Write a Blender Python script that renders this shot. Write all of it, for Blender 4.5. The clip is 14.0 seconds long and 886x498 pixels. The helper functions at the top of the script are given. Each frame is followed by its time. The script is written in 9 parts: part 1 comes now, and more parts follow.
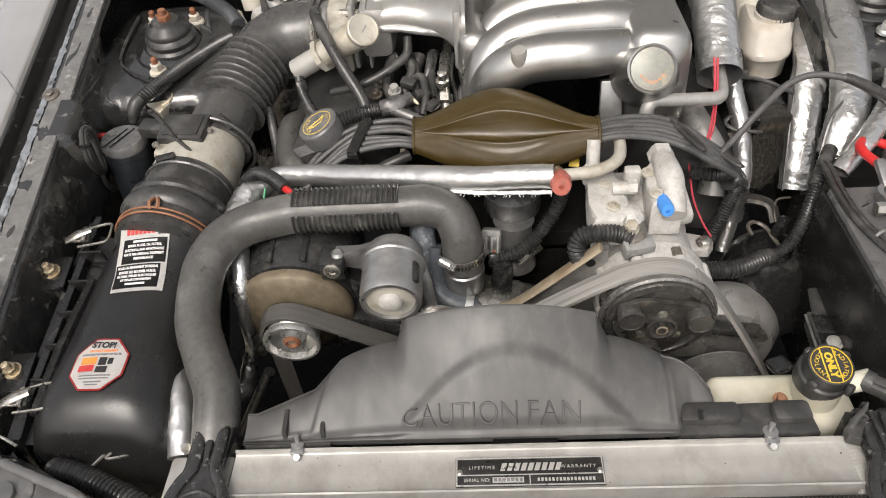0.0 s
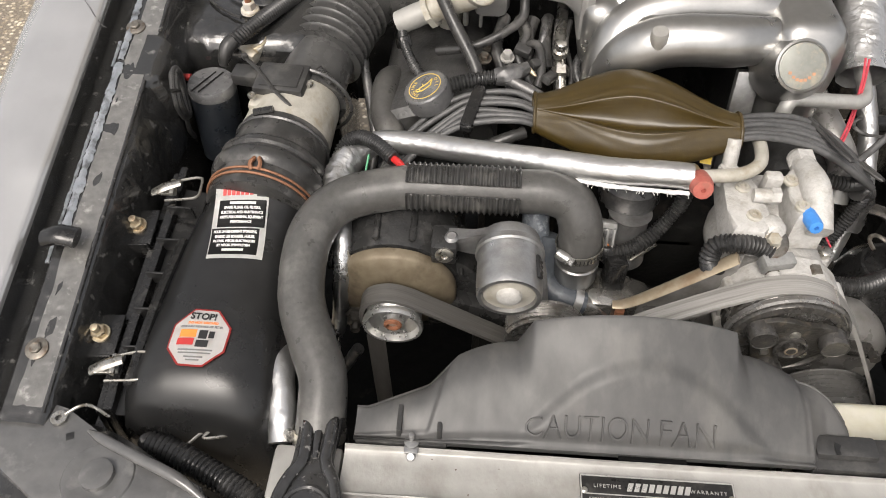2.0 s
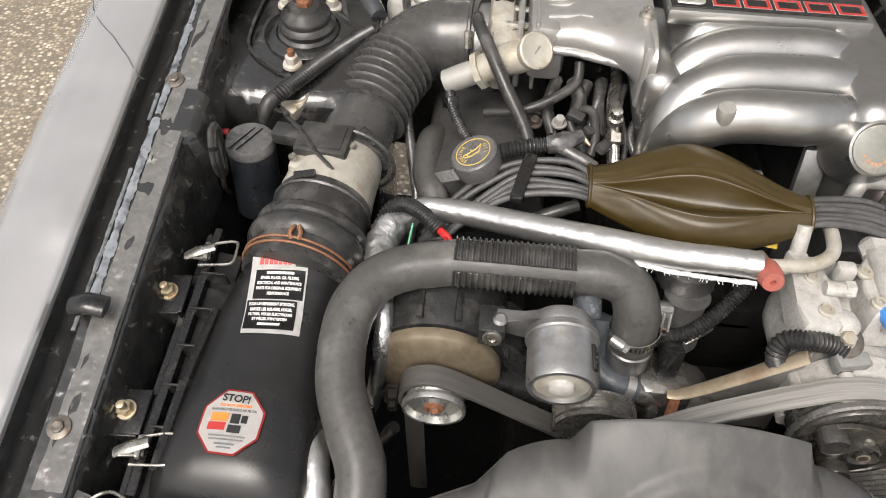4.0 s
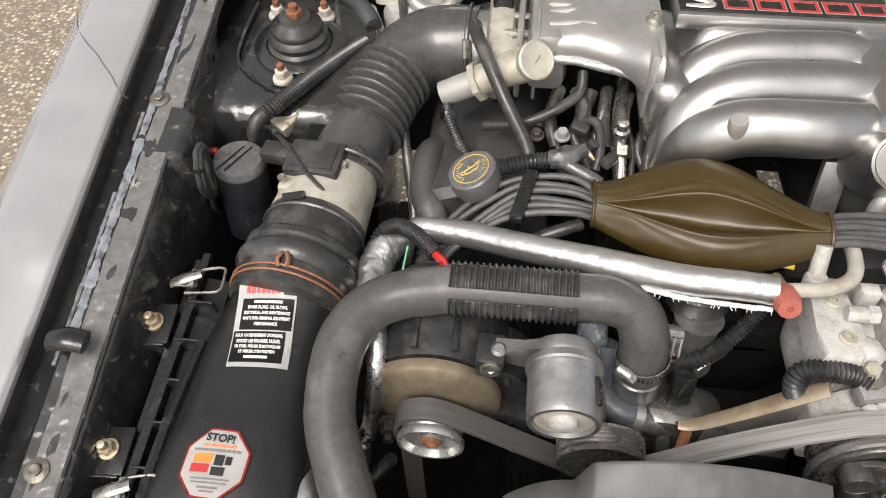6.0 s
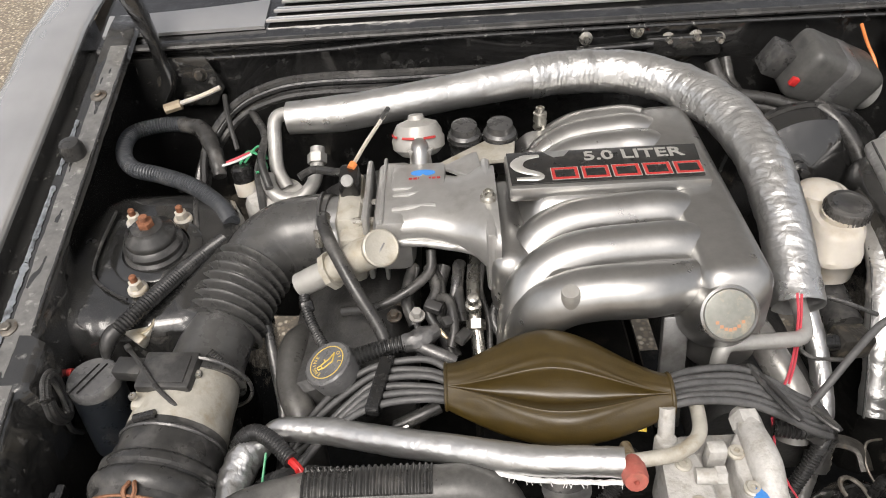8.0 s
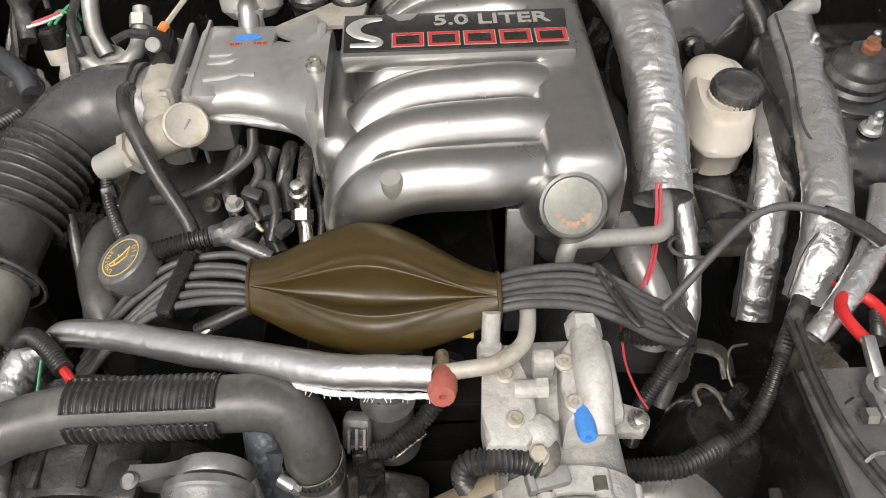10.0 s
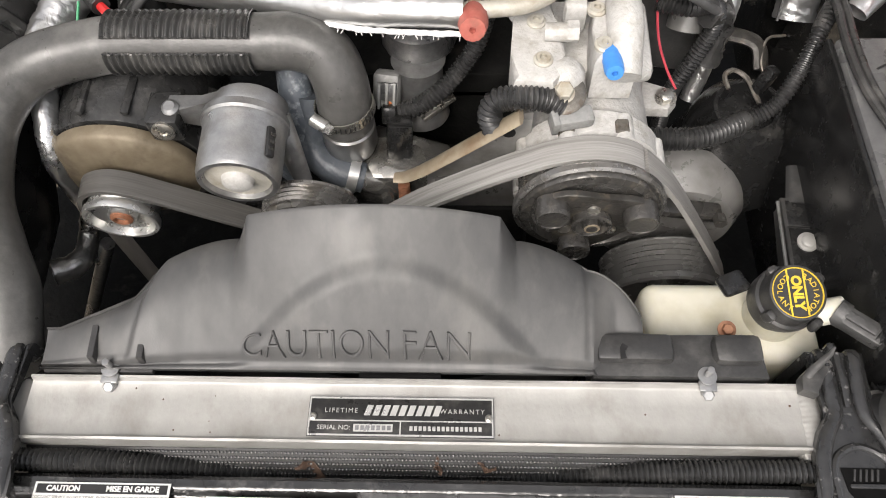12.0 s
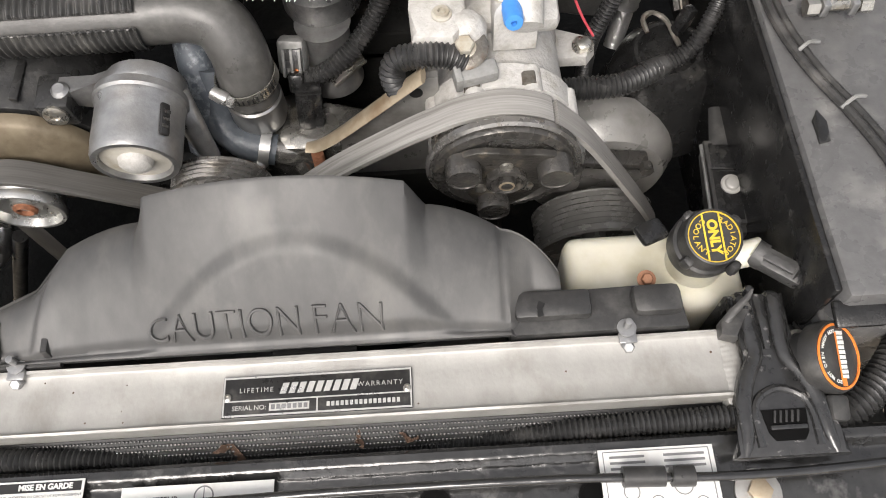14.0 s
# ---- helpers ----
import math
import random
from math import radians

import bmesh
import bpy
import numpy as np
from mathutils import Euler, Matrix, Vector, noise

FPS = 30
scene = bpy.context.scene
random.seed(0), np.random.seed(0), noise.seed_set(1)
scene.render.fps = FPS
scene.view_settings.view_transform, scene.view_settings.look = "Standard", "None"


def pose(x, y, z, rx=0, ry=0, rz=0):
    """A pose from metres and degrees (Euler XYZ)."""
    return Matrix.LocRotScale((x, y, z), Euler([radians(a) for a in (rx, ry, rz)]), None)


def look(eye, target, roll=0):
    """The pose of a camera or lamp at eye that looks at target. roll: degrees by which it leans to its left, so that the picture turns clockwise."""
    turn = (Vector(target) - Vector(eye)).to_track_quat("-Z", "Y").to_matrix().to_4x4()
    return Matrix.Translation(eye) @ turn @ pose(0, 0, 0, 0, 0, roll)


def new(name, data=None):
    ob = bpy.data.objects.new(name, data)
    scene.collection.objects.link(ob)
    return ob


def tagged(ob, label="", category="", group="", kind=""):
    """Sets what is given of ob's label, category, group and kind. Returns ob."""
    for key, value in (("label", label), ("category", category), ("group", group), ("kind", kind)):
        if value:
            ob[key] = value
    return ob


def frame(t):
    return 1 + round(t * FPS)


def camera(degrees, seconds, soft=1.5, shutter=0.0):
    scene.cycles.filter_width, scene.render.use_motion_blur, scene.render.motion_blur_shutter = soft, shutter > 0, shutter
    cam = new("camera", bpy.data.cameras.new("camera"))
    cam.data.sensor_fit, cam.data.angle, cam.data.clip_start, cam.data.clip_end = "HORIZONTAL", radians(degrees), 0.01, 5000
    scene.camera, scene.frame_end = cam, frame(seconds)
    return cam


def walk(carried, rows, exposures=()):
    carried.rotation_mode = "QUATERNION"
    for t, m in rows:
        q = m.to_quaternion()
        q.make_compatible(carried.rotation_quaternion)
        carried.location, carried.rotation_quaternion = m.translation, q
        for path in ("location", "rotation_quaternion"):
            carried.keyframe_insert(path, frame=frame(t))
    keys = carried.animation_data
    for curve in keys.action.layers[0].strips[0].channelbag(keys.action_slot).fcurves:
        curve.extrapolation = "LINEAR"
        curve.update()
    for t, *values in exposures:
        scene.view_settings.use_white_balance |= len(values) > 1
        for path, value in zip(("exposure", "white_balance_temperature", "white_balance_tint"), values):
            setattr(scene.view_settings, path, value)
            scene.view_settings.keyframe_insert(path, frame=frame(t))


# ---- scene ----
cam = camera(60.9, 14.0, soft=1.0)
METRES, EYE, TILT, LEAN, TURN = 1.045, 1.4, -43.0, 4.0, 1.0
ROWS = [
    (0.0, 0.0, 0.0, 0.0, 0.0, -0.0, 0.0),
    (0.5, -0.0233, -0.0022, 0.0307, 2.24, -0.87, -4.83),
    (1.0, -0.0739, 0.0271, 0.0538, 2.59, -3.56, -5.62),
    (1.5, -0.116, 0.0467, 0.0559, 0.64, -4.99, -4.85),
    (2.0, -0.1476, 0.058, 0.0546, -0.84, -5.23, -5.17),
    (2.5, -0.1757, 0.07, 0.0714, -0.92, -4.45, -5.84),
    (3.0, -0.195, 0.0819, 0.0991, -0.39, -3.18, -6.67),
    (3.5, -0.1986, 0.0872, 0.1113, -0.05, -3.26, -7.05),
    (6.0, -0.1716, 0.1526, 0.142, 1.58, -4.66, -6.29),
    (6.5, -0.163, 0.1492, 0.1652, 2.47, -1.94, -5.75),
    (7.0, -0.1554, 0.137, 0.188, 2.49, 0.46, -4.52),
    (7.5, -0.1098, 0.1402, 0.2166, 1.23, 2.97, -2.36),
    (8.0, -0.0611, 0.1463, 0.2277, -1.64, 4.27, 0.56),
    (10.5, 0.1345, 0.2382, 0.197, -3.36, -7.52, -0.78),
    (11.0, 0.1412, 0.2165, 0.1316, -2.58, -11.44, -1.49),
    (11.5, 0.1092, 0.214, 0.0944, -1.9, -14.93, -1.89),
    (12.0, 0.0887, 0.2137, 0.0846, -1.65, -17.83, -2.15),
    (12.5, 0.0754, 0.2198, 0.082, -1.57, -19.86, -2.12),
    (13.0, 0.0736, 0.2242, 0.0799, -1.84, -21.02, -1.43),
    (13.5, 0.1024, 0.2281, 0.0793, -2.73, -21.31, -0.16),
    (14.0, 0.1469, 0.2265, 0.0797, -4.11, -20.4, 1.33),
]
PATH = [(t, pose(0, 0, EYE, TILT, LEAN, TURN) @ pose(METRES * x, METRES * y, METRES * z, 90 + pitch, roll, yaw)) for t, x, y, z, yaw, pitch, roll in ROWS]
PATH += [(3.7, look((-0.206, 0.149, 1.431), (-0.319, 1.525, -0.016), 1.8)), (5.8, look((-0.190, 0.205, 1.401), (-0.331, 1.523, -0.096), -0.2)),
         (8.2, look((-0.025, 0.277, 1.474), (-0.054, 1.839, 0.226), -4.6)), (10.3, look((0.113, 0.356, 1.375), (0.130, 1.664, -0.138), -1.2))]
walk(cam, sorted(PATH, key=lambda row: row[0]), exposures=[(0.0, 0.44, 6900, 12), (3.0, 0.52, 6880, 12), (6.0, 0.52, 6850, 12), (7.0, 0.44, 6850, 12), (8.2, 0.40, 6850, 12), (10.3, 0.32, 6850, 12), (11.0, 0.68, 6800, 12), (12.0, 0.68, 6750, 12), (14.0, 0.68, 6750, 12)])

# ---------- light ----------
world = bpy.data.worlds.new("sky")
scene.world = world
world.use_nodes = True
wn = world.node_tree
sky = wn.nodes.new("ShaderNodeTexSky")
sky.sky_type = 'NISHITA'
sky.sun_disc = False
SUN_EL, SUN_AZ = 52.0, 200.0
sky.sun_elevation = radians(SUN_EL)
sky.sun_rotation = radians(SUN_AZ)
sky.air_density, sky.dust_density, sky.ozone_density = 1.0, 4.0, 1.0
grey = wn.nodes.new("ShaderNodeHueSaturation")
grey.inputs["Saturation"].default_value = 0.25
wn.links.new(sky.outputs[0], grey.inputs["Color"])
wn.links.new(grey.outputs[0], wn.nodes["Background"].inputs[0])
wn.nodes["Background"].inputs[1].default_value = 0.15
sun = new("sun", bpy.data.lights.new("sun", 'SUN'))
sun.data.energy, sun.data.angle, sun.data.color = 1.5, radians(30), (1.0, 0.97, 0.93)
sun.matrix_world = pose(0, 0, 5, 90 - SUN_EL, 0, 180 - SUN_AZ)


# ---------- materials ----------
def mat(name, c1, c2=None, rough=0.5, metal=0.0, scale=60, stain=None, amount=0.35, sscale=9, bump=0.0, bscale=300,
        rvar=0.12, coat=0.0, spec=0.5, stretch=(1, 1, 1), trans=0.0, sss=0.0, dent=0.0, dscale=14):
    """Grain between c1 and c2, patches of stain, uneven roughness, fine relief; scales per metre."""
    m = bpy.data.materials.new(name)
    m.use_nodes = True
    t, b = m.node_tree, m.node_tree.nodes["Principled BSDF"]
    co = t.nodes.new("ShaderNodeTexCoord")
    mp = t.nodes.new("ShaderNodeMapping")
    mp.inputs["Scale"].default_value = stretch
    t.links.new(co.outputs["Object"], mp.inputs[0])

    def cloud(sc, det, lo, hi):
        n = t.nodes.new("ShaderNodeTexNoise")
        n.inputs["Scale"].default_value, n.inputs["Detail"].default_value = sc, det
        n.inputs["Roughness"].default_value = 0.6
        t.links.new(mp.outputs[0], n.inputs["Vector"])
        r = t.nodes.new("ShaderNodeMapRange")
        r.inputs["From Min"].default_value, r.inputs["From Max"].default_value = lo, hi
        t.links.new(n.outputs["Fac"], r.inputs["Value"])
        return r.outputs[0]

    def blend(fac, a, bb):
        x = t.nodes.new("ShaderNodeMix")
        x.data_type = 'RGBA'
        t.links.new(fac, x.inputs["Factor"])
        for sock, v in ((x.inputs["A"], a), (x.inputs["B"], bb)):
            if isinstance(v, tuple):
                sock.default_value = (*v, 1)
            else:
                t.links.new(v, sock)
        return x.outputs["Result"]

    c2 = c2 or tuple(v * 1.35 for v in c1)
    grain = cloud(scale, 6, 0.3, 0.7)
    col = blend(grain, c1, c2)
    if stain:
        patch = cloud(sscale, 8, 0.68 - amount * 0.5, 0.80 - amount * 0.25)
        col = blend(patch, col, stain)
    t.links.new(col, b.inputs["Base Color"])
    rr = t.nodes.new("ShaderNodeMapRange")
    rr.inputs["To Min"].default_value, rr.inputs["To Max"].default_value = max(0.03, rough - rvar), min(1, rough + rvar)
    t.links.new(cloud(scale * 0.35, 5, 0.3, 0.7), rr.inputs["Value"])
    t.links.new(rr.outputs[0], b.inputs["Roughness"])
    b.inputs["Metallic"].default_value = metal
    b.inputs["Coat Weight"].default_value = coat
    b.inputs["Specular IOR Level"].default_value = spec
    b.inputs["Transmission Weight"].default_value = trans
    if sss:
        b.inputs["Subsurface Weight"].default_value = sss
        b.inputs["Subsurface Radius"].default_value = (0.02, 0.018, 0.012)
        b.inputs["Subsurface Scale"].default_value = 0.5
    if bump:
        n = t.nodes.new("ShaderNodeTexNoise")
        n.inputs["Scale"].default_value, n.inputs["Detail"].default_value = bscale, 4
        t.links.new(mp.outputs[0], n.inputs["Vector"])
        bp = t.nodes.new("ShaderNodeBump")
        bp.inputs["Strength"].default_value, bp.inputs["Distance"].default_value = bump, 0.6 / bscale
        t.links.new(n.outputs["Fac"], bp.inputs["Height"])
        t.links.new(bp.outputs[0], b.inputs["Normal"])
    if dent:
        n = t.nodes.new("ShaderNodeTexNoise")
        n.inputs["Scale"].default_value, n.inputs["Detail"].default_value = dscale, 2
        t.links.new(mp.outputs[0], n.inputs["Vector"])
        low = t.nodes.new("ShaderNodeBump")
        low.inputs["Strength"].default_value, low.inputs["Distance"].default_value = dent, 0.25 / dscale
        t.links.new(n.outputs["Fac"], low.inputs["Height"])
        if bump:
            t.links.new(low.outputs[0], bp.inputs["Normal"])
        else:
            t.links.new(low.outputs[0], b.inputs["Normal"])
    return m


M_SILVER = mat("silver_paint", (0.45, 0.45, 0.445), (0.52, 0.516, 0.51), 0.15, 0.6, 7, (0.41, 0.406, 0.40), 0.25, 3, coat=0.8, rvar=0.05, dent=0.5, dscale=5)
M_BLACKPAINT = mat("black_paint", (0.009, 0.009, 0.009), (0.016, 0.016, 0.016), 0.15, 0, 70, (0.06, 0.06, 0.058), 0.20, 44, 0.10, 160, coat=1.0, dent=0.5, dscale=26)
# The body's black, lifted in tone to paint the towers' sky reflections.
M_TOWER = mat("black_tower_paint_with_sky_sheen", (0.013, 0.013, 0.013), (0.024, 0.024, 0.023), 0.16, 0, 70, (0.075, 0.074, 0.07), 0.22, 40, 0.12, 160, coat=1.0, dent=0.8, dscale=26)
M_RAIL = mat("worn_black_paint", (0.016, 0.016, 0.016), (0.028, 0.028, 0.027), 0.14, 0, 60, (0.20, 0.195, 0.185), 0.12, 60, 0.10, 160, coat=1.0, dent=0.9, dscale=34)
M_CHIPPED = mat("chipped_gloss_black", (0.018, 0.018, 0.018), (0.032, 0.032, 0.032), 0.18, 0, 90, (0.34, 0.33, 0.315), 0.13, 120, 0.12, 120, coat=0.5)
# Glossy black paint whose grey base holds the sheen of the sky.
M_CORNER = mat("black_panel_paint_with_sky_sheen", (0.085, 0.085, 0.085), (0.115, 0.114, 0.112), 0.17, 0, 50, (0.18, 0.177, 0.17), 0.22, 30, 0.08, 140, coat=0.6, dent=0.5, dscale=20)
M_PANEL = mat("glossy_worn_panel_paint", (0.018, 0.018, 0.018), (0.034, 0.034, 0.033), 0.14, 0, 45, (0.13, 0.127, 0.12), 0.20, 40, 0.20, 90, coat=0.6, dent=0.5, dscale=40)
M_FLANGE = mat("glossy_scuffed_flange_paint", (0.10, 0.098, 0.094), (0.165, 0.161, 0.153), 0.16, 0, 60, (0.34, 0.33, 0.315), 0.20, 75, 0.15, 140, coat=0.9, dent=1.0, dscale=40)
M_LINING = mat("silver_hood_underside", (0.34, 0.34, 0.335), (0.40, 0.40, 0.395), 0.6, 0.1, 200, (0.26, 0.26, 0.256), 0.3, 12, 0.2, 300)
M_GRIMEBOLT = mat("grimy_bolt", (0.12, 0.11, 0.095), (0.21, 0.195, 0.17), 0.42, 0.6, 200, (0.10, 0.06, 0.035), 0.35, 90, 0.3, 400)
M_SEALANT = mat("grey_blue_sealant", (0.17, 0.19, 0.215), (0.27, 0.285, 0.305), 0.36, 0, 60, (0.03, 0.03, 0.032), 0.40, 90, 0.5, 160)
M_PLASTIC = mat("black_plastic", (0.009, 0.009, 0.009), (0.018, 0.018, 0.018), 0.22, 0, 150, (0.06, 0.058, 0.054), 0.20, 30, 0.12, 500)
M_SHROUD = mat("dusty_grey_plastic", (0.056, 0.056, 0.056), (0.078, 0.077, 0.075), 0.46, 0, 55, (0.115, 0.112, 0.106), 0.38, 16, 0.05, 600, rvar=0.10, stretch=(1.3, 0.7, 0.7))
M_RUBBER = mat("black_rubber", (0.024, 0.024, 0.024), (0.046, 0.045, 0.043), 0.32, 0, 120, (0.12, 0.116, 0.11), 0.32, 24, 0.12, 500)
M_DUCT = mat("black_moulded_duct", (0.048, 0.048, 0.047), (0.074, 0.073, 0.071), 0.29, 0, 120, (0.13, 0.127, 0.12), 0.26, 24, 0.06, 500, spec=0.6)
M_COVER = mat("satin_black_moulding", (0.010, 0.010, 0.010), (0.016, 0.016, 0.016), 0.30, 0, 40, (0.030, 0.029, 0.028), 0.20, 16, 0.05, 700, spec=0.5, rvar=0.08)
M_HOSE = mat("grey_black_rubber_hose", (0.056, 0.055, 0.052), (0.085, 0.083, 0.079), 0.36, 0, 140, (0.17, 0.165, 0.155), 0.34, 18, 0.12, 400)
M_LOOM = mat("corrugated_loom_plastic", (0.018, 0.018, 0.018), (0.034, 0.034, 0.034), 0.30, 0, 100, (0.075, 0.073, 0.07), 0.26, 30)
M_LOOMGREY = mat("grey_corrugated_hose", (0.050, 0.054, 0.060), (0.075, 0.080, 0.087), 0.32, 0, 100, (0.13, 0.13, 0.13), 0.28, 30)
M_SPLITLOOM = mat("dusty_split_loom", (0.030, 0.030, 0.029), (0.050, 0.049, 0.047), 0.32, 0, 100, (0.10, 0.097, 0.09), 0.26, 30)
M_WIRE = mat("grey_silicone_wire", (0.065, 0.065, 0.065), (0.095, 0.095, 0.095), 0.45, 0, 200, (0.04, 0.04, 0.04), 0.3, 40)
M_POLISHED = mat("polished_cast_aluminium", (0.39, 0.387, 0.377), (0.45, 0.446, 0.435), 0.32, 0.93, 60, (0.35, 0.343, 0.33), 0.28, 18, 0.05, 350, rvar=0.06, dent=0.05, dscale=24)
M_SATIN = mat("satin_cast_aluminium", (0.44, 0.436, 0.425), (0.51, 0.506, 0.494), 0.34, 0.70, 60, (0.38, 0.372, 0.355), 0.28, 26, 0.06, 350, rvar=0.06, dent=0.12, dscale=30)
M_ALU = mat("dull_cast_aluminium", (0.34, 0.34, 0.34), (0.43, 0.43, 0.425), 0.38, 0.85, 120, (0.24, 0.235, 0.225), 0.33, 25, 0.2, 450)
M_PIPE = mat("dull_aluminium_pipe", (0.33, 0.325, 0.31), (0.42, 0.415, 0.40), 0.45, 0.45, 90, (0.26, 0.25, 0.23), 0.30, 30, 0.1, 400)
M_RAD = mat("oxidised_radiator_aluminium", (0.335, 0.327, 0.308), (0.40, 0.392, 0.37), 0.42, 0.25, 40, (0.28, 0.268, 0.243), 0.36, 26, 0.12, 300, stretch=(1.2, 0.8, 1), dent=0.12, dscale=30)
M_CASTWHITE = mat("chalky_cast_aluminium", (0.42, 0.412, 0.392), (0.54, 0.53, 0.508), 0.48, 0.08, 160, (0.33, 0.31, 0.275), 0.34, 60, 0.45, 260)
M_STEEL = mat("zinc_steel", (0.42, 0.405, 0.37), (0.55, 0.535, 0.49), 0.3, 0.9, 200, (0.28, 0.24, 0.18), 0.3, 90)
M_BRASS = mat("yellow_zinc_bolt", (0.50, 0.42, 0.29), (0.60, 0.52, 0.38), 0.36, 0.8, 300, (0.30, 0.19, 0.12), 0.33, 120)
M_ZINC = mat("clean_zinc_plate", (0.50, 0.50, 0.485), (0.57, 0.57, 0.555), 0.30, 0.8, 200, (0.43, 0.42, 0.39), 0.26, 60, rvar=0.06)
M_FADEDORANGE = mat("faded_orange_print", (0.42, 0.20, 0.11), (0.50, 0.26, 0.15), 0.5)
M_RUST = mat("rusty_iron", (0.20, 0.075, 0.035), (0.30, 0.13, 0.07), 0.8, 0.1, 300, (0.10, 0.04, 0.02), 0.4, 120, 0.6, 500)
M_RUSTCLAMP = mat("rust_brown_clamp", (0.22, 0.10, 0.055), (0.30, 0.15, 0.085), 0.6, 0.3, 250)
M_GREASY = mat("greasy_black_iron", (0.030, 0.028, 0.025), (0.062, 0.058, 0.052), 0.38, 0.35, 160, (0.16, 0.135, 0.10), 0.30, 60, 0.4, 300)
M_CASE = mat("dark_alternator_case", (0.075, 0.075, 0.076), (0.115, 0.115, 0.114), 0.32, 0.5, 120, (0.18, 0.175, 0.17), 0.35, 30, 0.25, 300)
M_ALTBLACK = mat("black_cast_alternator_case", (0.026, 0.026, 0.026), (0.044, 0.044, 0.043), 0.28, 0.3, 120, (0.09, 0.088, 0.084), 0.28, 30, 0.2, 300)
M_FAN = mat("tan_zinc_fan", (0.135, 0.108, 0.070), (0.20, 0.165, 0.115), 0.52, 0.3, 60, (0.09, 0.07, 0.045), 0.3, 40)
# One belt in two tones: its lit and shaded runs get separate colours.
M_BELT = mat("lit_grey_ribbed_belt", (0.21, 0.203, 0.19), (0.33, 0.32, 0.305), 0.34, 0, 110, (0.12, 0.115, 0.105), 0.30, 30, stretch=(0.12, 5, 0.12))
M_BELTSHADE = mat("shaded_ribbed_belt", (0.055, 0.052, 0.048), (0.098, 0.094, 0.088), 0.42, 0, 110, (0.035, 0.035, 0.033), 0.3, 30, stretch=(0.12, 5, 0.12))
M_CLUTCH = mat("dark_clutch_steel", (0.055, 0.053, 0.050), (0.10, 0.095, 0.088), 0.28, 0.5, 150, (0.17, 0.15, 0.125), 0.22, 90, 0.28, 250)
M_PULLEY = mat("black_coated_pulley", (0.15, 0.148, 0.143), (0.19, 0.187, 0.18), 0.26, 0.35, 120, (0.12, 0.113, 0.10), 0.12, 50, 0.03, 300, rvar=0.06)
M_PUMPGREY = mat("pale_pump_steel", (0.22, 0.217, 0.206), (0.30, 0.292, 0.28), 0.30, 0.35, 60, (0.15, 0.14, 0.13), 0.3, 18, 0.08, 300)
M_STEELRIM = mat("machined_pulley_steel", (0.21, 0.205, 0.195), (0.30, 0.29, 0.275), 0.26, 0.7, 140, (0.12, 0.10, 0.075), 0.3, 60, 0.1, 300)
M_DUSTYPL = mat("dusty_black_plastic", (0.026, 0.026, 0.026), (0.040, 0.039, 0.038), 0.40, 0, 160, (0.085, 0.083, 0.078), 0.34, 35, 0.15, 500)
M_STAINED = mat("oil_stained_casting", (0.27, 0.262, 0.243), (0.37, 0.36, 0.335), 0.24, 0.8, 70, (0.13, 0.11, 0.08), 0.34, 34, 0.10, 110, dent=0.5, dscale=30)
M_WHITEPL = mat("milky_plastic", (0.60, 0.58, 0.48), (0.66, 0.64, 0.55), 0.4, 0, 30, (0.48, 0.45, 0.33), 0.35, 14, sss=0.3)
M_RESWHITE = mat("aged_white_plastic", (0.48, 0.45, 0.40), (0.56, 0.53, 0.475), 0.42, 0, 40, (0.36, 0.30, 0.22), 0.36, 20, sss=0.3)
M_CREAM = mat("cream_stained_casting", (0.40, 0.38, 0.33), (0.49, 0.47, 0.415), 0.45, 0.2, 80, (0.30, 0.255, 0.18), 0.38, 34, 0.2, 300)
M_OLIVE = mat("olive_vinyl_sleeve", (0.040, 0.026, 0.006), (0.056, 0.037, 0.009), 0.36, 0, 80, (0.032, 0.022, 0.006), 0.3, 20, 0.10, 500, rvar=0.07)
M_WHITE = mat("label_white", (0.70, 0.70, 0.68), (0.75, 0.75, 0.73), 0.45, 0, 120, (0.6, 0.58, 0.54), 0.22, 40)
M_INK = mat("label_black", (0.012, 0.012, 0.012), (0.02, 0.02, 0.02), 0.4)
# Black for holes that are not cut: their inner shade as colour.
M_HOLESHADE = mat("painted_hole_shade", (0.003, 0.003, 0.003), (0.006, 0.006, 0.006), 0.9, spec=0.1)
M_INKGREY = mat("label_grey_print", (0.16, 0.16, 0.16), (0.22, 0.22, 0.22), 0.5)
M_RED = mat("red_plastic", (0.52, 0.02, 0.02), (0.60, 0.03, 0.03), 0.4)
M_LABELRED = mat("label_red", (0.42, 0.030, 0.028), (0.50, 0.045, 0.04), 0.4)
M_LABELORANGE = mat("label_orange", (0.80, 0.22, 0.04), (0.85, 0.26, 0.05), 0.4)
M_REDCAP = mat("faded_red_cap", (0.36, 0.09, 0.07), (0.43, 0.13, 0.10), 0.6, 0, 200, (0.28, 0.11, 0.08), 0.3, 90)
M_BLUECAP = mat("bright_blue_cap", (0.045, 0.22, 0.62), (0.06, 0.27, 0.68), 0.4, 0, 200)
M_YELLOW = mat("yellow_print", (0.62, 0.42, 0.03), (0.70, 0.50, 0.05), 0.5)
M_FADEDYELLOW = mat("faded_yellow_print", (0.56, 0.40, 0.09), (0.66, 0.49, 0.13), 0.5)
M_GREEN = mat("green_wire", (0.05, 0.30, 0.14), (0.07, 0.36, 0.18), 0.4)
M_ORANGE = mat("orange_wire", (0.70, 0.20, 0.05), (0.78, 0.26, 0.08), 0.4)
M_PINK = mat("dark_pink_wire", (0.50, 0.05, 0.08), (0.58, 0.08, 0.10), 0.4)
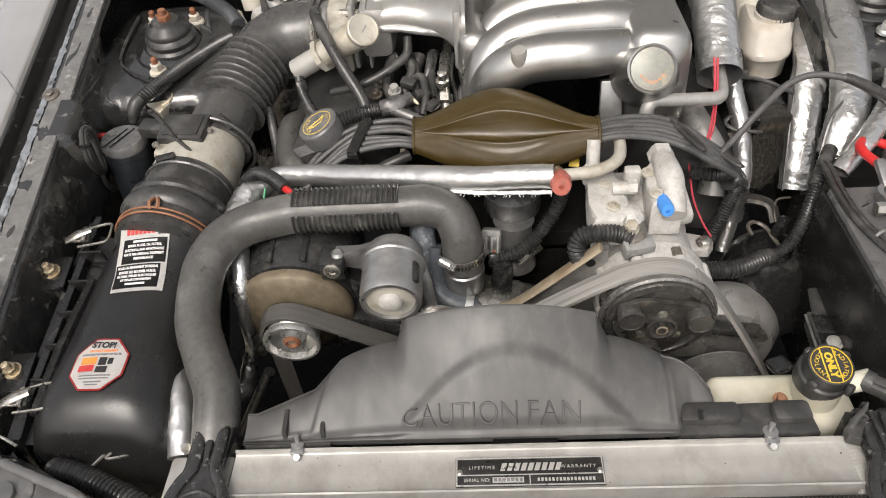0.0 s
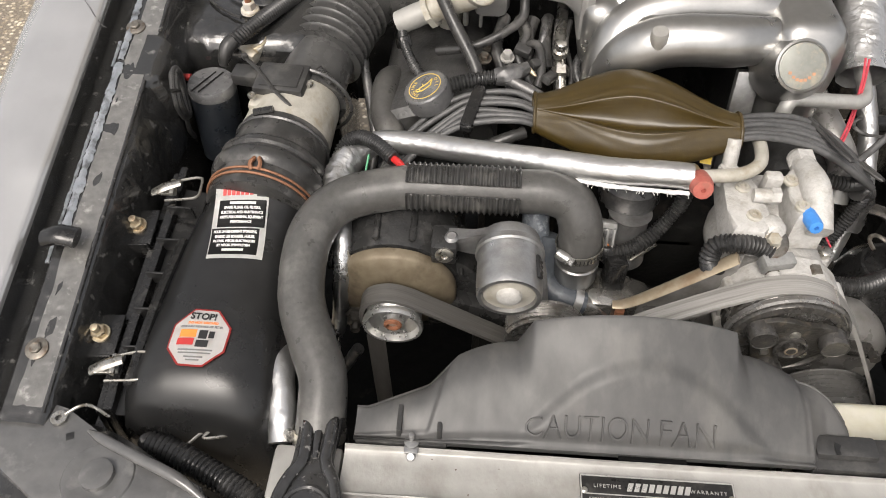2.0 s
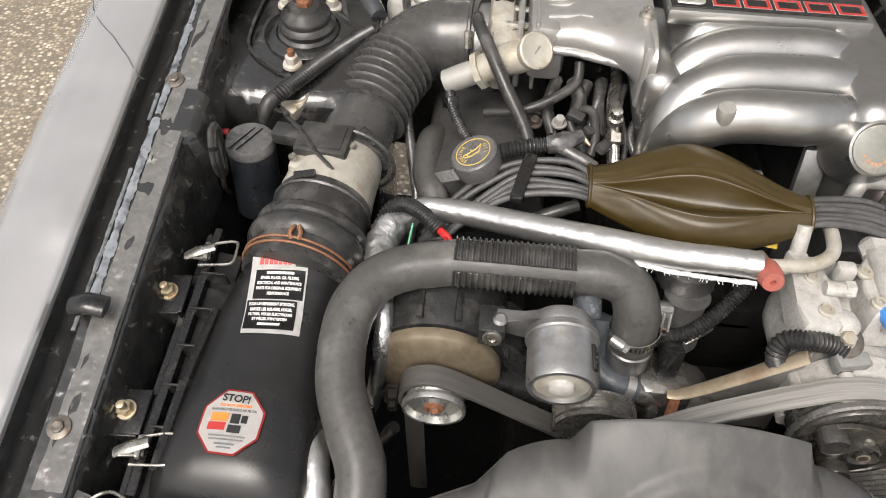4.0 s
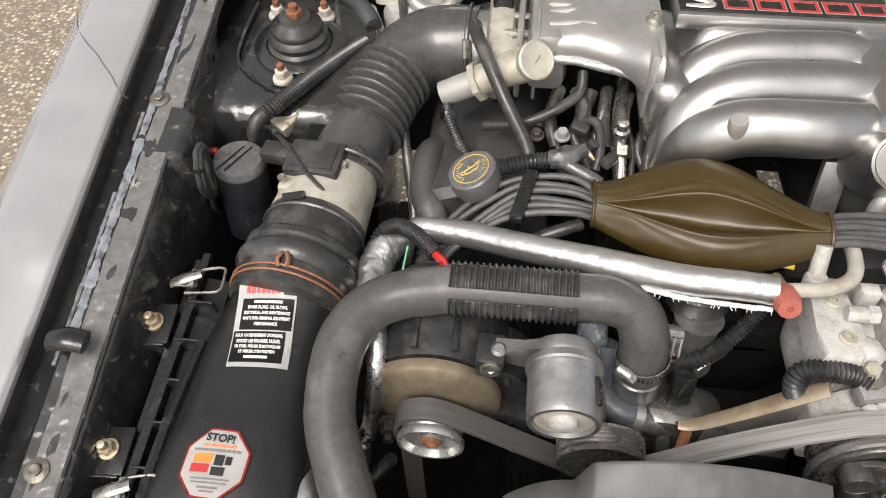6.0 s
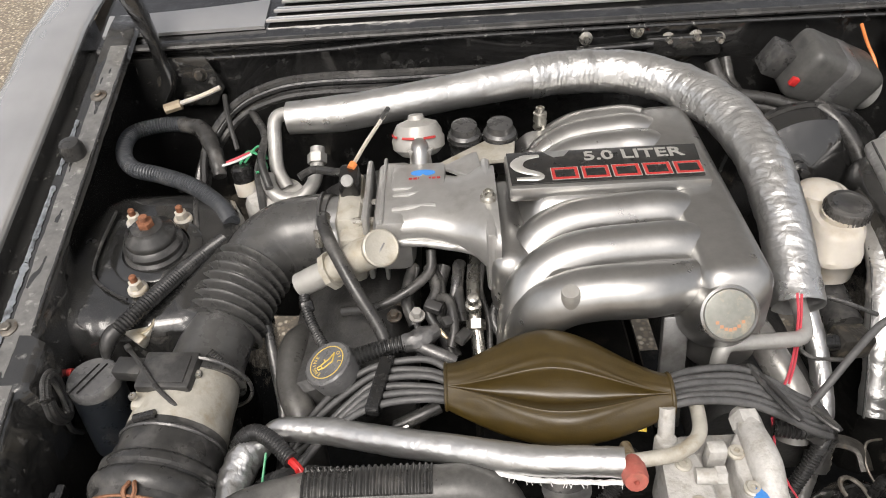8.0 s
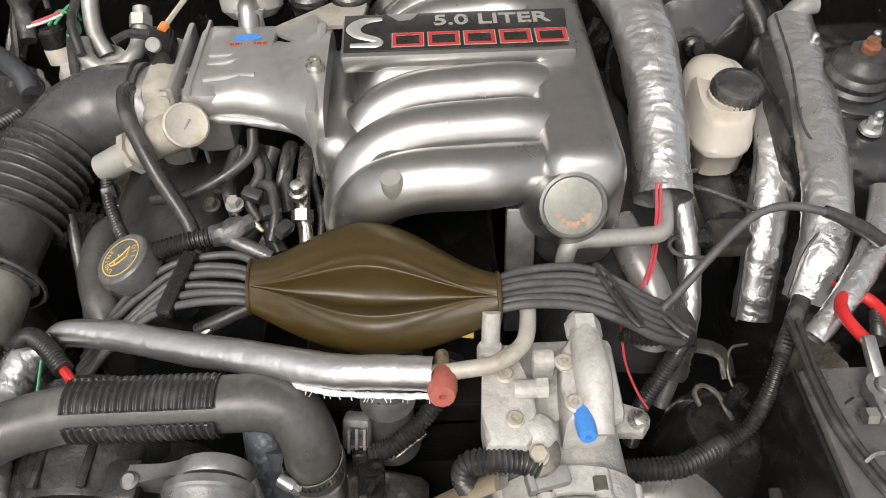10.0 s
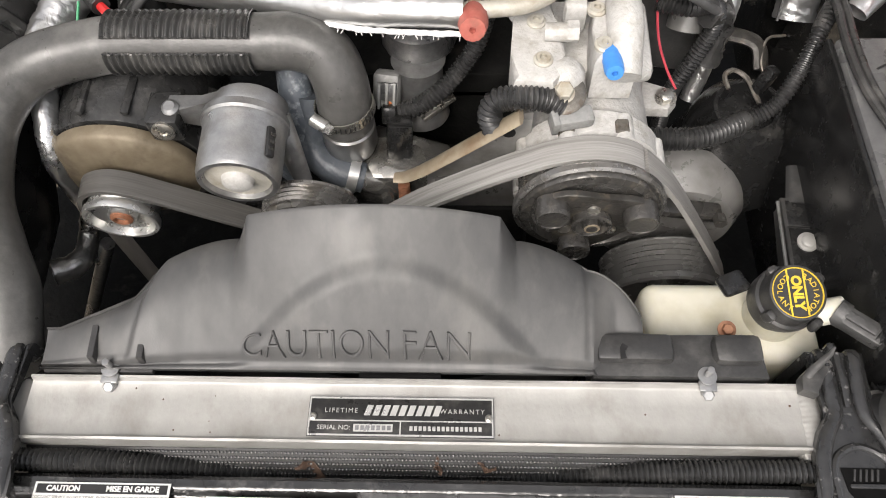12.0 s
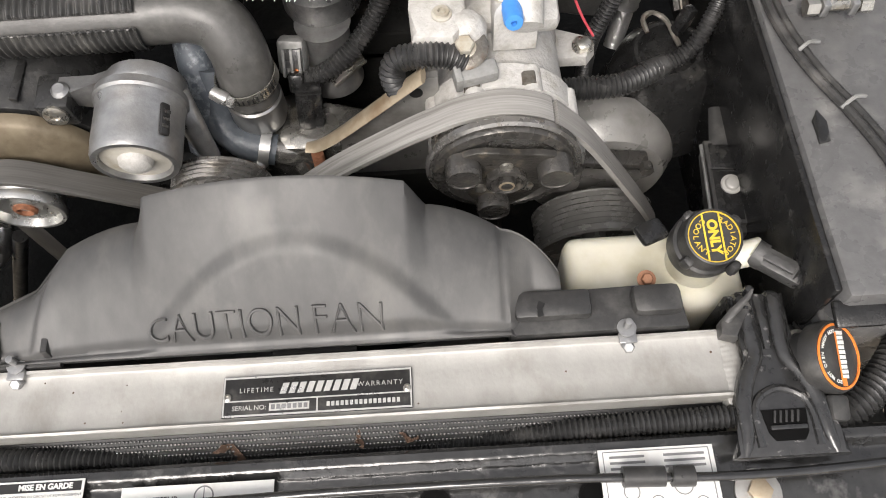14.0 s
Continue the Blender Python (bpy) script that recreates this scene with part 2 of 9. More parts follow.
M_CONNGREY = mat("grey_connector_plastic", (0.20, 0.20, 0.195), (0.27, 0.27, 0.26), 0.45, 0, 200, (0.14, 0.14, 0.13), 0.3, 60)
M_BLUEHOSE = mat("faded_blue_black_hose", (0.060, 0.070, 0.082), (0.085, 0.096, 0.110), 0.46, 0, 120, (0.15, 0.165, 0.18), 0.22, 60, 0.2, 300)
M_BLOOM = mat("hose_with_white_bloom", (0.075, 0.088, 0.104), (0.10, 0.115, 0.132), 0.5, 0, 120, (0.34, 0.36, 0.38), 0.34, 110, 0.3, 300)
M_MOTOR = mat("grey_motor_cover", (0.060, 0.060, 0.058), (0.085, 0.085, 0.082), 0.45, 0, 120, (0.04, 0.04, 0.04), 0.3, 40)
M_CANISTER = mat("navy_black_canister", (0.009, 0.011, 0.014), (0.014, 0.017, 0.021), 0.35, 0, 90, (0.035, 0.038, 0.042), 0.25, 25)
M_TAN = mat("tan_stained_bracket", (0.35, 0.285, 0.20), (0.43, 0.36, 0.265), 0.42, 0.45, 120, (0.27, 0.19, 0.12), 0.34, 40)
M_BATTERY = mat("grey_black_battery_plastic", (0.085, 0.085, 0.086), (0.118, 0.118, 0.118), 0.30, 0, 120, (0.19, 0.187, 0.18), 0.28, 22, 0.12, 500)
# Near black and low gloss: shade between the engine parts put into the colour.
M_DARK = mat("grimy_shade_black_iron", (0.004, 0.004, 0.004), (0.009, 0.009, 0.008), 0.6, 0.1, 60, (0.03, 0.026, 0.022), 0.18, 25, 0.3, 120, spec=0.15)
M_GREYIRON = mat("grey_engine_paint", (0.055, 0.055, 0.055), (0.085, 0.084, 0.082), 0.45, 0.2, 80, (0.03, 0.028, 0.025), 0.35, 25, 0.3, 200)
M_FRINGE = mat("white_glass_cloth", (0.62, 0.62, 0.61), (0.75, 0.75, 0.74), 0.7, 0.1, 400, (0.45, 0.45, 0.45), 0.3, 80, 0.6, 700)
M_PLATE = mat("nameplate_black", (0.015, 0.015, 0.015), (0.028, 0.027, 0.026), 0.35, 0.2, 200, (0.07, 0.066, 0.06), 0.3, 70)
M_PLATEBRIGHT = mat("nameplate_bright", (0.62, 0.61, 0.58), (0.70, 0.69, 0.66), 0.35, 0.7, 200)
M_PLUG = mat("pale_green_grey_plug", (0.20, 0.205, 0.185), (0.26, 0.265, 0.24), 0.42, 0.3, 90, (0.42, 0.36, 0.27), 0.28, 60)
M_LEAF = mat("dry_leaf", (0.07, 0.042, 0.028), (0.12, 0.07, 0.045), 0.8)


def foil_material(name, wrinkle, fine, rough):
    m = mat(name, (0.55, 0.55, 0.545), (0.64, 0.64, 0.635), rough, 0.90, 40, (0.50, 0.49, 0.475), 0.24, 26, rvar=0.09)
    t, b = m.node_tree, m.node_tree.nodes["Principled BSDF"]
    co = t.nodes.new("ShaderNodeTexCoord")
    warp = t.nodes.new("ShaderNodeTexNoise")
    warp.inputs["Scale"].default_value, warp.inputs["Detail"].default_value = 35, 2
    shift = t.nodes.new("ShaderNodeMix")
    shift.data_type = 'RGBA'
    shift.inputs["Factor"].default_value = 0.03
    t.links.new(co.outputs["Object"], warp.inputs["Vector"])
    t.links.new(co.outputs["Object"], shift.inputs["A"])
    t.links.new(warp.outputs["Color"], shift.inputs["B"])
    prev = None
    for scale, k, dist in ((48, wrinkle, 0.010), (120, wrinkle * 0.8, 0.004), (330, fine, 0.0012)):
        v = t.nodes.new("ShaderNodeTexVoronoi")
        v.feature, v.inputs["Scale"].default_value = 'DISTANCE_TO_EDGE', scale
        t.links.new(shift.outputs["Result"], v.inputs["Vector"])
        bp = t.nodes.new("ShaderNodeBump")
        bp.inputs["Strength"].default_value, bp.inputs["Distance"].default_value = k, dist
        t.links.new(v.outputs["Distance"], bp.inputs["Height"])
        if prev:
            t.links.new(prev, bp.inputs["Normal"])
        prev = bp.outputs[0]
    t.links.new(prev, b.inputs["Normal"])
    return m


M_FOIL = foil_material("smooth_foil_wrap", 0.09, 0.08, 0.34)
M_CRUMPLED = foil_material("crumpled_foil_wrap", 0.17, 0.09, 0.33)
M_ASPHALT = mat("tan_aggregate_ground", (0.10, 0.085, 0.065), (0.34, 0.30, 0.24), 0.85, 0, 90, (0.16, 0.14, 0.11), 0.4, 3, 0.9, 110)


def aggregate(m):
    """Small stones of many tints set in a dark binder."""
    t, b = m.node_tree, m.node_tree.nodes["Principled BSDF"]
    co = t.nodes.new("ShaderNodeTexCoord")
    v = t.nodes.new("ShaderNodeTexVoronoi")
    v.inputs["Scale"].default_value, v.inputs["Randomness"].default_value = 66, 1
    t.links.new(co.outputs["Object"], v.inputs["Vector"])
    ramp = t.nodes.new("ShaderNodeValToRGB")
    sep = t.nodes.new("ShaderNodeSeparateColor")
    t.links.new(v.outputs["Color"], sep.inputs[0])
    t.links.new(sep.outputs[0], ramp.inputs[0])
    e = ramp.color_ramp.elements
    e[0].color, e[1].color = (0.26, 0.22, 0.165, 1), (0.80, 0.73, 0.59, 1)
    for pos, col in ((0.35, (0.34, 0.28, 0.20, 1)), (0.7, (0.52, 0.44, 0.33, 1))):
        x = e.new(pos)
        x.color = col
    mr = t.nodes.new("ShaderNodeMapRange")
    mr.inputs["From Min"].default_value, mr.inputs["From Max"].default_value = 0.25, 0.6
    t.links.new(v.outputs["Distance"], mr.inputs["Value"])
    mx = t.nodes.new("ShaderNodeMix")
    mx.data_type = 'RGBA'
    mx.inputs["B"].default_value = (0.20, 0.17, 0.132, 1)
    t.links.new(mr.outputs[0], mx.inputs["Factor"])
    t.links.new(ramp.outputs[0], mx.inputs["A"])
    t.links.new(mx.outputs["Result"], b.inputs["Base Color"])


aggregate(M_ASPHALT)


# ---------- mesh tools ----------
def finish(bm, sharp=38):
    bmesh.ops.recalc_face_normals(bm, faces=bm.faces[:])
    for f in bm.faces:
        f.smooth = True
    lim = radians(sharp)
    for e in bm.edges:
        if len(e.link_faces) != 2 or e.calc_face_angle(0) > lim:
            e.smooth = False


def part(name, bm, material, parent=None, label="", sharp=38):
    """Links a bmesh as one mesh object, under a thing or under a part."""
    finish(bm, sharp)
    me = bpy.data.meshes.new(name)
    bm.to_mesh(me)
    bm.free()
    me.materials.append(material)
    ob = new(name, me)
    if parent:
        ob.parent = parent
        ob.matrix_parent_inverse = Matrix.Translation(parent.location).inverted()
    if label:
        ob["label"] = label
    return ob


def thing(name, at, label, category, group="", kind=""):
    ob = new(name)
    ob.location = at
    ob.empty_display_size = 0.02
    return tagged(ob, label, category, group, kind)


def solo(name, bm, material, label, category, group="", kind="", sharp=38):
    return tagged(part(name, bm, material, None, "", sharp), label, category, group, kind)


def spline(pts, step):
    """Evenly spaced places along a smooth line through pts, and for each its share of the control points."""
    p = [Vector(q) for q in pts]
    if len(p) == 2:
        fine = [(p[0].lerp(p[1], k / 20), k / 20) for k in range(21)]
    else:
        ext = [p[0] * 2 - p[1]] + p + [p[-1] * 2 - p[-2]]
        fine = []
        for i in range(len(p) - 1):
            a, b, c, d = ext[i:i + 4]
            for k in range(20 + (i == len(p) - 2)):
                t = k / 20
                fine.append((0.5 * (2 * b + (c - a) * t + (2 * a - 5 * b + 4 * c - d) * t * t + (3 * b - a - 3 * c + d) * t ** 3), i + t))
    dist = [0.0]
    for i in range(1, len(fine)):
        dist.append(dist[-1] + (fine[i][0] - fine[i - 1][0]).length)
    n = max(2, int(dist[-1] / step))
    out, j = [], 0
    for k in range(n + 1):
        s = dist[-1] * k / n
        while j < len(dist) - 2 and dist[j + 1] < s:
            j += 1
        f = (s - dist[j]) / max(1e-9, dist[j + 1] - dist[j])
        out.append((fine[j][0].lerp(fine[j + 1][0], f), fine[j][1] + f * (fine[j + 1][1] - fine[j][1]), s))
    return out


def tube(pts, r, seg=12, step=0.006, bm=None, ribs=0.0, amp=0.0, wob=0.0, wscale=30, flat=1.0, caps=True, ridge=0.0, crinkle=0.0, cscale=260):
    """A swept round bar or hose. ribs: pitch of its rings, amp their height; wob: uneven dents; crinkle: short folds across; flat: height over width."""
    bm = bm or bmesh.new()
    if ribs:
        step = ribs / (4 if ribs < 0.01 else 10)
    line = spline(pts, step)
    up, rings, prev = None, [], None
    for i, (p, u, s) in enumerate(line):
        a, b = line[max(0, i - 1)][0], line[min(len(line) - 1, i + 1)][0]
        d = (b - a).normalized()
        if up is None:
            up = Vector((0, 0, 1)) if abs(d.z) < 0.9 else Vector((0, 1, 0))
        up = (up - d * up.dot(d)).normalized()
        side = d.cross(up)
        if isinstance(r, (list, tuple)):
            k = min(int(u), len(r) - 2)
            rad = r[k] + (r[k + 1] - r[k]) * (u - k)
        else:
            rad = r
        if ribs:
            rad += amp * math.cos(2 * math.pi * s / ribs)
        ring = []
        for k in range(seg):
            an = 2 * math.pi * k / seg
            off = side * math.cos(an) * rad + up * math.sin(an) * rad * flat
            if wob:
                off *= 1 + wob * noise.noise((p + off) * wscale) + 0.5 * wob * noise.noise((p + off) * wscale * 2.7)
            if ridge:
                n1 = abs(noise.noise((p + off) * wscale)) + 0.6 * abs(noise.noise((p + off) * wscale * 2.3 + Vector((3, 1, 2))))
                off *= 1 + ridge * (0.35 - n1)
            if crinkle:
                slant = s + 0.35 * rad * math.cos(an + 0.7)
                n2 = abs(noise.noise((slant * cscale, math.cos(an) * 1.6 + s * 18, math.sin(an) * 1.6)))
                off *= 1 + crinkle * (0.3 - n2)
            ring.append(bm.verts.new(p + off))
        rings.append(ring)
    for x, y in zip(rings, rings[1:]):
        for k in range(seg):
            bm.faces.new((x[k], x[(k + 1) % seg], y[(k + 1) % seg], y[k]))
    if caps:
        bm.faces.new(rings[0])
        bm.faces.new(rings[-1])
    return bm


def lathe(profile, at, axis=(0, 0, 1), seg=32, bm=None):
    """A turned form: profile of (radius, height along axis)."""
    bm = bm or bmesh.new()
    q = Vector(axis).to_track_quat('Z', 'Y').to_matrix()
    at, rings = Vector(at), []
    for r, h in profile:
        if r < 1e-6:
            rings.append([bm.verts.new(at + q @ Vector((0, 0, h)))])
        else:
            rings.append([bm.verts.new(at + q @ Vector((r * math.cos(2 * math.pi * k / seg), r * math.sin(2 * math.pi * k / seg), h))) for k in range(seg)])
    for x, y in zip(rings, rings[1:]):
        for k in range(seg):
            l = (k + 1) % seg
            if len(x) == 1 and len(y) > 1:
                bm.faces.new((x[0], y[l], y[k]))
            elif len(y) == 1 and len(x) > 1:
                bm.faces.new((x[k], x[l], y[0]))
            elif len(x) > 1:
                bm.faces.new((x[k], x[l], y[l], y[k]))
    (r0, h0), (r1, h1) = profile[0], profile[-1]
    if r0 > 1e-6 and r1 > 1e-6 and (abs(h0 - h1) < 1e-6 or (abs(r0 - r1) < 1e-6 and max(r for r, h in profile) > r0 + 1e-4 and len(profile) == 4)):
        for k in range(seg):
            l = (k + 1) % seg
            bm.faces.new((rings[-1][k], rings[-1][l], rings[0][l], rings[0][k]))
        return bm
    for ring in (rings[0], rings[-1]):
        if len(ring) > 1:
            bm.faces.new(ring)
    return bm


def box(at, size, bevel=0.002, turn=(0, 0, 0), bm=None, segs=2):
    """A block with rounded edges."""
    one = bmesh.new()
    bmesh.ops.create_cube(one, size=1)
    bmesh.ops.scale(one, vec=size, verts=one.verts)
    if bevel:
        bmesh.ops.bevel(one, geom=one.edges[:], offset=min(bevel, min(size) * 0.45), segments=segs, profile=0.5, affect='EDGES')
    bmesh.ops.transform(one, matrix=pose(*at, *turn), verts=one.verts)
    return merge(bm, one)


def merge(bm, one):
    if bm is None:
        return one
    tmp = bpy.data.meshes.new("tmp")
    one.to_mesh(tmp)
    one.free()
    bm.from_mesh(tmp)
    bpy.data.meshes.remove(tmp)
    return bm


def prism(poly, z0, z1, m=None, bevel=0.0, bm=None):
    """A plate: an outline in x and y between two heights, moved by the pose m."""
    one = bmesh.new()
    lo = [one.verts.new((x, y, z0)) for x, y in poly]
    hi = [one.verts.new((x, y, z1)) for x, y in poly]
    n = len(poly)
    one.faces.new(lo[::-1])
    one.faces.new(hi)
    for k in range(n):
        one.faces.new((lo[k], lo[(k + 1) % n], hi[(k + 1) % n], hi[k]))
    if bevel:
        es = [e for e in one.edges if abs(e.verts[0].co.z - e.verts[1].co.z) < 1e-7 and e.verts[0].co.z > min(z0, z1) + 1e-7]
        bmesh.ops.bevel(one, geom=es, offset=bevel, segments=2, profile=0.5, affect='EDGES')
    if m is not None:
        bmesh.ops.transform(one, matrix=m, verts=one.verts)
    return merge(bm, one)


def sheet(f, nu, nv, thick=0.0, bm=None):
    """A surface f(u, v), u and v from 0 to 1, with a thickness downwards along its normal."""
    one = bmesh.new()
    g = [[one.verts.new(f(i / nu, j / nv)) for j in range(nv + 1)] for i in range(nu + 1)]
    for i in range(nu):
        for j in range(nv):
            one.faces.new((g[i][j], g[i + 1][j], g[i + 1][j + 1], g[i][j + 1]))
    if thick:
        bmesh.ops.recalc_face_normals(one, faces=one.faces[:])
        bmesh.ops.solidify(one, geom=one.faces[:], thickness=thick)
    return merge(bm, one)


def loft(sections, bm=None, caps=True):
    bm = bm or bmesh.new()
    rings = [[bm.verts.new(p) for p in s] for s in sections]
    n = len(rings[0])
    for x, y in zip(rings, rings[1:]):
        for k in range(n):
            bm.faces.new((x[k], x[(k + 1) % n], y[(k + 1) % n], y[k]))
    if caps:
        bm.faces.new(rings[0])
        bm.faces.new(rings[-1])
    return bm


def words(text, size, m, bm=None, extrude=0.0004, wide=1.0, bold=0.0, spacing=1.0):
    """Lettering centred at the pose m, reading along its x."""
    cu = bpy.data.curves.new("lettering", 'FONT')
    cu.body, cu.size, cu.extrude, cu.offset = text, size, extrude, bold
    cu.align_x, cu.align_y, cu.resolution_u, cu.space_character = 'CENTER', 'CENTER', 4, spacing
    ob = bpy.data.objects.new("lettering", cu)
    scene.collection.objects.link(ob)
    me = bpy.data.meshes.new_from_object(ob.evaluated_get(bpy.context.evaluated_depsgraph_get()))
    bpy.data.objects.remove(ob)
    bpy.data.curves.remove(cu)
    one = bmesh.new()
    one.from_mesh(me)
    bpy.data.meshes.remove(me)
    bmesh.ops.transform(one, matrix=m @ Matrix.Diagonal((wide, 1, 1, 1)), verts=one.verts)
    return merge(bm, one)


def arc_words(text, radius, size, m, start, stepdeg, bm=None, inward=False, extrude=0.0003):
    for i, ch in enumerate(text):
        a = start - stepdeg * i
        if ch != " ":
            turn = a - 90 if not inward else a + 90
            bm = words(ch, size, m @ pose(radius * math.cos(radians(a)), radius * math.sin(radians(a)), 0, 0, 0, turn), bm, extrude)
    return bm


def frame_on(at, axis):
    """A pose at a place whose z is the axis and whose x runs across the car."""
    z = Vector(axis).normalized()
    x = (Vector((1, 0, 0)) - z * z.x).normalized()
    y = z.cross(x)
    m = Matrix((x, y, z)).transposed().to_4x4()
    m.translation = Vector(at)
    return m


def bars(rows, m, material, parent, name="print", h=0.0003):
    """Unreadable print as bars: rows of (x, y, width, height)."""
    bm = bmesh.new()
    for x, y, w, t in rows:
        prism([(x - w / 2, y - t / 2), (x + w / 2, y - t / 2), (x + w / 2, y + t / 2), (x - w / 2, y + t / 2)], 0, h, m, 0, bm)
    return part(name, bm, material, parent)


def bolt(at, axis, r, h, material, parent=None, name="bolt", washer=1.5, stud=0.0, label="", category="bolt", group=""):
    """A hex head on a washer; stud: a threaded end above it."""
    prof = [(r * washer, 0), (r * washer, h * 0.22), (r * 1.02, h * 0.24)]
    bm = lathe(prof, at, axis, 18)
    lathe([(r, h * 0.2), (r, h * 0.9), (r * 0.85, h), (0, h)], at, axis, 6, bm)
    if stud:
        n = 8
        lathe([(r * (0.5 if k % 2 else 0.56), h + stud * k / n) for k in range(n)] + [(0, h + stud)], at, axis, 10, bm)
    if parent:
        return part(name, bm, material, parent, label)
    return solo(name, bm, material, label or "small zinc hex bolt", category, group)


# ---------- setting: ground and car body ----------
solo("ground", sheet(lambda u, v: Vector(((u - 0.5) * 600, (v - 0.5) * 600, 0)), 2, 2), M_ASPHALT,
              "tan worn asphalt with exposed aggregate", "ground", kind="structure")


def rail_z(y):
    return 0.760 + 0.275 * (y - 0.492) if y < 1.45 else 1.0235 + 0.12 * (y - 1.45)


car = thing("car_body", (0.05, 0.9, 0.0), "silver car with its hood raised and black engine bay", "car")


def fender(side):
    """Silver wing: inner lip, flat crown, rounded shoulder, outer side."""
    prof = [(0.6500, 0.000), (0.6495, 0.006), (0.653, 0.011), (0.672, 0.013), (0.704, 0.012), (0.735, 0.006), (0.757, -0.006),
            (0.770, -0.026), (0.778, -0.06), (0.785, -0.14), (0.79, -0.24), (0.785, -0.36)]

    def f(u, v):
        y = 0.40 + u * 1.6
        k = v * (len(prof) - 1)
        i = min(int(k), len(prof) - 2)
        x = prof[i][0] + (prof[i + 1][0] - prof[i][0]) * (k - i)
        z = prof[i][1] + (prof[i + 1][1] - prof[i][1]) * (k - i)
        return Vector(((-x if side < 0 else x + 0.1), y, rail_z(y) + z))
    return part("fender", sheet(f, 40, 44, 0.0015), M_SILVER, car, "silver painted fender with a fine paint crack", 60)


fl = fender(-1)
fender(1)
def crown(x):
    """Height of the wing's crown over the rail."""
    p = [(0.646, 0.004), (0.653, 0.011), (0.672, 0.013), (0.704, 0.012), (0.735, 0.006), (0.757, -0.006), (0.770, -0.026)]
    for (a, za), (b, zb) in zip(p, p[1:]):
        if x <= b:
            return za + (zb - za) * (x - a) / (b - a)
    return -0.03


crack = [(-0.757, 1.043), (-0.749, 1.025), (-0.740, 1.007), (-0.726, 0.989), (-0.710, 0.972), (-0.695, 0.959), (-0.682, 0.944), (-0.668, 0.930), (-0.656, 0.915), (-0.647, 0.908), (-0.643, 0.909)]
part("paint_crack", tube([(x, y, rail_z(y) + crown(-x)) for x, y in crack], 0.0007, 5, 0.004), M_SHROUD, fl, "thin dark crack in the paint")
part("paint_chip", tube([(-0.718, 1.185, rail_z(1.185) + crown(0.718)), (-0.734, 1.211, rail_z(1.211) + crown(0.734)), (-0.744, 1.24, rail_z(1.24) + crown(0.744))], 0.0022, 6, 0.003, wob=0.6, wscale=200), M_INKGREY, fl)


def rail(side):
    def f(u, v):
        y = 0.42 + u * 1.06
        step = 0.012 if 0.835 < y < 0.90 else 0.0
        step += 0.002 * noise.noise((y * 9, 1, 0)) + 0.0008 * noise.noise((y * 40, 7, 0))
        far = max(0.0, min(1.0, (y - 0.98) / 0.12))
        prof = [(0.6525, 0.003), (0.651, -0.024), (0.630, -0.022), (0.619, -0.006), (0.613, 0.001), (0.606, 0.0), (0.588, 0.0), (0.574 - step, -0.001), (0.570 - step, -0.006),
                (0.560 - step + 0.034 * far, -0.034), (0.548 + 0.056 * far, -0.085), (0.556 + 0.05 * far, -0.16), (0.575 + 0.03 * far, -0.42)]
        k = v * (len(prof) - 1)
        i = min(int(k), len(prof) - 2)
        x = prof[i][0] + (prof[i + 1][0] - prof[i][0]) * (k - i)
        z = prof[i][1] + (prof[i + 1][1] - prof[i][1]) * (k - i) + 0.0006 * noise.noise((y * 30, v * 9, side))
        return Vector(((-x if side < 0 else x + 0.1), y, rail_z(y) + z))
    return part("inner_apron", sheet(f, 150, 36, 0.0015), M_RAIL, car, "black inner apron with a worn bolted flange", 50)


apron_l = rail(-1)
rail(1)


part("flange_edge", tube([(-0.5725, y, rail_z(y) + 0.0005) for y in (0.43, 0.52, 0.62, 0.72, 0.83)], 0.0024, 8, 0.01), M_CHIPPED, apron_l, "chipped flange edge")
part("flange_edge", tube([(-0.5725, y, rail_z(y) + 0.0005) for y in (0.905, 1.0, 1.1, 1.2, 1.3, 1.4)], 0.0024, 8, 0.01), M_CHIPPED, apron_l)


def flange_strip(y0, y1, x0, x1):
    """Worn paint on the flat of the flange: a thin plate with an uneven inner edge."""
    def f(u, v):
        y = y0 + u * (y1 - y0)
        k = 0.003 * noise.noise((y * 14, 2, 0)) + 0.001 * noise.noise((y * 60, 3, 0))
        j = 0.0025 * noise.noise((y * 26, 9, 0)) + 0.0008 * noise.noise((y * 80, 4, 0))
        x = x0 + j + (x1 + k - x0 - j) * v
        return Vector((x, y, rail_z(y) + 0.0018 + 0.0006 * noise.noise((y * 40, v * 3, 5))))
    part("flange_plate", sheet(f, 80, 6, 0.0015), M_FLANGE, apron_l, "glossy scuffed black flange")


flange_strip(0.435, 0.838, -0.6035, -0.5745)
flange_strip(0.842, 0.905, -0.604, -0.588)
flange_strip(0.900, 1.400, -0.601, -0.5745)


def sealant(y0, y1, w, xc=-0.6105, up=0.0052):
    def f(u, v):
        y = y0 + u * (y1 - y0)
        e = 0.45 + 0.6 * noise.noise((y * 55, 3, 0)) + 0.6 * noise.noise((y * 170, 5, 0)) + (0.35 * noise.noise((y * 400, 8, 0)) if v < 0.5 else 0)
        x = xc + (v - 0.4) * w * (0.55 + 0.6 * e)
        return Vector((x, y, rail_z(y) + up - 0.004 * abs(v - 0.45) + 0.0008 * noise.noise((y * 90, v * 4, 1))))
    part("seam_sealer", sheet(f, 220, 4, 0.0012), M_SEALANT, apron_l, "flaking grey-blue seam sealer")


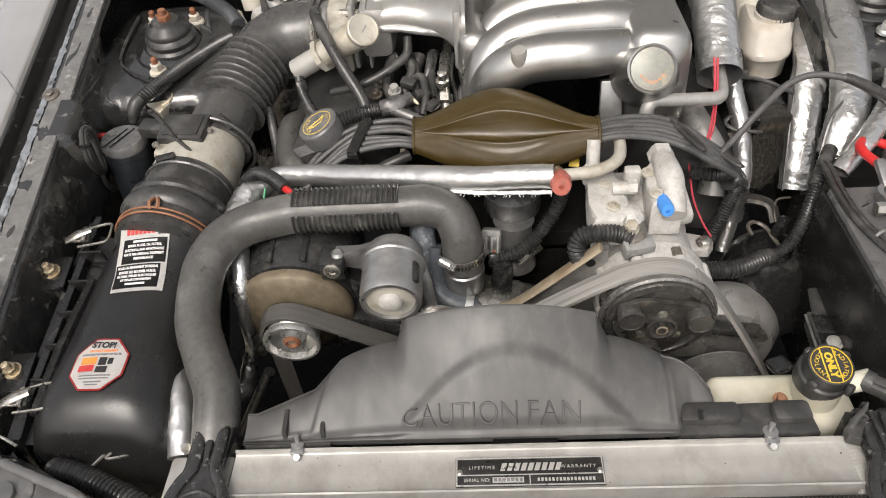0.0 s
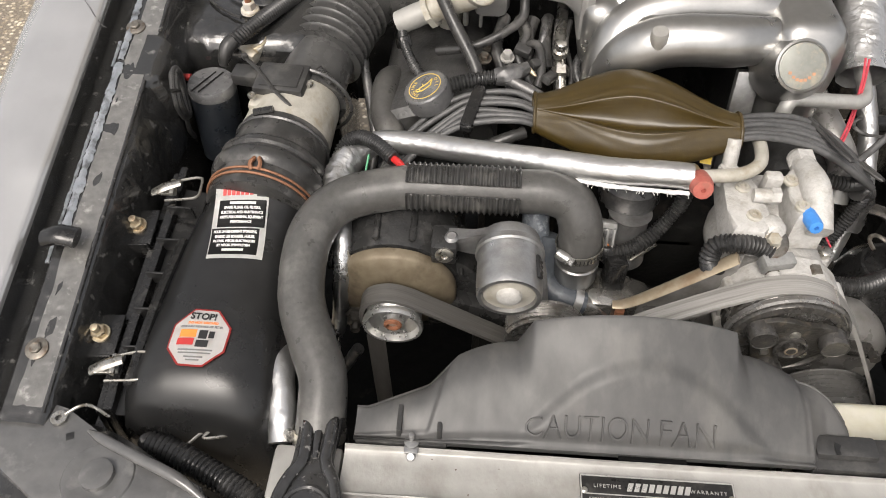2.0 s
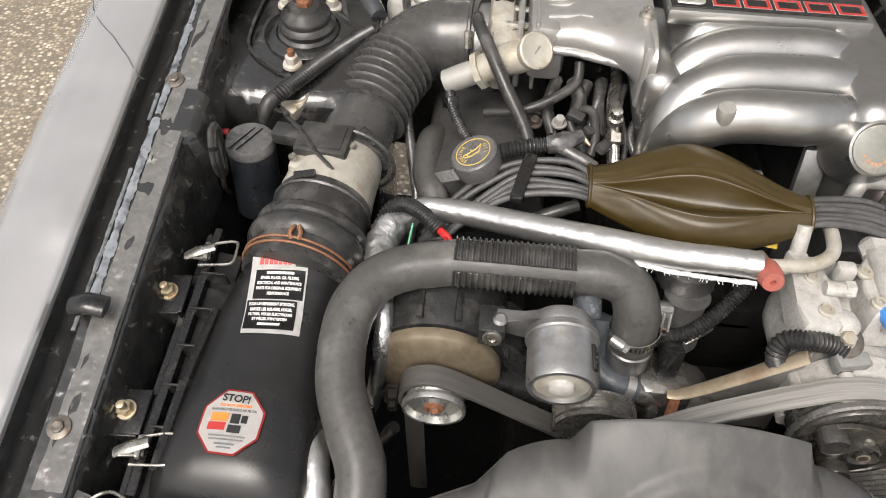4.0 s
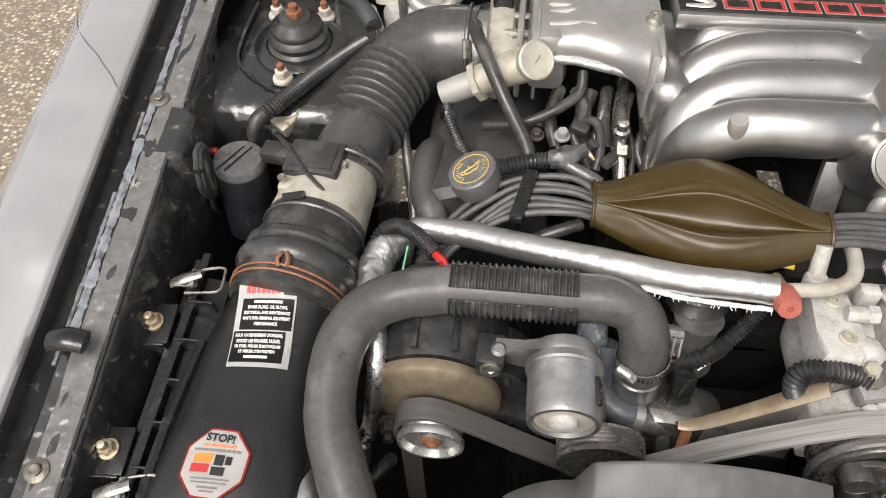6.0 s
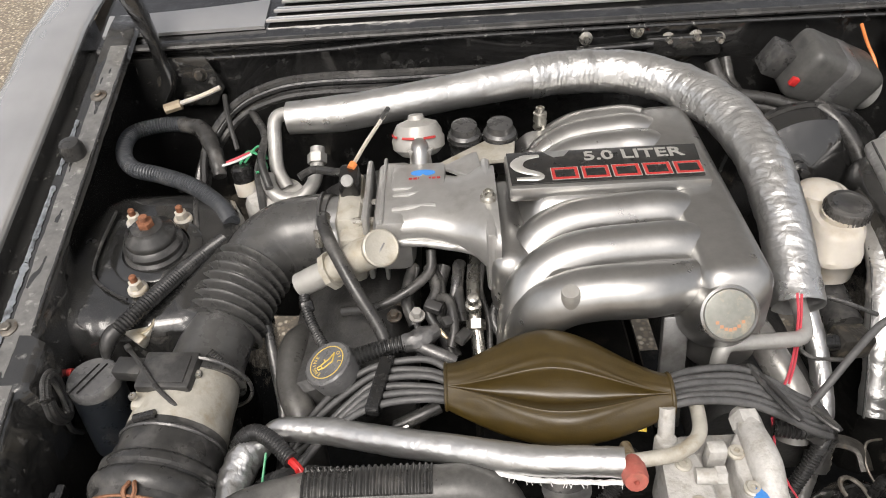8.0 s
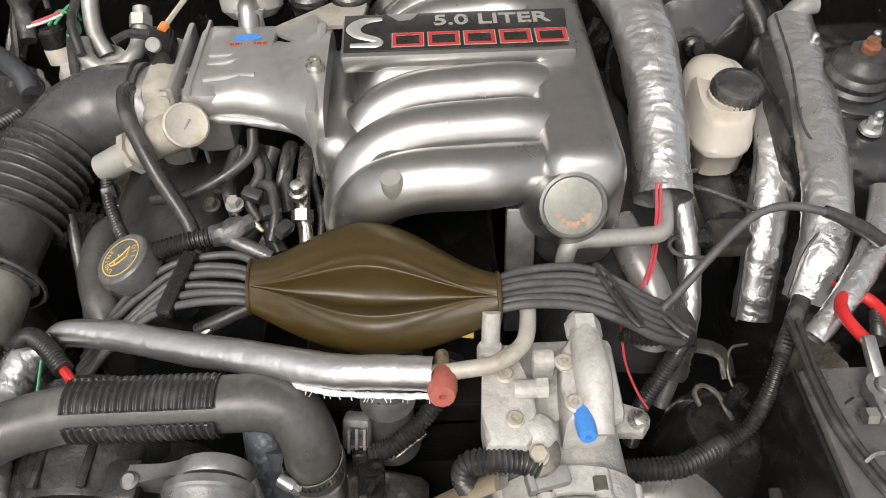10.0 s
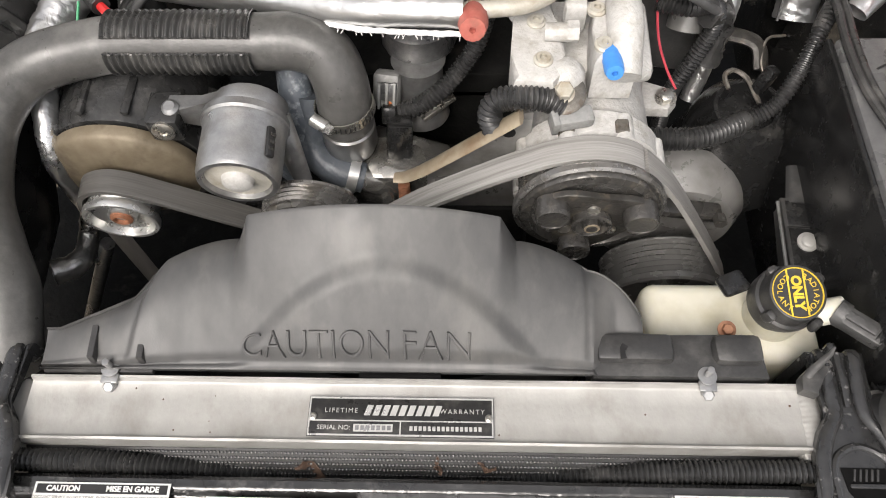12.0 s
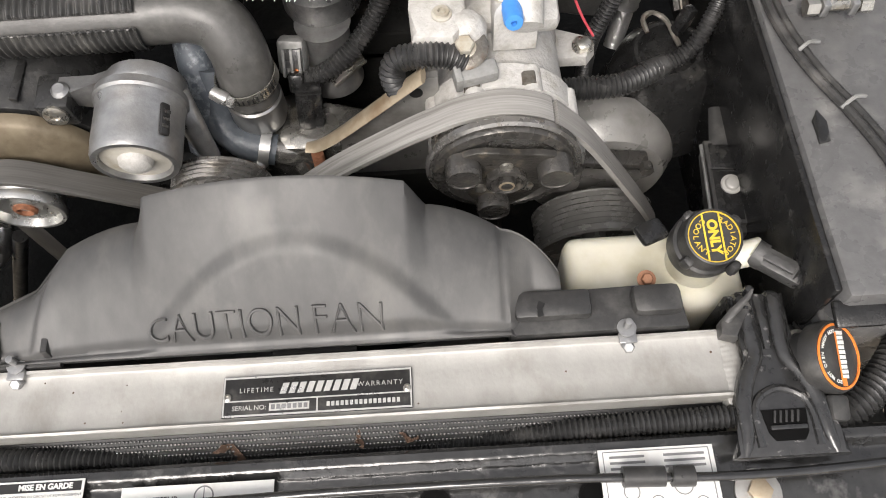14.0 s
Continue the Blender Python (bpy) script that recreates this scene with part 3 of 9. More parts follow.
for a, b, w in ((0.622, 0.852, 0.012), (0.858, 0.998, 0.010), (1.0, 1.12, 0.008), (1.14, 1.24, 0.007)):
    sealant(a, b, w)
sealant(0.60, 0.80, 0.008, -0.631, -0.0185)
sealant(0.87, 0.91, 0.008, -0.631, -0.0185)


def flange_bolt(x, y):
    bm = lathe([(0.012, 0), (0.012, 0.0015), (0.008, 0.003)], (x, y, rail_z(y) + 0.002), (0, -0.27, 1), 20)
    lathe([(0.0065, 0.002), (0.0065, 0.006), (0.005, 0.007), (0, 0.006)], (x, y, rail_z(y) + 0.002), (0, -0.27, 1), 6, bm)
    part("fender_bolt", bm, M_GRIMEBOLT, apron_l, "grimy zinc fender bolt")


flange_bolt(-0.598, 0.492)
flange_bolt(-0.604, 0.910)
flange_bolt(-0.592, 1.29)
part("rubber_clip", tube([(-0.620, 0.606, 0.806), (-0.604, 0.606, 0.812), (-0.585, 0.606, 0.808)], 0.013, 12, 0.004, flat=0.7), M_PLASTIC, apron_l, "black plastic edge clip")
rb = lathe([(0.015, 0), (0.017, 0.008), (0.0165, 0.018), (0.013, 0.026), (0.006, 0.028), (0, 0.028)], (-0.597, 1.178, rail_z(1.175) - 0.002), (0, -0.2, 1), 20)
part("hood_bumper", rb, M_RUBBER, apron_l, "black rubber hood bumper")
# Black bars laid on the wall as the shade inside slots.
for y in (0.70, 0.735, 0.79, 0.985):
    part("slot", tube([(-0.5695, y, rail_z(y) - 0.02), (-0.5695, y + 0.014, rail_z(y) - 0.016)], 0.005, 8, 0.003), M_HOLESHADE, apron_l)
# round opening in the apron beside the filter box, its inner shade painted black
part("apron_opening", lathe([(0.062, 0), (0.066, 0.003), (0.060, 0.005), (0.056, 0.002), (0.056, -0.004), (0, -0.004)], (-0.5725, 0.775, 0.745), (1, 0, 0.12), 32), M_HOLESHADE, apron_l)


def strut_tower(cx, cy, zt, nuts, flip=1, nut_mat=None):
    t = thing("strut_tower", (cx, cy, 0.45), "black painted strut tower with three %s flange nuts" % ("zinc" if nut_mat else "white"), "strut tower", "strut towers")

    def ring(hx, hy, z, dy=0.0, n=32):
        out = []
        for k in range(n):
            a = 2 * math.pi * k / n
            c, s = math.cos(a), math.sin(a)
            w = (abs(c) ** 5 + abs(s) ** 5) ** (-0.2)
            out.append(Vector((cx + flip * (c * hx * w - 0.012), cy + s * hy * w + dy, z + 0.12 * (s * hy * w))))
        return out
    part("tower", loft([ring(0.115, 0.135, zt - 0.40), ring(0.113, 0.132, zt - 0.06), ring(0.111, 0.129, zt - 0.028), ring(0.107, 0.124, zt - 0.012), ring(0.100, 0.116, zt - 0.003), ring(0.090, 0.105, zt), ring(0.05, 0.05, zt + 0.001)]), M_TOWER, t)
    part("mount_plate", lathe([(0.060, -0.004), (0.060, 0.002), (0.057, 0.004), (0.044, 0.005), (0.042, 0.002)], (cx, cy, zt + 0.003), (0, -0.12, 1), 40), M_TOWER, t)
    part("rubber_mount", lathe([(0.040, 0.0), (0.041, 0.006), (0.037, 0.010), (0.0375, 0.014), (0.039, 0.018), (0.036, 0.023), (0.033, 0.025), (0.034, 0.029), (0.032, 0.034), (0.022, 0.040), (0.020, 0.045), (0.012, 0.046), (0, 0.046)], (cx, cy, zt + 0.002), (0, -0.12, 1), 36), M_RUBBER, t)
    bolt((cx, cy - 0.004, zt + 0.044), (0, -0.12, 1), 0.011, 0.012, M_RUST, t, "strut_nut", 1.1, 0.008, "rusty red-brown strut nut")
    for x, y in nuts:
        z = zt + 0.12 * (y - cy) + 0.004
        bm = lathe([(0.013, 0), (0.0125, 0.004), (0.010, 0.006)], (x, y, z), (0, -0.12, 1), 20)
        lathe([(0.009, 0.004), (0.0085, 0.015), (0.006, 0.0165)], (x, y, z), (0, -0.12, 1), 6, bm)
        n = part("flange_nut", bm, nut_mat or M_RESWHITE, t, "flange nut")
        part("stud", lathe([(0.0045, 0.014), (0.0048, 0.018), (0.0044, 0.021), (0.0048, 0.024), (0.003, 0.026), (0, 0.026)], (x, y, z), (0, -0.12, 1), 10), nut_mat or M_RUST, n)
    return t


strut_tower(-0.470, 1.055, 0.866, ((-0.512, 1.108), (-0.447, 1.110), (-0.476, 0.985)))
strut_tower(0.585, 1.085, 0.858, ((0.625, 1.14), (0.55, 1.14), (0.575, 1.005)), -1, M_ZINC)
tw = thing("paint_line_wire", (-0.5, 1.0, 0.87), "thin black wire lying round the strut mount", "wire")
part("wire", tube([(-0.545, 1.13, 0.883), (-0.548, 1.06, 0.873), (-0.540, 1.01, 0.866), (-0.505, 0.978, 0.863), (-0.485, 0.968, 0.862)], 0.0022, 6), M_RUBBER, tw)

# front radiator support
sup = thing("radiator_support", (0.04, 0.33, 0.45), "black radiator support panel with punched holes", "car panel", kind="structure")


def support(u, v):
    x = -0.62 + u * 1.36
    left = max(0.0, min(1.0, (-0.33 - x) / 0.22))
    right = max(0.0, min(1.0, (x - 0.47) / 0.2))
    k = left * left * (3 - 2 * left) + right * right * (3 - 2 * right)
    prof = [(0.352, 0.660), (0.353, 0.708), (0.349, 0.714), (0.343, 0.714), (0.336, 0.709), (0.326, 0.708), (0.290, 0.706), (0.272, 0.702), (0.262, 0.690), (0.258, 0.60), (0.26, 0.45)]
    j = v * (len(prof) - 1)
    i = min(int(j), len(prof) - 2)
    y = prof[i][0] + (prof[i + 1][0] - prof[i][0]) * (j - i)
    z = prof[i][1] + (prof[i + 1][1] - prof[i][1]) * (j - i)
    z += 0.002 * noise.noise((x * 14, y * 20, 0)) + k * (0.016 + 0.006 * noise.noise((x * 18, y * 30, 3)))
    return Vector((x, y + k * 0.085 * (0.4 + 0.6 * (1 - v)) + k * 0.012 * noise.noise((x * 9, 2, 2)), z))


part("panel", sheet(support, 150, 40, 0.0015), M_PANEL, sup)
# Hole insides are black discs on the uncut panel, shade painted on.
for x in (-0.138, 0.016, 0.118, 0.237):
    part("hole", lathe([(0.0125, 0.0), (0.0125, 0.0012), (0.0105, 0.0012), (0.0100, -0.002), (0, -0.002)], (x, 0.312, 0.7075), (0, 0, 1), 28), M_HOLESHADE, sup, "round punched hole, its shaded inside painted black")
for x, y in ((0.355, 0.308), (-0.292, 0.306)):
    b = part("washer", lathe([(0.017, 0), (0.017, 0.002), (0.012, 0.004), (0.007, 0.004)], (x, y, 0.707), (0, 0, 1), 24), M_PIPE, sup)
    part("screw", lathe([(0.009, 0.003), (0.009, 0.008), (0.007, 0.009), (0, 0.009)], (x, y, 0.707), (0, 0, 1), 6), M_TAN, b)
# corner gusset with an eyelet on the passenger side
gus = [(-0.625, 0.452), (-0.600, 0.470), (-0.574, 0.452), (-0.557, 0.434), (-0.515, 0.418), (-0.46, 0.396), (-0.40, 0.372), (-0.385, 0.350), (-0.55, 0.345), (-0.60, 0.375), (-0.622, 0.415)]
part("corner_gusset", prism(gus, 0.722, 0.737, None, 0.007), M_CORNER, sup, "black corner gusset plate")
part("fold", tube([(-0.523, 0.417, 0.737), (-0.505, 0.408, 0.741), (-0.46, 0.389, 0.742), (-0.42, 0.373, 0.741), (-0.392, 0.357, 0.735)], [0.002, 0.0055, 0.006, 0.006, 0.003], 10, 0.005), M_CORNER, sup, "bent fold of the panel")
part("ground_eyelet", lathe([(0.008, 0), (0.008, 0.002), (0.0035, 0.002), (0.0035, 0)], (-0.557, 0.428, 0.7385), (0, 0, 1), 18), M_STEEL, sup, "zinc eyelet")
part("eyelet_tail", tube([(-0.552, 0.432, 0.740), (-0.540, 0.440, 0.743), (-0.530, 0.444, 0.738), (-0.515, 0.44, 0.725)], 0.0017, 8, 0.003), M_STEEL, sup)
# Black sliver on the uncut gusset paints the shade in its drain hole.
part("drain_hole", tube([(-0.543, 0.409, 0.7372), (-0.536, 0.412, 0.7372)], 0.004, 8, 0.003, flat=0.1), M_INK, sup)
part("boss", lathe([(0.036, -0.002), (0.033, 0.0015), (0.027, 0.0025), (0.022, 0.001), (0.016, 0.001), (0.0155, 0.006), (0.012, 0.007), (0, 0.007)], (-0.497, 0.372, 0.737), (0, 0, 1), 36), M_CORNER, sup)

# firewall, cowl, hood
part("firewall", sheet(lambda u, v: Vector((-0.64 + u * 1.38, 1.42 + 0.01 * noise.noise((u * 8, v * 6, 0)), 0.40 + v * 0.60)), 40, 20, 0.003), M_BLACKPAINT, car, "black firewall", 60)
part("cowl_edge", tube([(-0.63, 1.415, 0.998), (0.0, 1.412, 1.001), (0.74, 1.415, 0.998)], 0.009, 10, 0.03, flat=0.6), M_RUBBER, car, "black rubber cowl seal")
part("cowl_panel", sheet(lambda u, v: Vector((-0.66 + u * 1.42, 1.418 + v * 0.35, 0.999 + 0.06 * v + 0.006 * math.sin(v * 3))), 30, 8, 0.002), M_BLACKPAINT, car, "black cowl panel")
part("cowl_corner", sheet(lambda u, v: Vector((-0.628 + u * 0.262, 1.438 + v * (0.050 + 0.030 * u * u) + 0.006 * u, 1.012 + 0.014 * v)), 12, 6, 0.006), M_SILVER, car, "silver painted cowl corner")
for i in range(6):
    y = 1.455 + i * 0.026
    part("grille_slat", prism([(-0.365 + 0.01 * i, y), (0.72, y), (0.72, y + 0.013), (-0.36 + 0.01 * i, y + 0.013)], 1.012 + 0.0055 * i, 1.018 + 0.0055 * i, None, 0.002), M_SILVER, car, "silver cowl grille slat")


def hood(u, v):
    a = radians(63)
    d = 0.02 + v * 1.18
    x = -0.66 + u * 1.42
    bow = 0.03 * (1 - (2 * u - 1) ** 2)
    return Vector((x, 1.50 - d * math.cos(a) - bow * math.sin(a), 1.07 + d * math.sin(a) - bow * math.cos(a)))


hd = part("hood", sheet(hood, 20, 20, 0.012), M_SILVER, car, "raised silver hood", 60)
part("hood_lining", sheet(lambda u, v: hood(0.04 + 0.92 * u, 0.05 + 0.9 * v) + Vector((0, -0.020, -0.006)), 20, 20, 0.008), M_LINING, hd, "dull silver hood underside", 60)
for s in (-1, 1):
    bx = 0.05 + s * 0.585
    arm = tube([(bx + s * 0.002, 1.385, 0.925), (bx + s * -0.012, 1.392, 0.952), (bx - s * 0.006, 1.398, 0.985), (bx - s * 0.002, 1.40, 1.02), (bx + s * 0.012, 1.405, 1.075), (bx + s * 0.03, 1.41, 1.15), (bx + s * 0.03, 1.43, 1.22)], [0.018, 0.021, 0.018, 0.018, 0.026, 0.030, 0.03], 14, 0.008, flat=0.6)
    part("hood_hinge", arm, M_BLACKPAINT, car, "black hood hinge arm")
part("hinge_plate", prism([(-0.575, 0.90), (-0.46, 0.90), (-0.44, 0.93), (-0.46, 0.985), (-0.575, 0.985)], 0, 0.004, pose(0, 1.405, 0, 90, 0, 0) @ pose(0, 0, 0), 0.001), M_RAIL, car)
for x, z in ((-0.535, 0.945), (-0.475, 0.955), (-0.50, 0.915)):
    bolt((x, 1.402, z), (0, -1, 0.1), 0.008, 0.009, M_GREASY, car, "hinge_bolt")
# Added, unseen tray closes the bay; its near black stands in for shade.
part("bay_floor", sheet(lambda u, v: Vector((-0.62 + u * 1.34, 0.26 + v * 1.16, 0.24 + 0.01 * noise.noise((u * 9, v * 9, 0)))), 20, 20, 0.004), M_DARK, car, "added undertray painted near black for shade")

part("cowl_seam", tube([(-0.60, 1.408, 0.978), (-0.31, 1.406, 0.981), (-0.08, 1.406, 0.990), (0.30, 1.406, 0.990), (0.70, 1.408, 0.985)], 0.0035, 8, 0.03), M_CHIPPED, car, "folded seam below the cowl")
# firewall fittings
for x, z, r in ((0.145, 0.975, 0.006), (0.225, 0.982, 0.006), (0.275, 0.966, 0.006), (0.318, 0.968, 0.006), (0.355, 0.962, 0.006)):
    bm = lathe([(r * 1.8, 0), (r * 1.8, 0.003), (r, 0.004)], (x, 1.408, z), (0, -1, 0.1), 16)
    lathe([(r, 0.003), (r, 0.014), (r * 0.7, 0.017), (0, 0.017)], (x, 1.408, z), (0, -1, 0.1), 6, bm)
    solo("firewall_bolt", bm, M_STEEL, "zinc bolt on the black firewall", "bolt", "firewall bolts")
lt = thing("wiper_linkage", (0.19, 1.39, 0.95), "black wiper linkage rod on the firewall", "linkage")
part("rod", tube([(0.13, 1.40, 0.958), (0.25, 1.40, 0.962)], 0.007, 10, 0.01), M_BLACKPAINT, lt)
part("bracket", box((0.30, 1.405, 0.955), (0.12, 0.012, 0.035), 0.004), M_RAIL, lt)
wm = thing("wiper_motor", (0.49, 1.36, 0.86), "grey plastic wiper motor cover tilted on the firewall", "motor")
part("cover", box((0.508, 1.345, 0.922), (0.140, 0.080, 0.088), 0.016, (15, 26, 8), segs=3), M_MOTOR, wm)
part("cover_band", box((0.508, 1.345, 0.922), (0.050, 0.0815, 0.0895), 0.016, (15, 26, 8), segs=3), M_BATTERY, wm, "paler band round the cover")
part("tail", lathe([(0.030, 0), (0.030, 0.02), (0.022, 0.026), (0, 0.026)], (0.565, 1.35, 0.893), (1, 0.1, -0.5), 24), M_CONNGREY, wm, "pale round end of the motor")
part("end_cap", box((0.428, 1.352, 0.950), (0.034, 0.040, 0.050), 0.006, (15, 24, 8)), M_CASE, wm)
part("clip", box((0.440, 1.30, 0.935), (0.012, 0.008, 0.014), 0.002, (15, 24, 8)), M_RED, wm)
bb = thing("brake_booster", (0.46, 1.27, 0.80), "black round brake booster behind the reservoir", "brake booster")
part("shell", lathe([(0.0, -0.06), (0.06, -0.058), (0.11, -0.03), (0.122, 0), (0.11, 0.03), (0.05, 0.06), (0.0, 0.062)], (0.46, 1.26, 0.79), (0, -1, 0.1), 40), M_BLACKPAINT, bb)
part("clamp_band", lathe([(0.120, -0.006), (0.1255, -0.005), (0.1255, 0.005), (0.120, 0.006)], (0.46, 1.26, 0.79), (0, -1, 0.1), 48), M_CHIPPED, bb, "rolled edge of the booster shell")
part("check_valve", lathe([(0.012, 0), (0.012, 0.014), (0.007, 0.016), (0.007, 0.03)], (0.43, 1.205, 0.84), (0, -1, 0.4), 16), M_PLASTIC, bb)


vh = thing("vacuum_hoses", (0.45, 1.30, 0.85), "black rubber vacuum hoses running behind the brake booster", "hose")
for pts, r in (([(0.336, 1.370, 0.943), (0.352, 1.350, 0.913), (0.395, 1.330, 0.886), (0.461, 1.310, 0.871), (0.529, 1.290, 0.847), (0.593, 1.280, 0.822)], 0.011), ([(0.366, 1.330, 0.903), (0.425, 1.320, 0.895), (0.482, 1.300, 0.880), (0.541, 1.280, 0.855)], 0.010), ([(0.469, 1.280, 0.906), (0.494, 1.250, 0.892), (0.519, 1.220, 0.860), (0.529, 1.190, 0.824), (0.515, 1.170, 0.808)], 0.012), ([(0.365, 1.390, 0.937), (0.369, 1.370, 0.912), (0.378, 1.340, 0.897)], 0.009)):
    part("hose", tube(pts, r, 12, 0.006), M_RUBBER, vh)
ow = thing("orange_wire", (0.58, 1.38, 0.95), "thin orange-red wire hanging on the firewall", "wire")
part("wire", tube([(0.566, 1.390, 0.980), (0.578, 1.380, 0.953), (0.589, 1.360, 0.928), (0.586, 1.330, 0.905)], 0.0026, 8, 0.005), M_ORANGE, ow)
sc2 = thing("clutch_cable_loom", (0.53, 1.22, 0.88), "black corrugated cable loom with a pale end fitting", "wire loom")
part("loom", tube([(0.511, 1.150, 0.827), (0.520, 1.170, 0.852), (0.539, 1.190, 0.873)], 0.0095, 14, ribs=0.0044, amp=0.0011), M_LOOM, sc2)
part("end_fitting", tube([(0.534, 1.185, 0.870), (0.547, 1.200, 0.884), (0.558, 1.200, 0.894), (0.574, 1.200, 0.895)], [0.010, 0.014, 0.013, 0.010], 14, 0.004), M_CONNGREY, sc2, "pale grey end fitting")

# ---------- front: radiator, shroud, labels ----------
rad = thing("radiator", (0.038, 0.40, 0.25), "bare oxidised aluminium radiator with a riveted maker's plate", "radiator")


def rad_top(u, v):
    prof = [(0.3765, 0.675), (0.3765, 0.724), (0.3785, 0.7245), (0.3800, 0.7215), (0.3815, 0.7205), (0.4235, 0.7205), (0.4250, 0.7215), (0.4265, 0.7255), (0.4285, 0.7255), (0.4285, 0.675)]
    k = v * (len(prof) - 1)
    i = min(int(k), len(prof) - 2)
    x = -0.272 + u * 0.622
    return Vector((x, prof[i][0] + (prof[i + 1][0] - prof[i][0]) * (k - i), prof[i][1] + (prof[i + 1][1] - prof[i][1]) * (k - i) + 0.0006 * noise.noise((x * 25, v * 5, 0))))


part("top_channel", sheet(rad_top, 90, 27, 0.0015), M_RAD, rad, "", 50)
# Core shares the near black, shade under the channel put into colour.
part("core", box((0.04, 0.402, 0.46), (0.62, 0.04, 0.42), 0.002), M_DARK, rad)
for x, s in ((-0.302, -1), (0.372, 1)):
    part("side_tank", box((x - 0.007 * (s < 0), 0.400, 0.495), (0.070 if s < 0 else 0.055, 0.060, 0.44), 0.006), M_RAD, rad, "aluminium side tank")
part("weld_bead", tube([(0.3530, 0.377, 0.7190), (0.3532, 0.402, 0.7192), (0.3525, 0.428, 0.7190)], 0.0078, 14, 0.0009, flat=0.4, ribs=0.0042, amp=0.0003, wob=0.12, wscale=120), M_RAD, rad, "rippled weld bead")
P0 = pose(0.032, 0.398, 0.7222)
pl = part("maker_plate", prism([(-0.0735, -0.016), (0.0735, -0.016), (0.0735, 0.016), (-0.0735, 0.016)], 0, 0.0009, P0, 0.0003), M_PLATE, rad, "small black and silver maker's plate")
fr = bmesh.new()
for x0, y0, x1, y1 in ((-0.073, 0.0142, 0.073, 0.0156), (-0.073, -0.0156, 0.073, -0.0142), (-0.073, -0.0142, -0.0718, 0.0142), (0.0718, -0.0142, 0.073, 0.0142),
                       (-0.0718, -0.0040, 0.0718, -0.0030), (-0.0005, -0.0142, 0.0005, -0.004)):
    prism([(x0, y0), (x1, y0), (x1, y1), (x0, y1)], 0.0009, 0.0013, P0, 0, fr)
part("plate_border", fr, M_PLATEBRIGHT, pl)
part("lettering", words("LIFETIME", 0.0052, P0 @ pose(-0.0475, 0.0045, 0.0012), None, 0.0002, spacing=1.35), M_PLATEBRIGHT, pl)
part("lettering", words("WARRANTY", 0.0052, P0 @ pose(0.0485, 0.0045, 0.0012), None, 0.0002, spacing=1.35), M_PLATEBRIGHT, pl)
part("lettering", words("SERIAL NO:", 0.0052, P0 @ pose(-0.0525, -0.0092, 0.0012), None, 0.0002), M_PLATEBRIGHT, pl)
part("serial_field", prism([(-0.037, -0.0122), (-0.006, -0.0122), (-0.006, -0.0062), (-0.037, -0.0062)], 0.0009, 0.0013, P0), M_PLATEBRIGHT, pl)
bars([(-0.034 + 0.0042 * i, -0.0092, 0.0028, 0.0036) for i in range(7)], P0 @ pose(0, 0, 0.0013), M_INKGREY, pl, "serial_print")
logo = bmesh.new()
for i in range(9):
    x = -0.0285 + i * 0.0068
    prism([(x - 0.0008, 0.0008), (x + 0.0040, 0.0008), (x + 0.0068, 0.0092), (x + 0.0020, 0.0092)], 0.0009, 0.0013, P0, 0, logo)
part("logo_shape", logo, M_PLATEBRIGHT, pl)
bars([(0.0085 + 0.0036 * i, -0.0092, 0.0024, 0.0036) for i in range(16)], P0 @ pose(0, 0, 0.0009), M_PLATEBRIGHT, pl, "address_print")
for x in (-0.0695, 0.0695):
    part("rivet", lathe([(0.0032, 0), (0.003, 0.0012), (0.0015, 0.002), (0.0012, 0.0012), (0, 0.0012)], P0 @ Vector((x, -0.0005, 0.001)), (0, 0, 1), 16), M_STEEL, pl)


# Black strip laid on the lip in place of the gap's shade.
part("lip_slot", box((0.030, 0.4312, 0.7258), (0.066, 0.0036, 0.0030), 0.0005), M_HOLESHADE, rad, "black strip painted as the shaded gap under the shroud")
rng = random.Random(21)
for i in range(14):
    x, y = rng.uniform(-0.26, 0.34), rng.uniform(0.384, 0.422)
    part("speck", lathe([(rng.uniform(0.0005, 0.0011), 0), (0.0004, 0.0004), (0, 0.0004)], (x, y, 0.7206), (0, 0, 1), 7), M_LEAF, rad)


def shroud_bolt(x):
    t = thing("shroud_bolt", (x, 0.427, 0.722), "zinc bolt with clip nut holding the fan shroud to the radiator", "bolt", "shroud bolts")
    part("clip_nut", box((x, 0.4255, 0.7265), (0.014, 0.009, 0.003), 0.001), M_ALU, t)
    part("washer", lathe([(0.0075, 0), (0.0075, 0.0015), (0.004, 0.002)], (x, 0.433, 0.7285), (0, 0, 1), 20), M_ALU, t)
    part("threads", lathe([(0.0024 + 0.0005 * (k % 2), 0.0012 * k) for k in range(10)] + [(0, 0.0115)], (x, 0.434, 0.730), (0, 0, 1), 12), M_ALU, t)
    part("nut", lathe([(0.0050, 0.0), (0.0050, 0.0045), (0.0038, 0.0055), (0, 0.0055)], (x, 0.421, 0.7215), (0, -0.7, 1), 6), M_ALU, t)


shroud_bolt(-0.206)
shroud_bolt(0.275)

# fan shroud
shr = thing("fan_shroud", (-0.02, 0.48, 0.35), "dusty grey-black plastic fan shroud with raised caution lettering", "fan shroud")
CX = 0.009


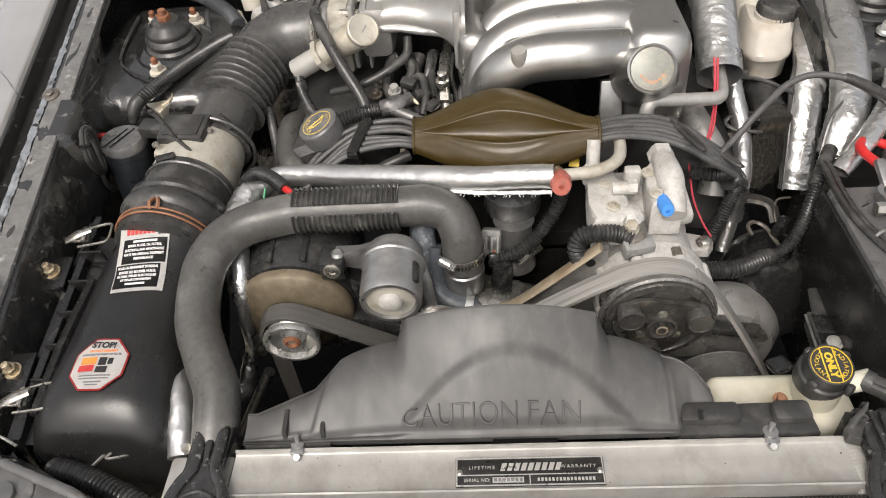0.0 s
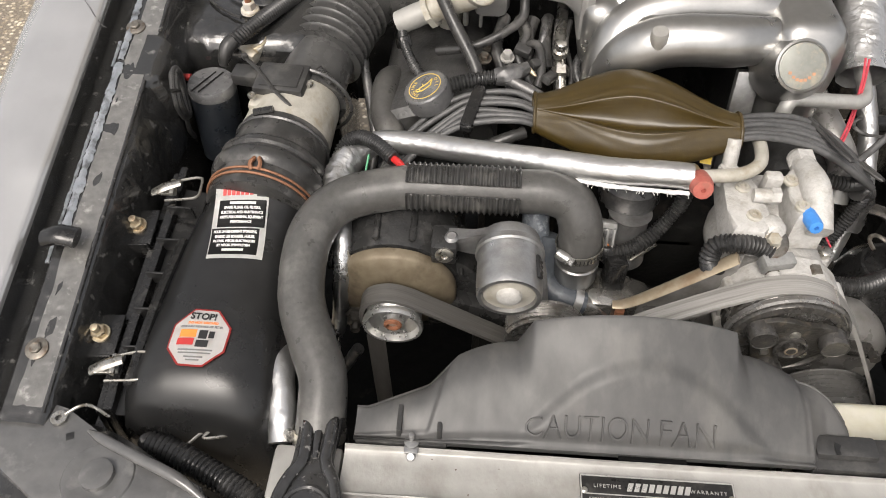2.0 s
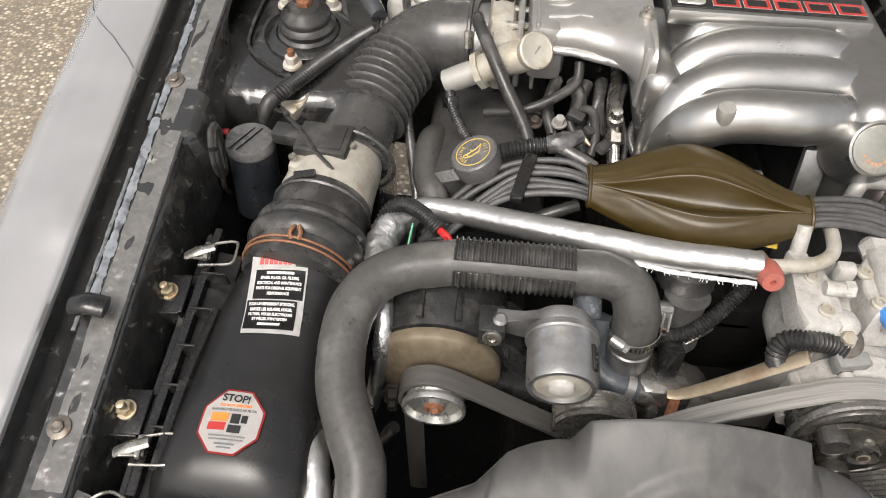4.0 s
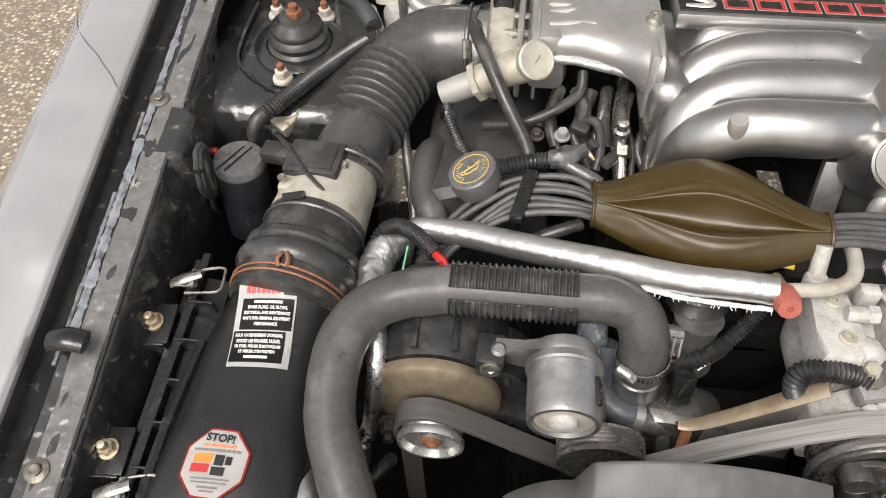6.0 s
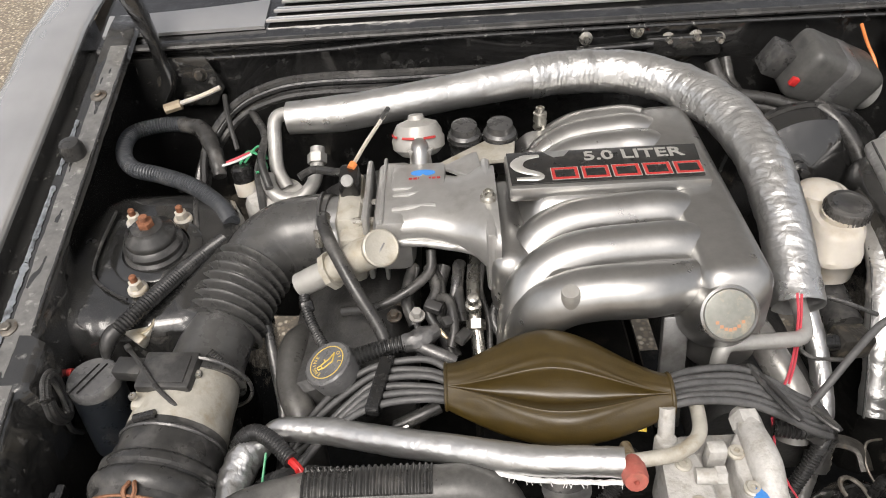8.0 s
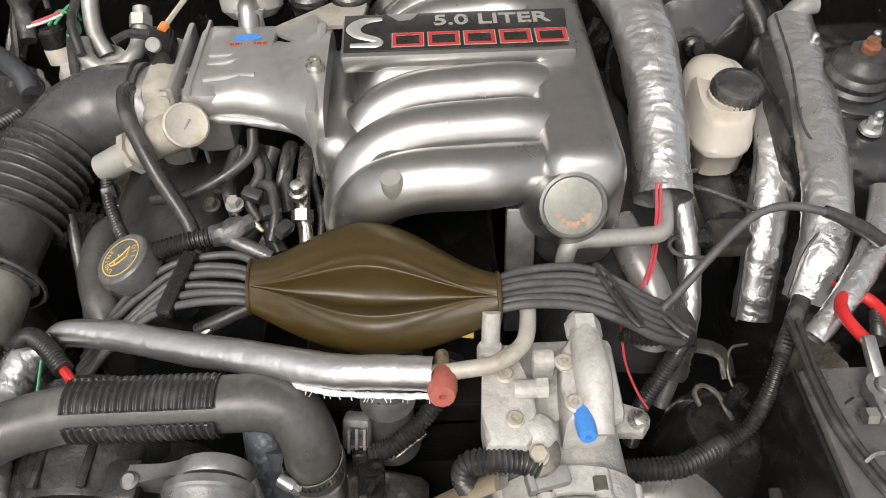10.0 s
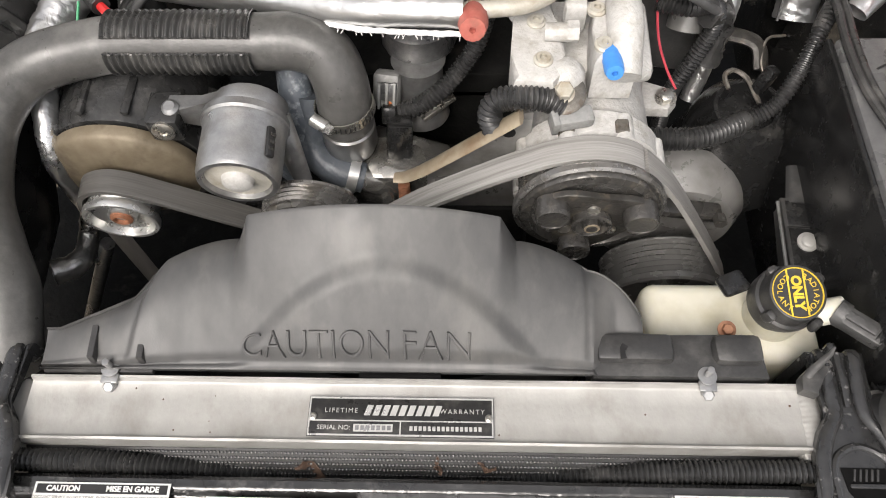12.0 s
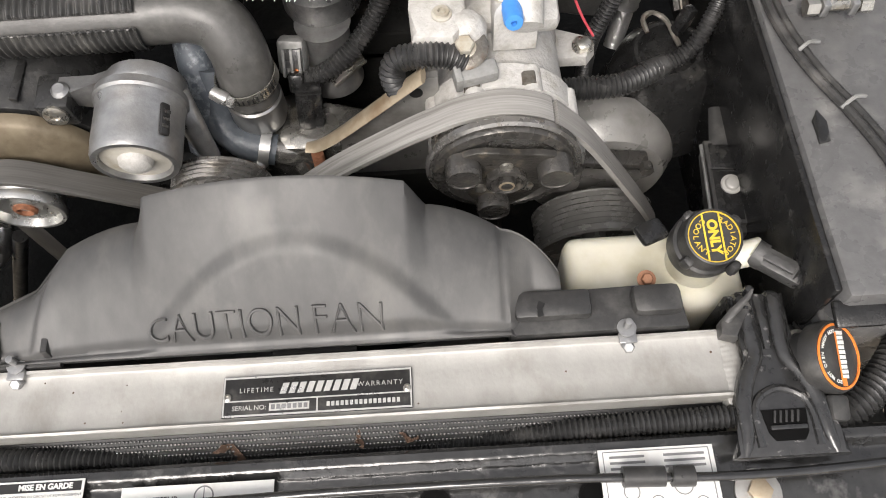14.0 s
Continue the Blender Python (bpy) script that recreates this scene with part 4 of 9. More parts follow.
def crest(x):
    """Height and depth of the rear edge over x: raised middle, two shoulders, drooping wings."""
    d = abs(x - CX)
    if d < 0.100:
        return 0.821 - 1.75 * d * d, 0.534
    if d < 0.114:
        k = (d - 0.100) / 0.014
        return 0.8035 - 0.0375 * k, 0.534
    if d < 0.174:
        k = (d - 0.114) / 0.060
        return 0.766 - (0.005 if x < 0 else 0.016) * k ** 1.3, 0.534 - 0.018 * k * k
    if x < 0:
        k = min(1.0, (d - 0.174) / 0.028)
        j = max(0.0, (d - 0.202) / 0.060)
        return 0.761 - 0.017 * k - 0.006 * min(1.0, j), 0.516 - 0.026 * k - 0.026 * min(1.0, j)
    k = (d - 0.174) / 0.051
    return 0.750 - 0.028 * k ** 3, 0.516 - 0.040 * k ** 1.6


def shroud(u, v):
    x = -0.264 + u * 0.492
    zc, yc = crest(x)
    fz = 0.7265 if x < 0.185 else 0.7265 - 0.03 * min(1, (x - 0.185) / 0.02)
    d = abs(x - CX)
    if v < 0.12:
        return Vector((x, 0.4345 - 0.0025 * v / 0.12, fz - 0.006 + 0.012 * v / 0.12))
    if v < 0.85:
        k = (v - 0.12) / 0.73
        base = 1 - (1 - k) ** 1.22
        q = k / 0.66 + ((x - CX - 0.012) / 0.128) ** 2
        e = max(0.0, min(1.0, (q - 0.78) / 0.32))
        hump = 0.0064 * (1 - e * e * (3 - 2 * e)) * min(1.0, k / 0.12)
        seam = max(0.0, min(1.0, (-0.172 - 0.02 * (1 - k) - x) / 0.004))
        hump -= 0.0035 * seam * min(1.0, k / 0.2)
        hump -= 0.0022 * max(0.0, min(1.0, (x - 0.178) / 0.0025)) * min(1.0, k / 0.2)
        groove = -0.004 * math.exp(-((k - 0.06) / 0.03) ** 2)
        soft = 0.734 + 0.083 * math.cos(math.pi / 2 * min(1.0, d / (0.240 if x > 0 else 0.275)))
        w = k ** 3
        return Vector((x, 0.432 + (yc - 0.432) * k, fz + 0.006 + (soft + (zc - soft) * w - fz - 0.006) * base + hump + groove))
    k = (v - 0.85) / 0.15
    return Vector((x, yc + 0.004 * math.sin(k * 3.14), zc - 0.13 * k * k))


part("cover", sheet(shroud, 240, 84, 0.002), M_SHROUD, shr, "", 40)


def shroud_point(x, k):
    v = 0.12 + 0.73 * k
    return shroud((x + 0.264) / 0.492, v)


# raised letters that follow the sloping face
def raised_words(text, x0, x1):
    cu = bpy.data.curves.new("lettering", 'FONT')
    cu.body, cu.size, cu.extrude, cu.bevel_depth, cu.bevel_resolution, cu.offset = text, 0.03, 0.0008, 0.0007, 1, -0.0009
    cu.align_x, cu.align_y, cu.resolution_u = 'CENTER', 'CENTER', 5
    ob = bpy.data.objects.new("lettering", cu)
    scene.collection.objects.link(ob)
    me = bpy.data.meshes.new_from_object(ob.evaluated_get(bpy.context.evaluated_depsgraph_get()))
    bpy.data.objects.remove(ob)
    bpy.data.curves.remove(cu)
    bm = bmesh.new()
    bm.from_mesh(me)
    bpy.data.meshes.remove(me)
    xs = [v.co.x for v in bm.verts]
    ys = [v.co.y for v in bm.verts]
    for v in bm.verts:
        x = x0 + (v.co.x - min(xs)) / (max(xs) - min(xs)) * (x1 - x0)
        y = 0.4400 + (v.co.y - min(ys)) / (max(ys) - min(ys)) * 0.0155
        k = (y - 0.432) / (crest(x)[1] - 0.432)
        pa, pb, pc = shroud_point(x, k), shroud_point(x, k + 0.02), shroud_point(x + 0.002, k)
        v.co = pa + (pc - pa).cross(pb - pa).normalized() * (v.co.z * 1.3 + 0.0004)
    return bm


let = merge(raised_words("CAUTION", -0.0955, 0.0228), raised_words("FAN", 0.0335, 0.0868))
part("lettering", let, M_SHROUD, shr, "raised caution lettering", 30)
part("front_lip", tube([(-0.258, 0.4405, 0.7215), (0.0, 0.4405, 0.7212), (0.18, 0.4405, 0.7215)], 0.003, 8, 0.01), M_SHROUD, shr)
for x in (-0.219, -0.179):
    part("rib", prism([(0.4345, 0.722), (0.466, 0.724), (0.464, 0.7455), (0.4375, 0.7425)], -0.0025, 0.0025, pose(x, 0, 0) @ Matrix(((0, 0, 1, 0), (1, 0, 0, 0), (0, 1, 0, 0), (0, 0, 0, 1))), 0.0015), M_DUSTYPL, shr)
part("foot_plate", prism([(-0.262, 0.4305), (-0.172, 0.4305), (-0.170, 0.446), (-0.262, 0.446)], 0.7225, 0.7275, None, 0.001), M_DUSTYPL, shr, "moulded bolting foot")
# shelf on the driver side with its pocket and post
part("shelf", prism([(0.185, 0.432), (0.325, 0.432), (0.322, 0.462), (0.300, 0.470), (0.185, 0.468)], 0.69, 0.7285, None, 0.003), M_DUSTYPL, shr)
part("block", box((0.219, 0.455, 0.724), (0.062, 0.024, 0.026), 0.005), M_DUSTYPL, shr)
part("block", box((0.302, 0.455, 0.723), (0.040, 0.026, 0.028), 0.007), M_DUSTYPL, shr)
part("cover_chip", prism([(-0.003, -0.006), (0.002, -0.005), (0.001, 0.0), (0.004, 0.005), (-0.001, 0.008), (-0.003, 0.003)], 0, 0.0006, pose(0.209, 0.449, 0.7372)), M_INK, shr, "small black scuff")
part("inner_barrel", lathe([(0.190, -0.05), (0.193, 0.0), (0.186, 0.002), (0.184, -0.05)], (CX, 0.535, 0.59), (0, 1, 0), 48), M_SHROUD, shr)

# screen, looms and leaves in front of the radiator
scr = thing("condenser_screen", (0.04, 0.368, 0.69), "black perforated condenser screen with caught debris", "screen")
part("backing", sheet(lambda u, v: Vector((-0.272 + u * 0.62, 0.357 + v * 0.019, 0.690 + 0.014 * v)), 20, 3, 0.001), M_INK, scr)
dots = bmesh.new()
for i in range(206):
    for j in range(5):
        x = -0.268 + (i + 0.5 * (j % 2)) * 0.003
        y = 0.3595 + j * 0.0035
        lathe([(0.0014, 0), (0.0011, 0.0013), (0, 0.0017)], (x, y, 0.690 + 0.014 * (y - 0.357) / 0.019), (0, -0.5, 1), 6, dots)
tagged(part("perforated_mesh", dots, M_PLASTIC, scr), kind="stuff")
lp = thing("front_loom", (0.04, 0.364, 0.70), "black corrugated wire loom lying before the radiator", "wire loom")
part("loom", tube([(-0.275, 0.364, 0.706), (-0.20, 0.3635, 0.703), (-0.10, 0.361, 0.687), (0.03, 0.359, 0.680), (0.14, 0.360, 0.686), (0.235, 0.363, 0.700), (0.352, 0.364, 0.709)], 0.0085, 12, ribs=0.0042, amp=0.0012), M_LOOM, lp)
for i, (x, y, a) in enumerate(((-0.045, 0.364, 20), (0.062, 0.365, 100), (0.10, 0.364, 160))):
    lf = sheet(lambda u, v: Vector(((u - 0.5) * 0.016, (v - 0.5) * 0.005 * math.sin(u * 3.1) + 0.002 * noise.noise((u * 9, v * 5, i)), 0.003 * math.sin(u * 6 + i) + 0.003 * (v - 0.5) ** 2)), 8, 4, 0.0004)
    bmesh.ops.transform(lf, matrix=pose(x, y, 0.7005, 24, 3, a), verts=lf.verts)
    solo("dry_leaf", lf, M_LEAF, "dry brown leaf caught in the screen", "leaf", "leaves")


# labels on the support
def paper(name, x0, x1, y0, y1, z, label):
    t = thing(name, ((x0 + x1) / 2, y0, z), label, "label")
    part("paper", prism([(x0, y0), (x1, y0), (x1, y1), (x0, y1)], z, z + 0.0006, None, 0.0002), M_WHITE, t)
    return t


Z = 0.7155
t = paper("caution_label", -0.249, -0.143, 0.270, 0.345, Z, "white two-column caution label on the support panel")
part("header_band", prism([(-0.247, 0.3365), (-0.145, 0.3365), (-0.145, 0.3435), (-0.247, 0.3435)], Z + 0.0006, Z + 0.0009), M_INK, t)
part("lettering", words("CAUTION", 0.0058, pose(-0.226, 0.340, Z + 0.0011), None, 0.0002, bold=0.0002), M_WHITE, t)
part("lettering", words("MISE EN GARDE", 0.0058, pose(-0.172, 0.340, Z + 0.0011), None, 0.0002, bold=0.0002), M_WHITE, t)
part("lettering", words("COOLANT SERVICE INSTRUCTIONS", 0.0030, pose(-0.225, 0.3335, Z + 0.0008), None, 0.0001), M_INKGREY, t)
part("lettering", words("ENTRETIEN DU CIRCUIT DE REFROIDISSEMENT", 0.0026, pose(-0.1715, 0.3335, Z + 0.0008), None, 0.0001), M_INKGREY, t)
rng = random.Random(4)
rows = []
for c in (-0.224, -0.172):
    for j in range(27):
        w = rng.uniform(0.034, 0.045)
        rows.append((c - (0.045 - w) / 2, 0.3300 - j * 0.0022 - (0.0012 if j % 6 > 3 else 0), w, 0.0008))
rows.append((-0.198, 0.303, 0.0006, 0.06))
bars(rows, pose(0, 0, Z + 0.0006), M_INKGREY, t)
t = paper("air_conditioner_label", -0.114, 0.000, 0.270, 0.336, Z, "white air conditioner charge label on the support panel")
part("lettering", words("CLIMATISEUR", 0.0060, pose(-0.089, 0.3255, Z + 0.0009), None, 0.0002), M_INK, t)
rows = [(-0.052, 0.303, 0.0006, 0.06)]
for c in (-0.085, -0.028):
    for j in range(16):
        rows.append((c, 0.3195 - j * 0.0030, rng.uniform(0.030, 0.046), 0.0012))
bars(rows, pose(0, 0, Z + 0.0006), M_INKGREY, t)
part("badge_ring", lathe([(0.0075, 0), (0.0075, 0.0003), (0.0065, 0.0003), (0.0065, 0)], (-0.052, 0.327, Z + 0.0006), (0, 0, 1), 24), M_INKGREY, t)
t = paper("belt_label", 0.241, 0.326, 0.255, 0.343, Z, "white belt routing label under the prop rod")
rows = [(0.2835, 0.341, 0.078, 0.0007), (0.2835, 0.259, 0.078, 0.0007), (0.2445, 0.300, 0.0007, 0.082), (0.3225, 0.300, 0.0007, 0.082)]
for j in range(3):
    rows += [(0.262, 0.337 - j * 0.0042, 0.026, 0.0018), (0.304, 0.337 - j * 0.0042, 0.030, 0.0018)]
bars(rows, pose(0, 0, Z + 0.0006), M_INKGREY, t)
rg = bmesh.new()
for x, y, r in ((0.262, 0.312, 0.006), (0.280, 0.304, 0.005), (0.300, 0.315, 0.007), (0.312, 0.302, 0.005), (0.270, 0.292, 0.007), (0.297, 0.290, 0.006)):
    lathe([(r, 0), (r, 0.0003), (r - 0.0007, 0.0003), (r - 0.0007, 0)], (x, y, Z + 0.0006), (0, 0, 1), 20, rg)
part("pulley_diagram", rg, M_INKGREY, t)

pr = thing("hood_prop_rod", (0.0, 0.318, 0.72), "thin black hood prop rod stowed across the support panel", "prop rod")
part("rod", tube([(-0.40, 0.308, 0.722), (-0.22, 0.315, 0.724), (0.0, 0.322, 0.7255), (0.20, 0.3225, 0.7255), (0.34, 0.318, 0.724), (0.45, 0.322, 0.723), (0.58, 0.335, 0.722)], 0.0035, 10, 0.01), M_BLACKPAINT, pr)
part("grip_sleeve", tube([(0.255, 0.3215, 0.7252), (0.285, 0.3205, 0.7248)], 0.0075, 14, 0.004), M_RUBBER, pr, "rubber grip sleeve")
part("grip_sleeve", tube([(0.290, 0.3203, 0.7247), (0.306, 0.3198, 0.7245)], 0.0078, 14, 0.004), M_RUBBER, pr)


def mount(x, s):
    """Stamped bracket that clamps the radiator's end: a ribbed strap that opens into a horseshoe with a window."""
    t = thing("radiator_bracket", (x, 0.39, 0.70), "black stamped steel radiator mounting bracket with chipped edges", "bracket", "radiator brackets")

    def at(a, b, h):
        return Vector((x + s * 0.94 * a, b, h))
    out = [(-0.023, 0.454), (0.025, 0.454), (0.022, 0.425), (0.019, 0.404), (0.029, 0.390), (0.036, 0.372), (0.038, 0.345), (0.045, 0.328), (-0.045, 0.328), (-0.036, 0.345), (-0.034, 0.372), (-0.027, 0.390), (-0.017, 0.404), (-0.020, 0.425)]
    part("plate", prism([(x + s * 0.94 * a, b) for a, b in out][::int(s)], 0.722, 0.731, None, 0.003), M_CHIPPED, t, "chipped black plate")
    part("back_leg", prism([(x + s * a, b) for a, b in ((-0.021, 0.446), (0.023, 0.446), (0.024, 0.455), (-0.022, 0.455))][::int(s)], 0.62, 0.729, None, 0.002), M_CHIPPED, t)
    for side in (-1, 1):
        rib = [(side * 0.013 + 0.001, 0.455, 0.715), (side * 0.013 + 0.001, 0.451, 0.732), (side * 0.012, 0.425, 0.733), (side * 0.012, 0.404, 0.733), (side * 0.022, 0.387, 0.733), (side * 0.029, 0.368, 0.732), (side * 0.031, 0.345, 0.731), (side * 0.035, 0.330, 0.728)]
        part("ridge", tube([at(*p) for p in rib], [0.004, 0.006, 0.0065, 0.006, 0.006, 0.006, 0.005, 0.004], 10, 0.004, flat=0.75), M_CHIPPED, t, "pressed ridge")
    part("ridge", tube([at(0.001, 0.453, 0.730), at(0.001, 0.430, 0.732), at(0.0, 0.408, 0.731)], [0.004, 0.0045, 0.003], 8, 0.004, flat=0.7), M_CHIPPED, t)
    arch = [(-0.0225, 0.335), (-0.0225, 0.358), (-0.017, 0.371), (0.0, 0.378), (0.017, 0.371), (0.0225, 0.358), (0.0225, 0.335)]
    part("arch_rim", tube([at(a, b, 0.731) for a, b in arch], 0.0032, 8, 0.004), M_CHIPPED, t, "rolled rim of the opening")
    # The plate is uncut; this black patch paints the shade in its opening.
    part("window", prism([(x + s * a, b) for a, b in ((-0.014, 0.345), (-0.010, 0.339), (0.011, 0.339), (0.015, 0.345), (0.0165, 0.362), (-0.0165, 0.362))][::int(s)], 0.7312, 0.7318, None), M_HOLESHADE, t, "black patch painted as the shaded opening in the bracket")
    for k in range(5):
        part("fin", box(tuple(at(-0.008 + 0.0045 * k, 0.3565, 0.7322)), (0.0018, 0.009, 0.0014), 0.0005, (0, 0, -14)), M_DUSTYPL, t, "ribbed hose seen in the opening")
    part("crossbar", box(tuple(at(0.001, 0.3485, 0.7325)), (0.027, 0.0035, 0.002), 0.0008), M_CHIPPED, t)
    part("tip", lathe([(0.005, 0), (0.0035, 0.009), (0, 0.012)], at(-0.006, 0.453, 0.731), (0, 0.3, 1), 8), M_CHIPPED, t)


mount(0.378, 1)
mount(-0.298, -1)
tear = thing("torn_rubber_pad", (0.362, 0.436, 0.735), "torn black rubber pad squeezed behind the radiator bracket", "rubber pad")
part("pad", prism([(0.344, 0.420), (0.356, 0.416), (0.362, 0.432), (0.372, 0.440), (0.369, 0.449), (0.362, 0.444), (0.356, 0.441), (0.350, 0.436), (0.345, 0.431)], 0.726, 0.738, None, 0.0015), M_RUBBER, tear)
part("flap", tube([(0.349, 0.430, 0.737), (0.357, 0.438, 0.741), (0.367, 0.446, 0.746), (0.371, 0.451, 0.749)], [0.0032, 0.0030, 0.0022, 0.0010], 8, 0.002, flat=0.4, wob=0.4, wscale=160), M_RUBBER, tear)

# radiator filler cap
AX = Vector((0.62, -0.25, 1)).normalized()
FC = Vector((0.422, 0.396, 0.742))
rc = part("filler_cap", lathe([(0.021, -0.03), (0.021, -0.014), (0.0265, -0.013), (0.0275, -0.002), (0.0258, 0.002), (0, 0.002)], FC, AX, 36), M_DUSTYPL, rad, "black filler cap with an orange ring sticker")
part("ear", box((0.424, 0.431, 0.746), (0.018, 0.020, 0.009), 0.004, (10, 22, 0)), M_DUSTYPL, rc)
part("ear", box((0.419, 0.361, 0.729), (0.018, 0.020, 0.009), 0.004, (10, 22, 0)), M_DUSTYPL, rc)
part("orange_ring", lathe([(0.0246, 0.002), (0.0246, 0.0030), (0.0228, 0.0030), (0.0228, 0.002)], FC, AX, 40), M_LABELORANGE, rc, "orange printed ring")
CM = frame_on(FC, AX)
bars([(0.0045, -0.015 + 0.0036 * i, 0.0075 + 0.001 * (i % 2), 0.0028) for i in range(10)], CM @ pose(0, 0, 0.002), M_WHITE, rc, "logo_shape")
bars([(0.002, -0.019, 0.005, 0.006), (-0.0005, 0.0, 0.0016, 0.036)], CM @ pose(0, 0, 0.0024), M_LABELORANGE, rc, "logo_flash")
part("lettering", arc_words("DO NOT OPEN WHEN HOT", 0.0186, 0.0040, CM @ pose(0, 0, 0.0022), 262, 8.8), M_WHITE, rc)
part("filler_neck", lathe([(0.024, -0.07), (0.024, -0.028)], FC, AX, 28), M_RAD, rc)

# coolant bottle
ct = thing("coolant_bottle", (0.315, 0.50, 0.45), "milky white coolant bottle with black screw cap", "bottle")
part("bottle", box((0.316, 0.500, 0.607), (0.152, 0.076, 0.168), 0.014, segs=4), M_WHITEPL, ct)
part("neck", lathe([(0.024, -0.02), (0.024, 0.04)], (0.350, 0.503, 0.685), (0.0, -0.1, 1), 28), M_WHITEPL, ct)
CAX = Vector((0.05, -0.22, 1)).normalized()
CC = Vector((0.350, 0.496, 0.753))
cap = part("cap", lathe([(0.0265, -0.038), (0.0280, -0.022), (0.0272, -0.018), (0.0248, -0.016), (0.0242, -0.005), (0.0230, 0.0), (0.0214, 0.0005), (0.0211, -0.001), (0, -0.001)], CC, CAX, 48), M_DUSTYPL, ct, "black cap with yellow lettering")
CM = frame_on(CC, CAX) @ pose(0, 0, -0.0006)
for k in range(4):
    a = radians(35 + 90 * k)
    part("grip", box(tuple(CC + Vector((0.0262 * math.cos(a), 0.0262 * math.sin(a), -0.011 + 0.0058 * math.sin(a)))), (0.008, 0.010, 0.014), 0.004, (-12, 0, 35 + 90 * k)), M_DUSTYPL, cap)
part("lettering", words("ONLY", 0.0110, CM @ pose(-0.0002, 0, 0, 0, 0, -87), None, 0.0003, 0.95, 0.0005), M_YELLOW, cap)
arc = arc_words("RADIATOR", 0.0152, 0.0063, CM, 62, 17.5)
arc_words("COOLANT", 0.0148, 0.0063, CM, 122, -19.5, arc, True)
part("lettering", arc, M_YELLOW, cap)
strip = bmesh.new()
for dx in (-0.0070, 0.0065):
    prism([(dx - 0.0007, -0.0190), (dx + 0.0007, -0.0190), (dx + 0.0007, 0.0190), (dx - 0.0007, 0.0190)], 0, 0.0003, CM @ pose(0, 0, 0, 0, 0, 2), 0, strip)
part("cap_stripes", strip, M_YELLOW, cap)
part("cap_ring", lathe([(0.0210, -0.001), (0.0210, 0.0003), (0.0203, 0.0003), (0.0203, -0.001)], CC, CAX, 40), M_YELLOW, cap)
part("cap_tab", box((0.308, 0.515, 0.730), (0.026, 0.020, 0.008), 0.004, (0, 8, 25)), M_PLASTIC, ct)
part("side_spigot", tube([(0.365, 0.487, 0.730), (0.392, 0.490, 0.735)], 0.011, 14, 0.005), M_WHITEPL, ct)
lpg = part("level_plug", box((0.400, 0.474, 0.737), (0.040, 0.018, 0.015), 0.003, (8, 0, -38)), M_GREYIRON, ct, "grey sensor plug")
part("lock_tab", box((0.398, 0.473, 0.746), (0.026, 0.008, 0.004), 0.0012, (8, 0, -38)), M_GREYIRON, lpg)
part("plug_collar", tube([(0.384, 0.488, 0.737), (0.391, 0.482, 0.737)], 0.0115, 14, 0.003), M_GREYIRON, lpg)
part("cable", tube([(0.410, 0.465, 0.738), (0.424, 0.452, 0.735), (0.424, 0.435, 0.72), (0.405, 0.425, 0.69), (0.39, 0.43, 0.63)], 0.008, 10, ribs=0.004, amp=0.001), M_LOOM, ct)
bolt((0.299, 0.476, 0.722), (0, -0.3, 1), 0.0048, 0.006, M_RUSTCLAMP, None, "bottle_bolt", 1.6, 0, "rusty brown bolt on the shroud shelf", "bolt")
cb = thing("corrugated_hose", (0.44, 0.38, 0.60), "black corrugated hose rising beside the radiator cap", "hose")
part("hose", tube([(0.39, 0.352, 0.69), (0.43, 0.36, 0.70), (0.468, 0.385, 0.705), (0.50, 0.42, 0.70), (0.52, 0.45, 0.66)], 0.013, 14, ribs=0.0052, amp=0.0017), M_LOOM, cb)
ch = thing("intake_drain_hose", (-0.44, 0.40, 0.68), "black corrugated hose below the air filter box", "hose")
part("hose", tube([(-0.484, 0.431, 0.698), (-0.476, 0.427, 0.699), (-0.455, 0.421, 0.699), (-0.425, 0.409, 0.698), (-0.375, 0.386, 0.695), (-0.35, 0.374, 0.688)], [0.007, 0.0128, 0.0132, 0.0132, 0.0132, 0.0132], 16, ribs=0.0054, amp=0.0014), M_LOOM, ch)


# ---------- passenger side: air intake ----------
ab = thing("air_filter_box", (-0.44, 0.58, 0.45), "black air filter box with white label and octagonal sticker", "air filter box")


def sec(y, cx, cz, hx, hz, n, rz=0.0, count=40):
    out = []
    for k in range(count):
        a = 2 * math.pi * k / count
        c, s = math.cos(a), math.sin(a)
        w = (abs(c) ** n + abs(s) ** n) ** (-1.0 / n)
        out.append(Vector((cx + c * hx * w, y + rz * s * hz * w, cz + s * hz * w)))
    return out


part("cover", loft([sec(0.430, -0.434, 0.632, 0.066, 0.072, 3.6, 0.10), sec(0.4325, -0.433, 0.638, 0.075, 0.082, 3.6, 0.10), sec(0.440, -0.432, 0.648, 0.081, 0.089, 3.5, 0.10), sec(0.456, -0.432, 0.659, 0.0835, 0.0935, 3.3, 0.09), sec(0.474, -0.432, 0.667, 0.085, 0.0955, 3.1, 0.08),
                    sec(0.56, -0.430, 0.674, 0.084, 0.097, 2.8, 0.04), sec(0.64, -0.427, 0.684, 0.081, 0.097, 2.8), sec(0.685, -0.420, 0.712, 0.074, 0.084, 2.5), sec(0.71, -0.413, 0.745, 0.066, 0.068, 2.2), sec(0.725, -0.412, 0.757, 0.063, 0.063, 2)]), M_COVER, ab, "", 50)
part("crease", tube([(-0.502, 0.470, 0.738), (-0.500, 0.56, 0.752), (-0.492, 0.65, 0.764)], 0.006, 8, 0.01), M_PLASTIC, ab)


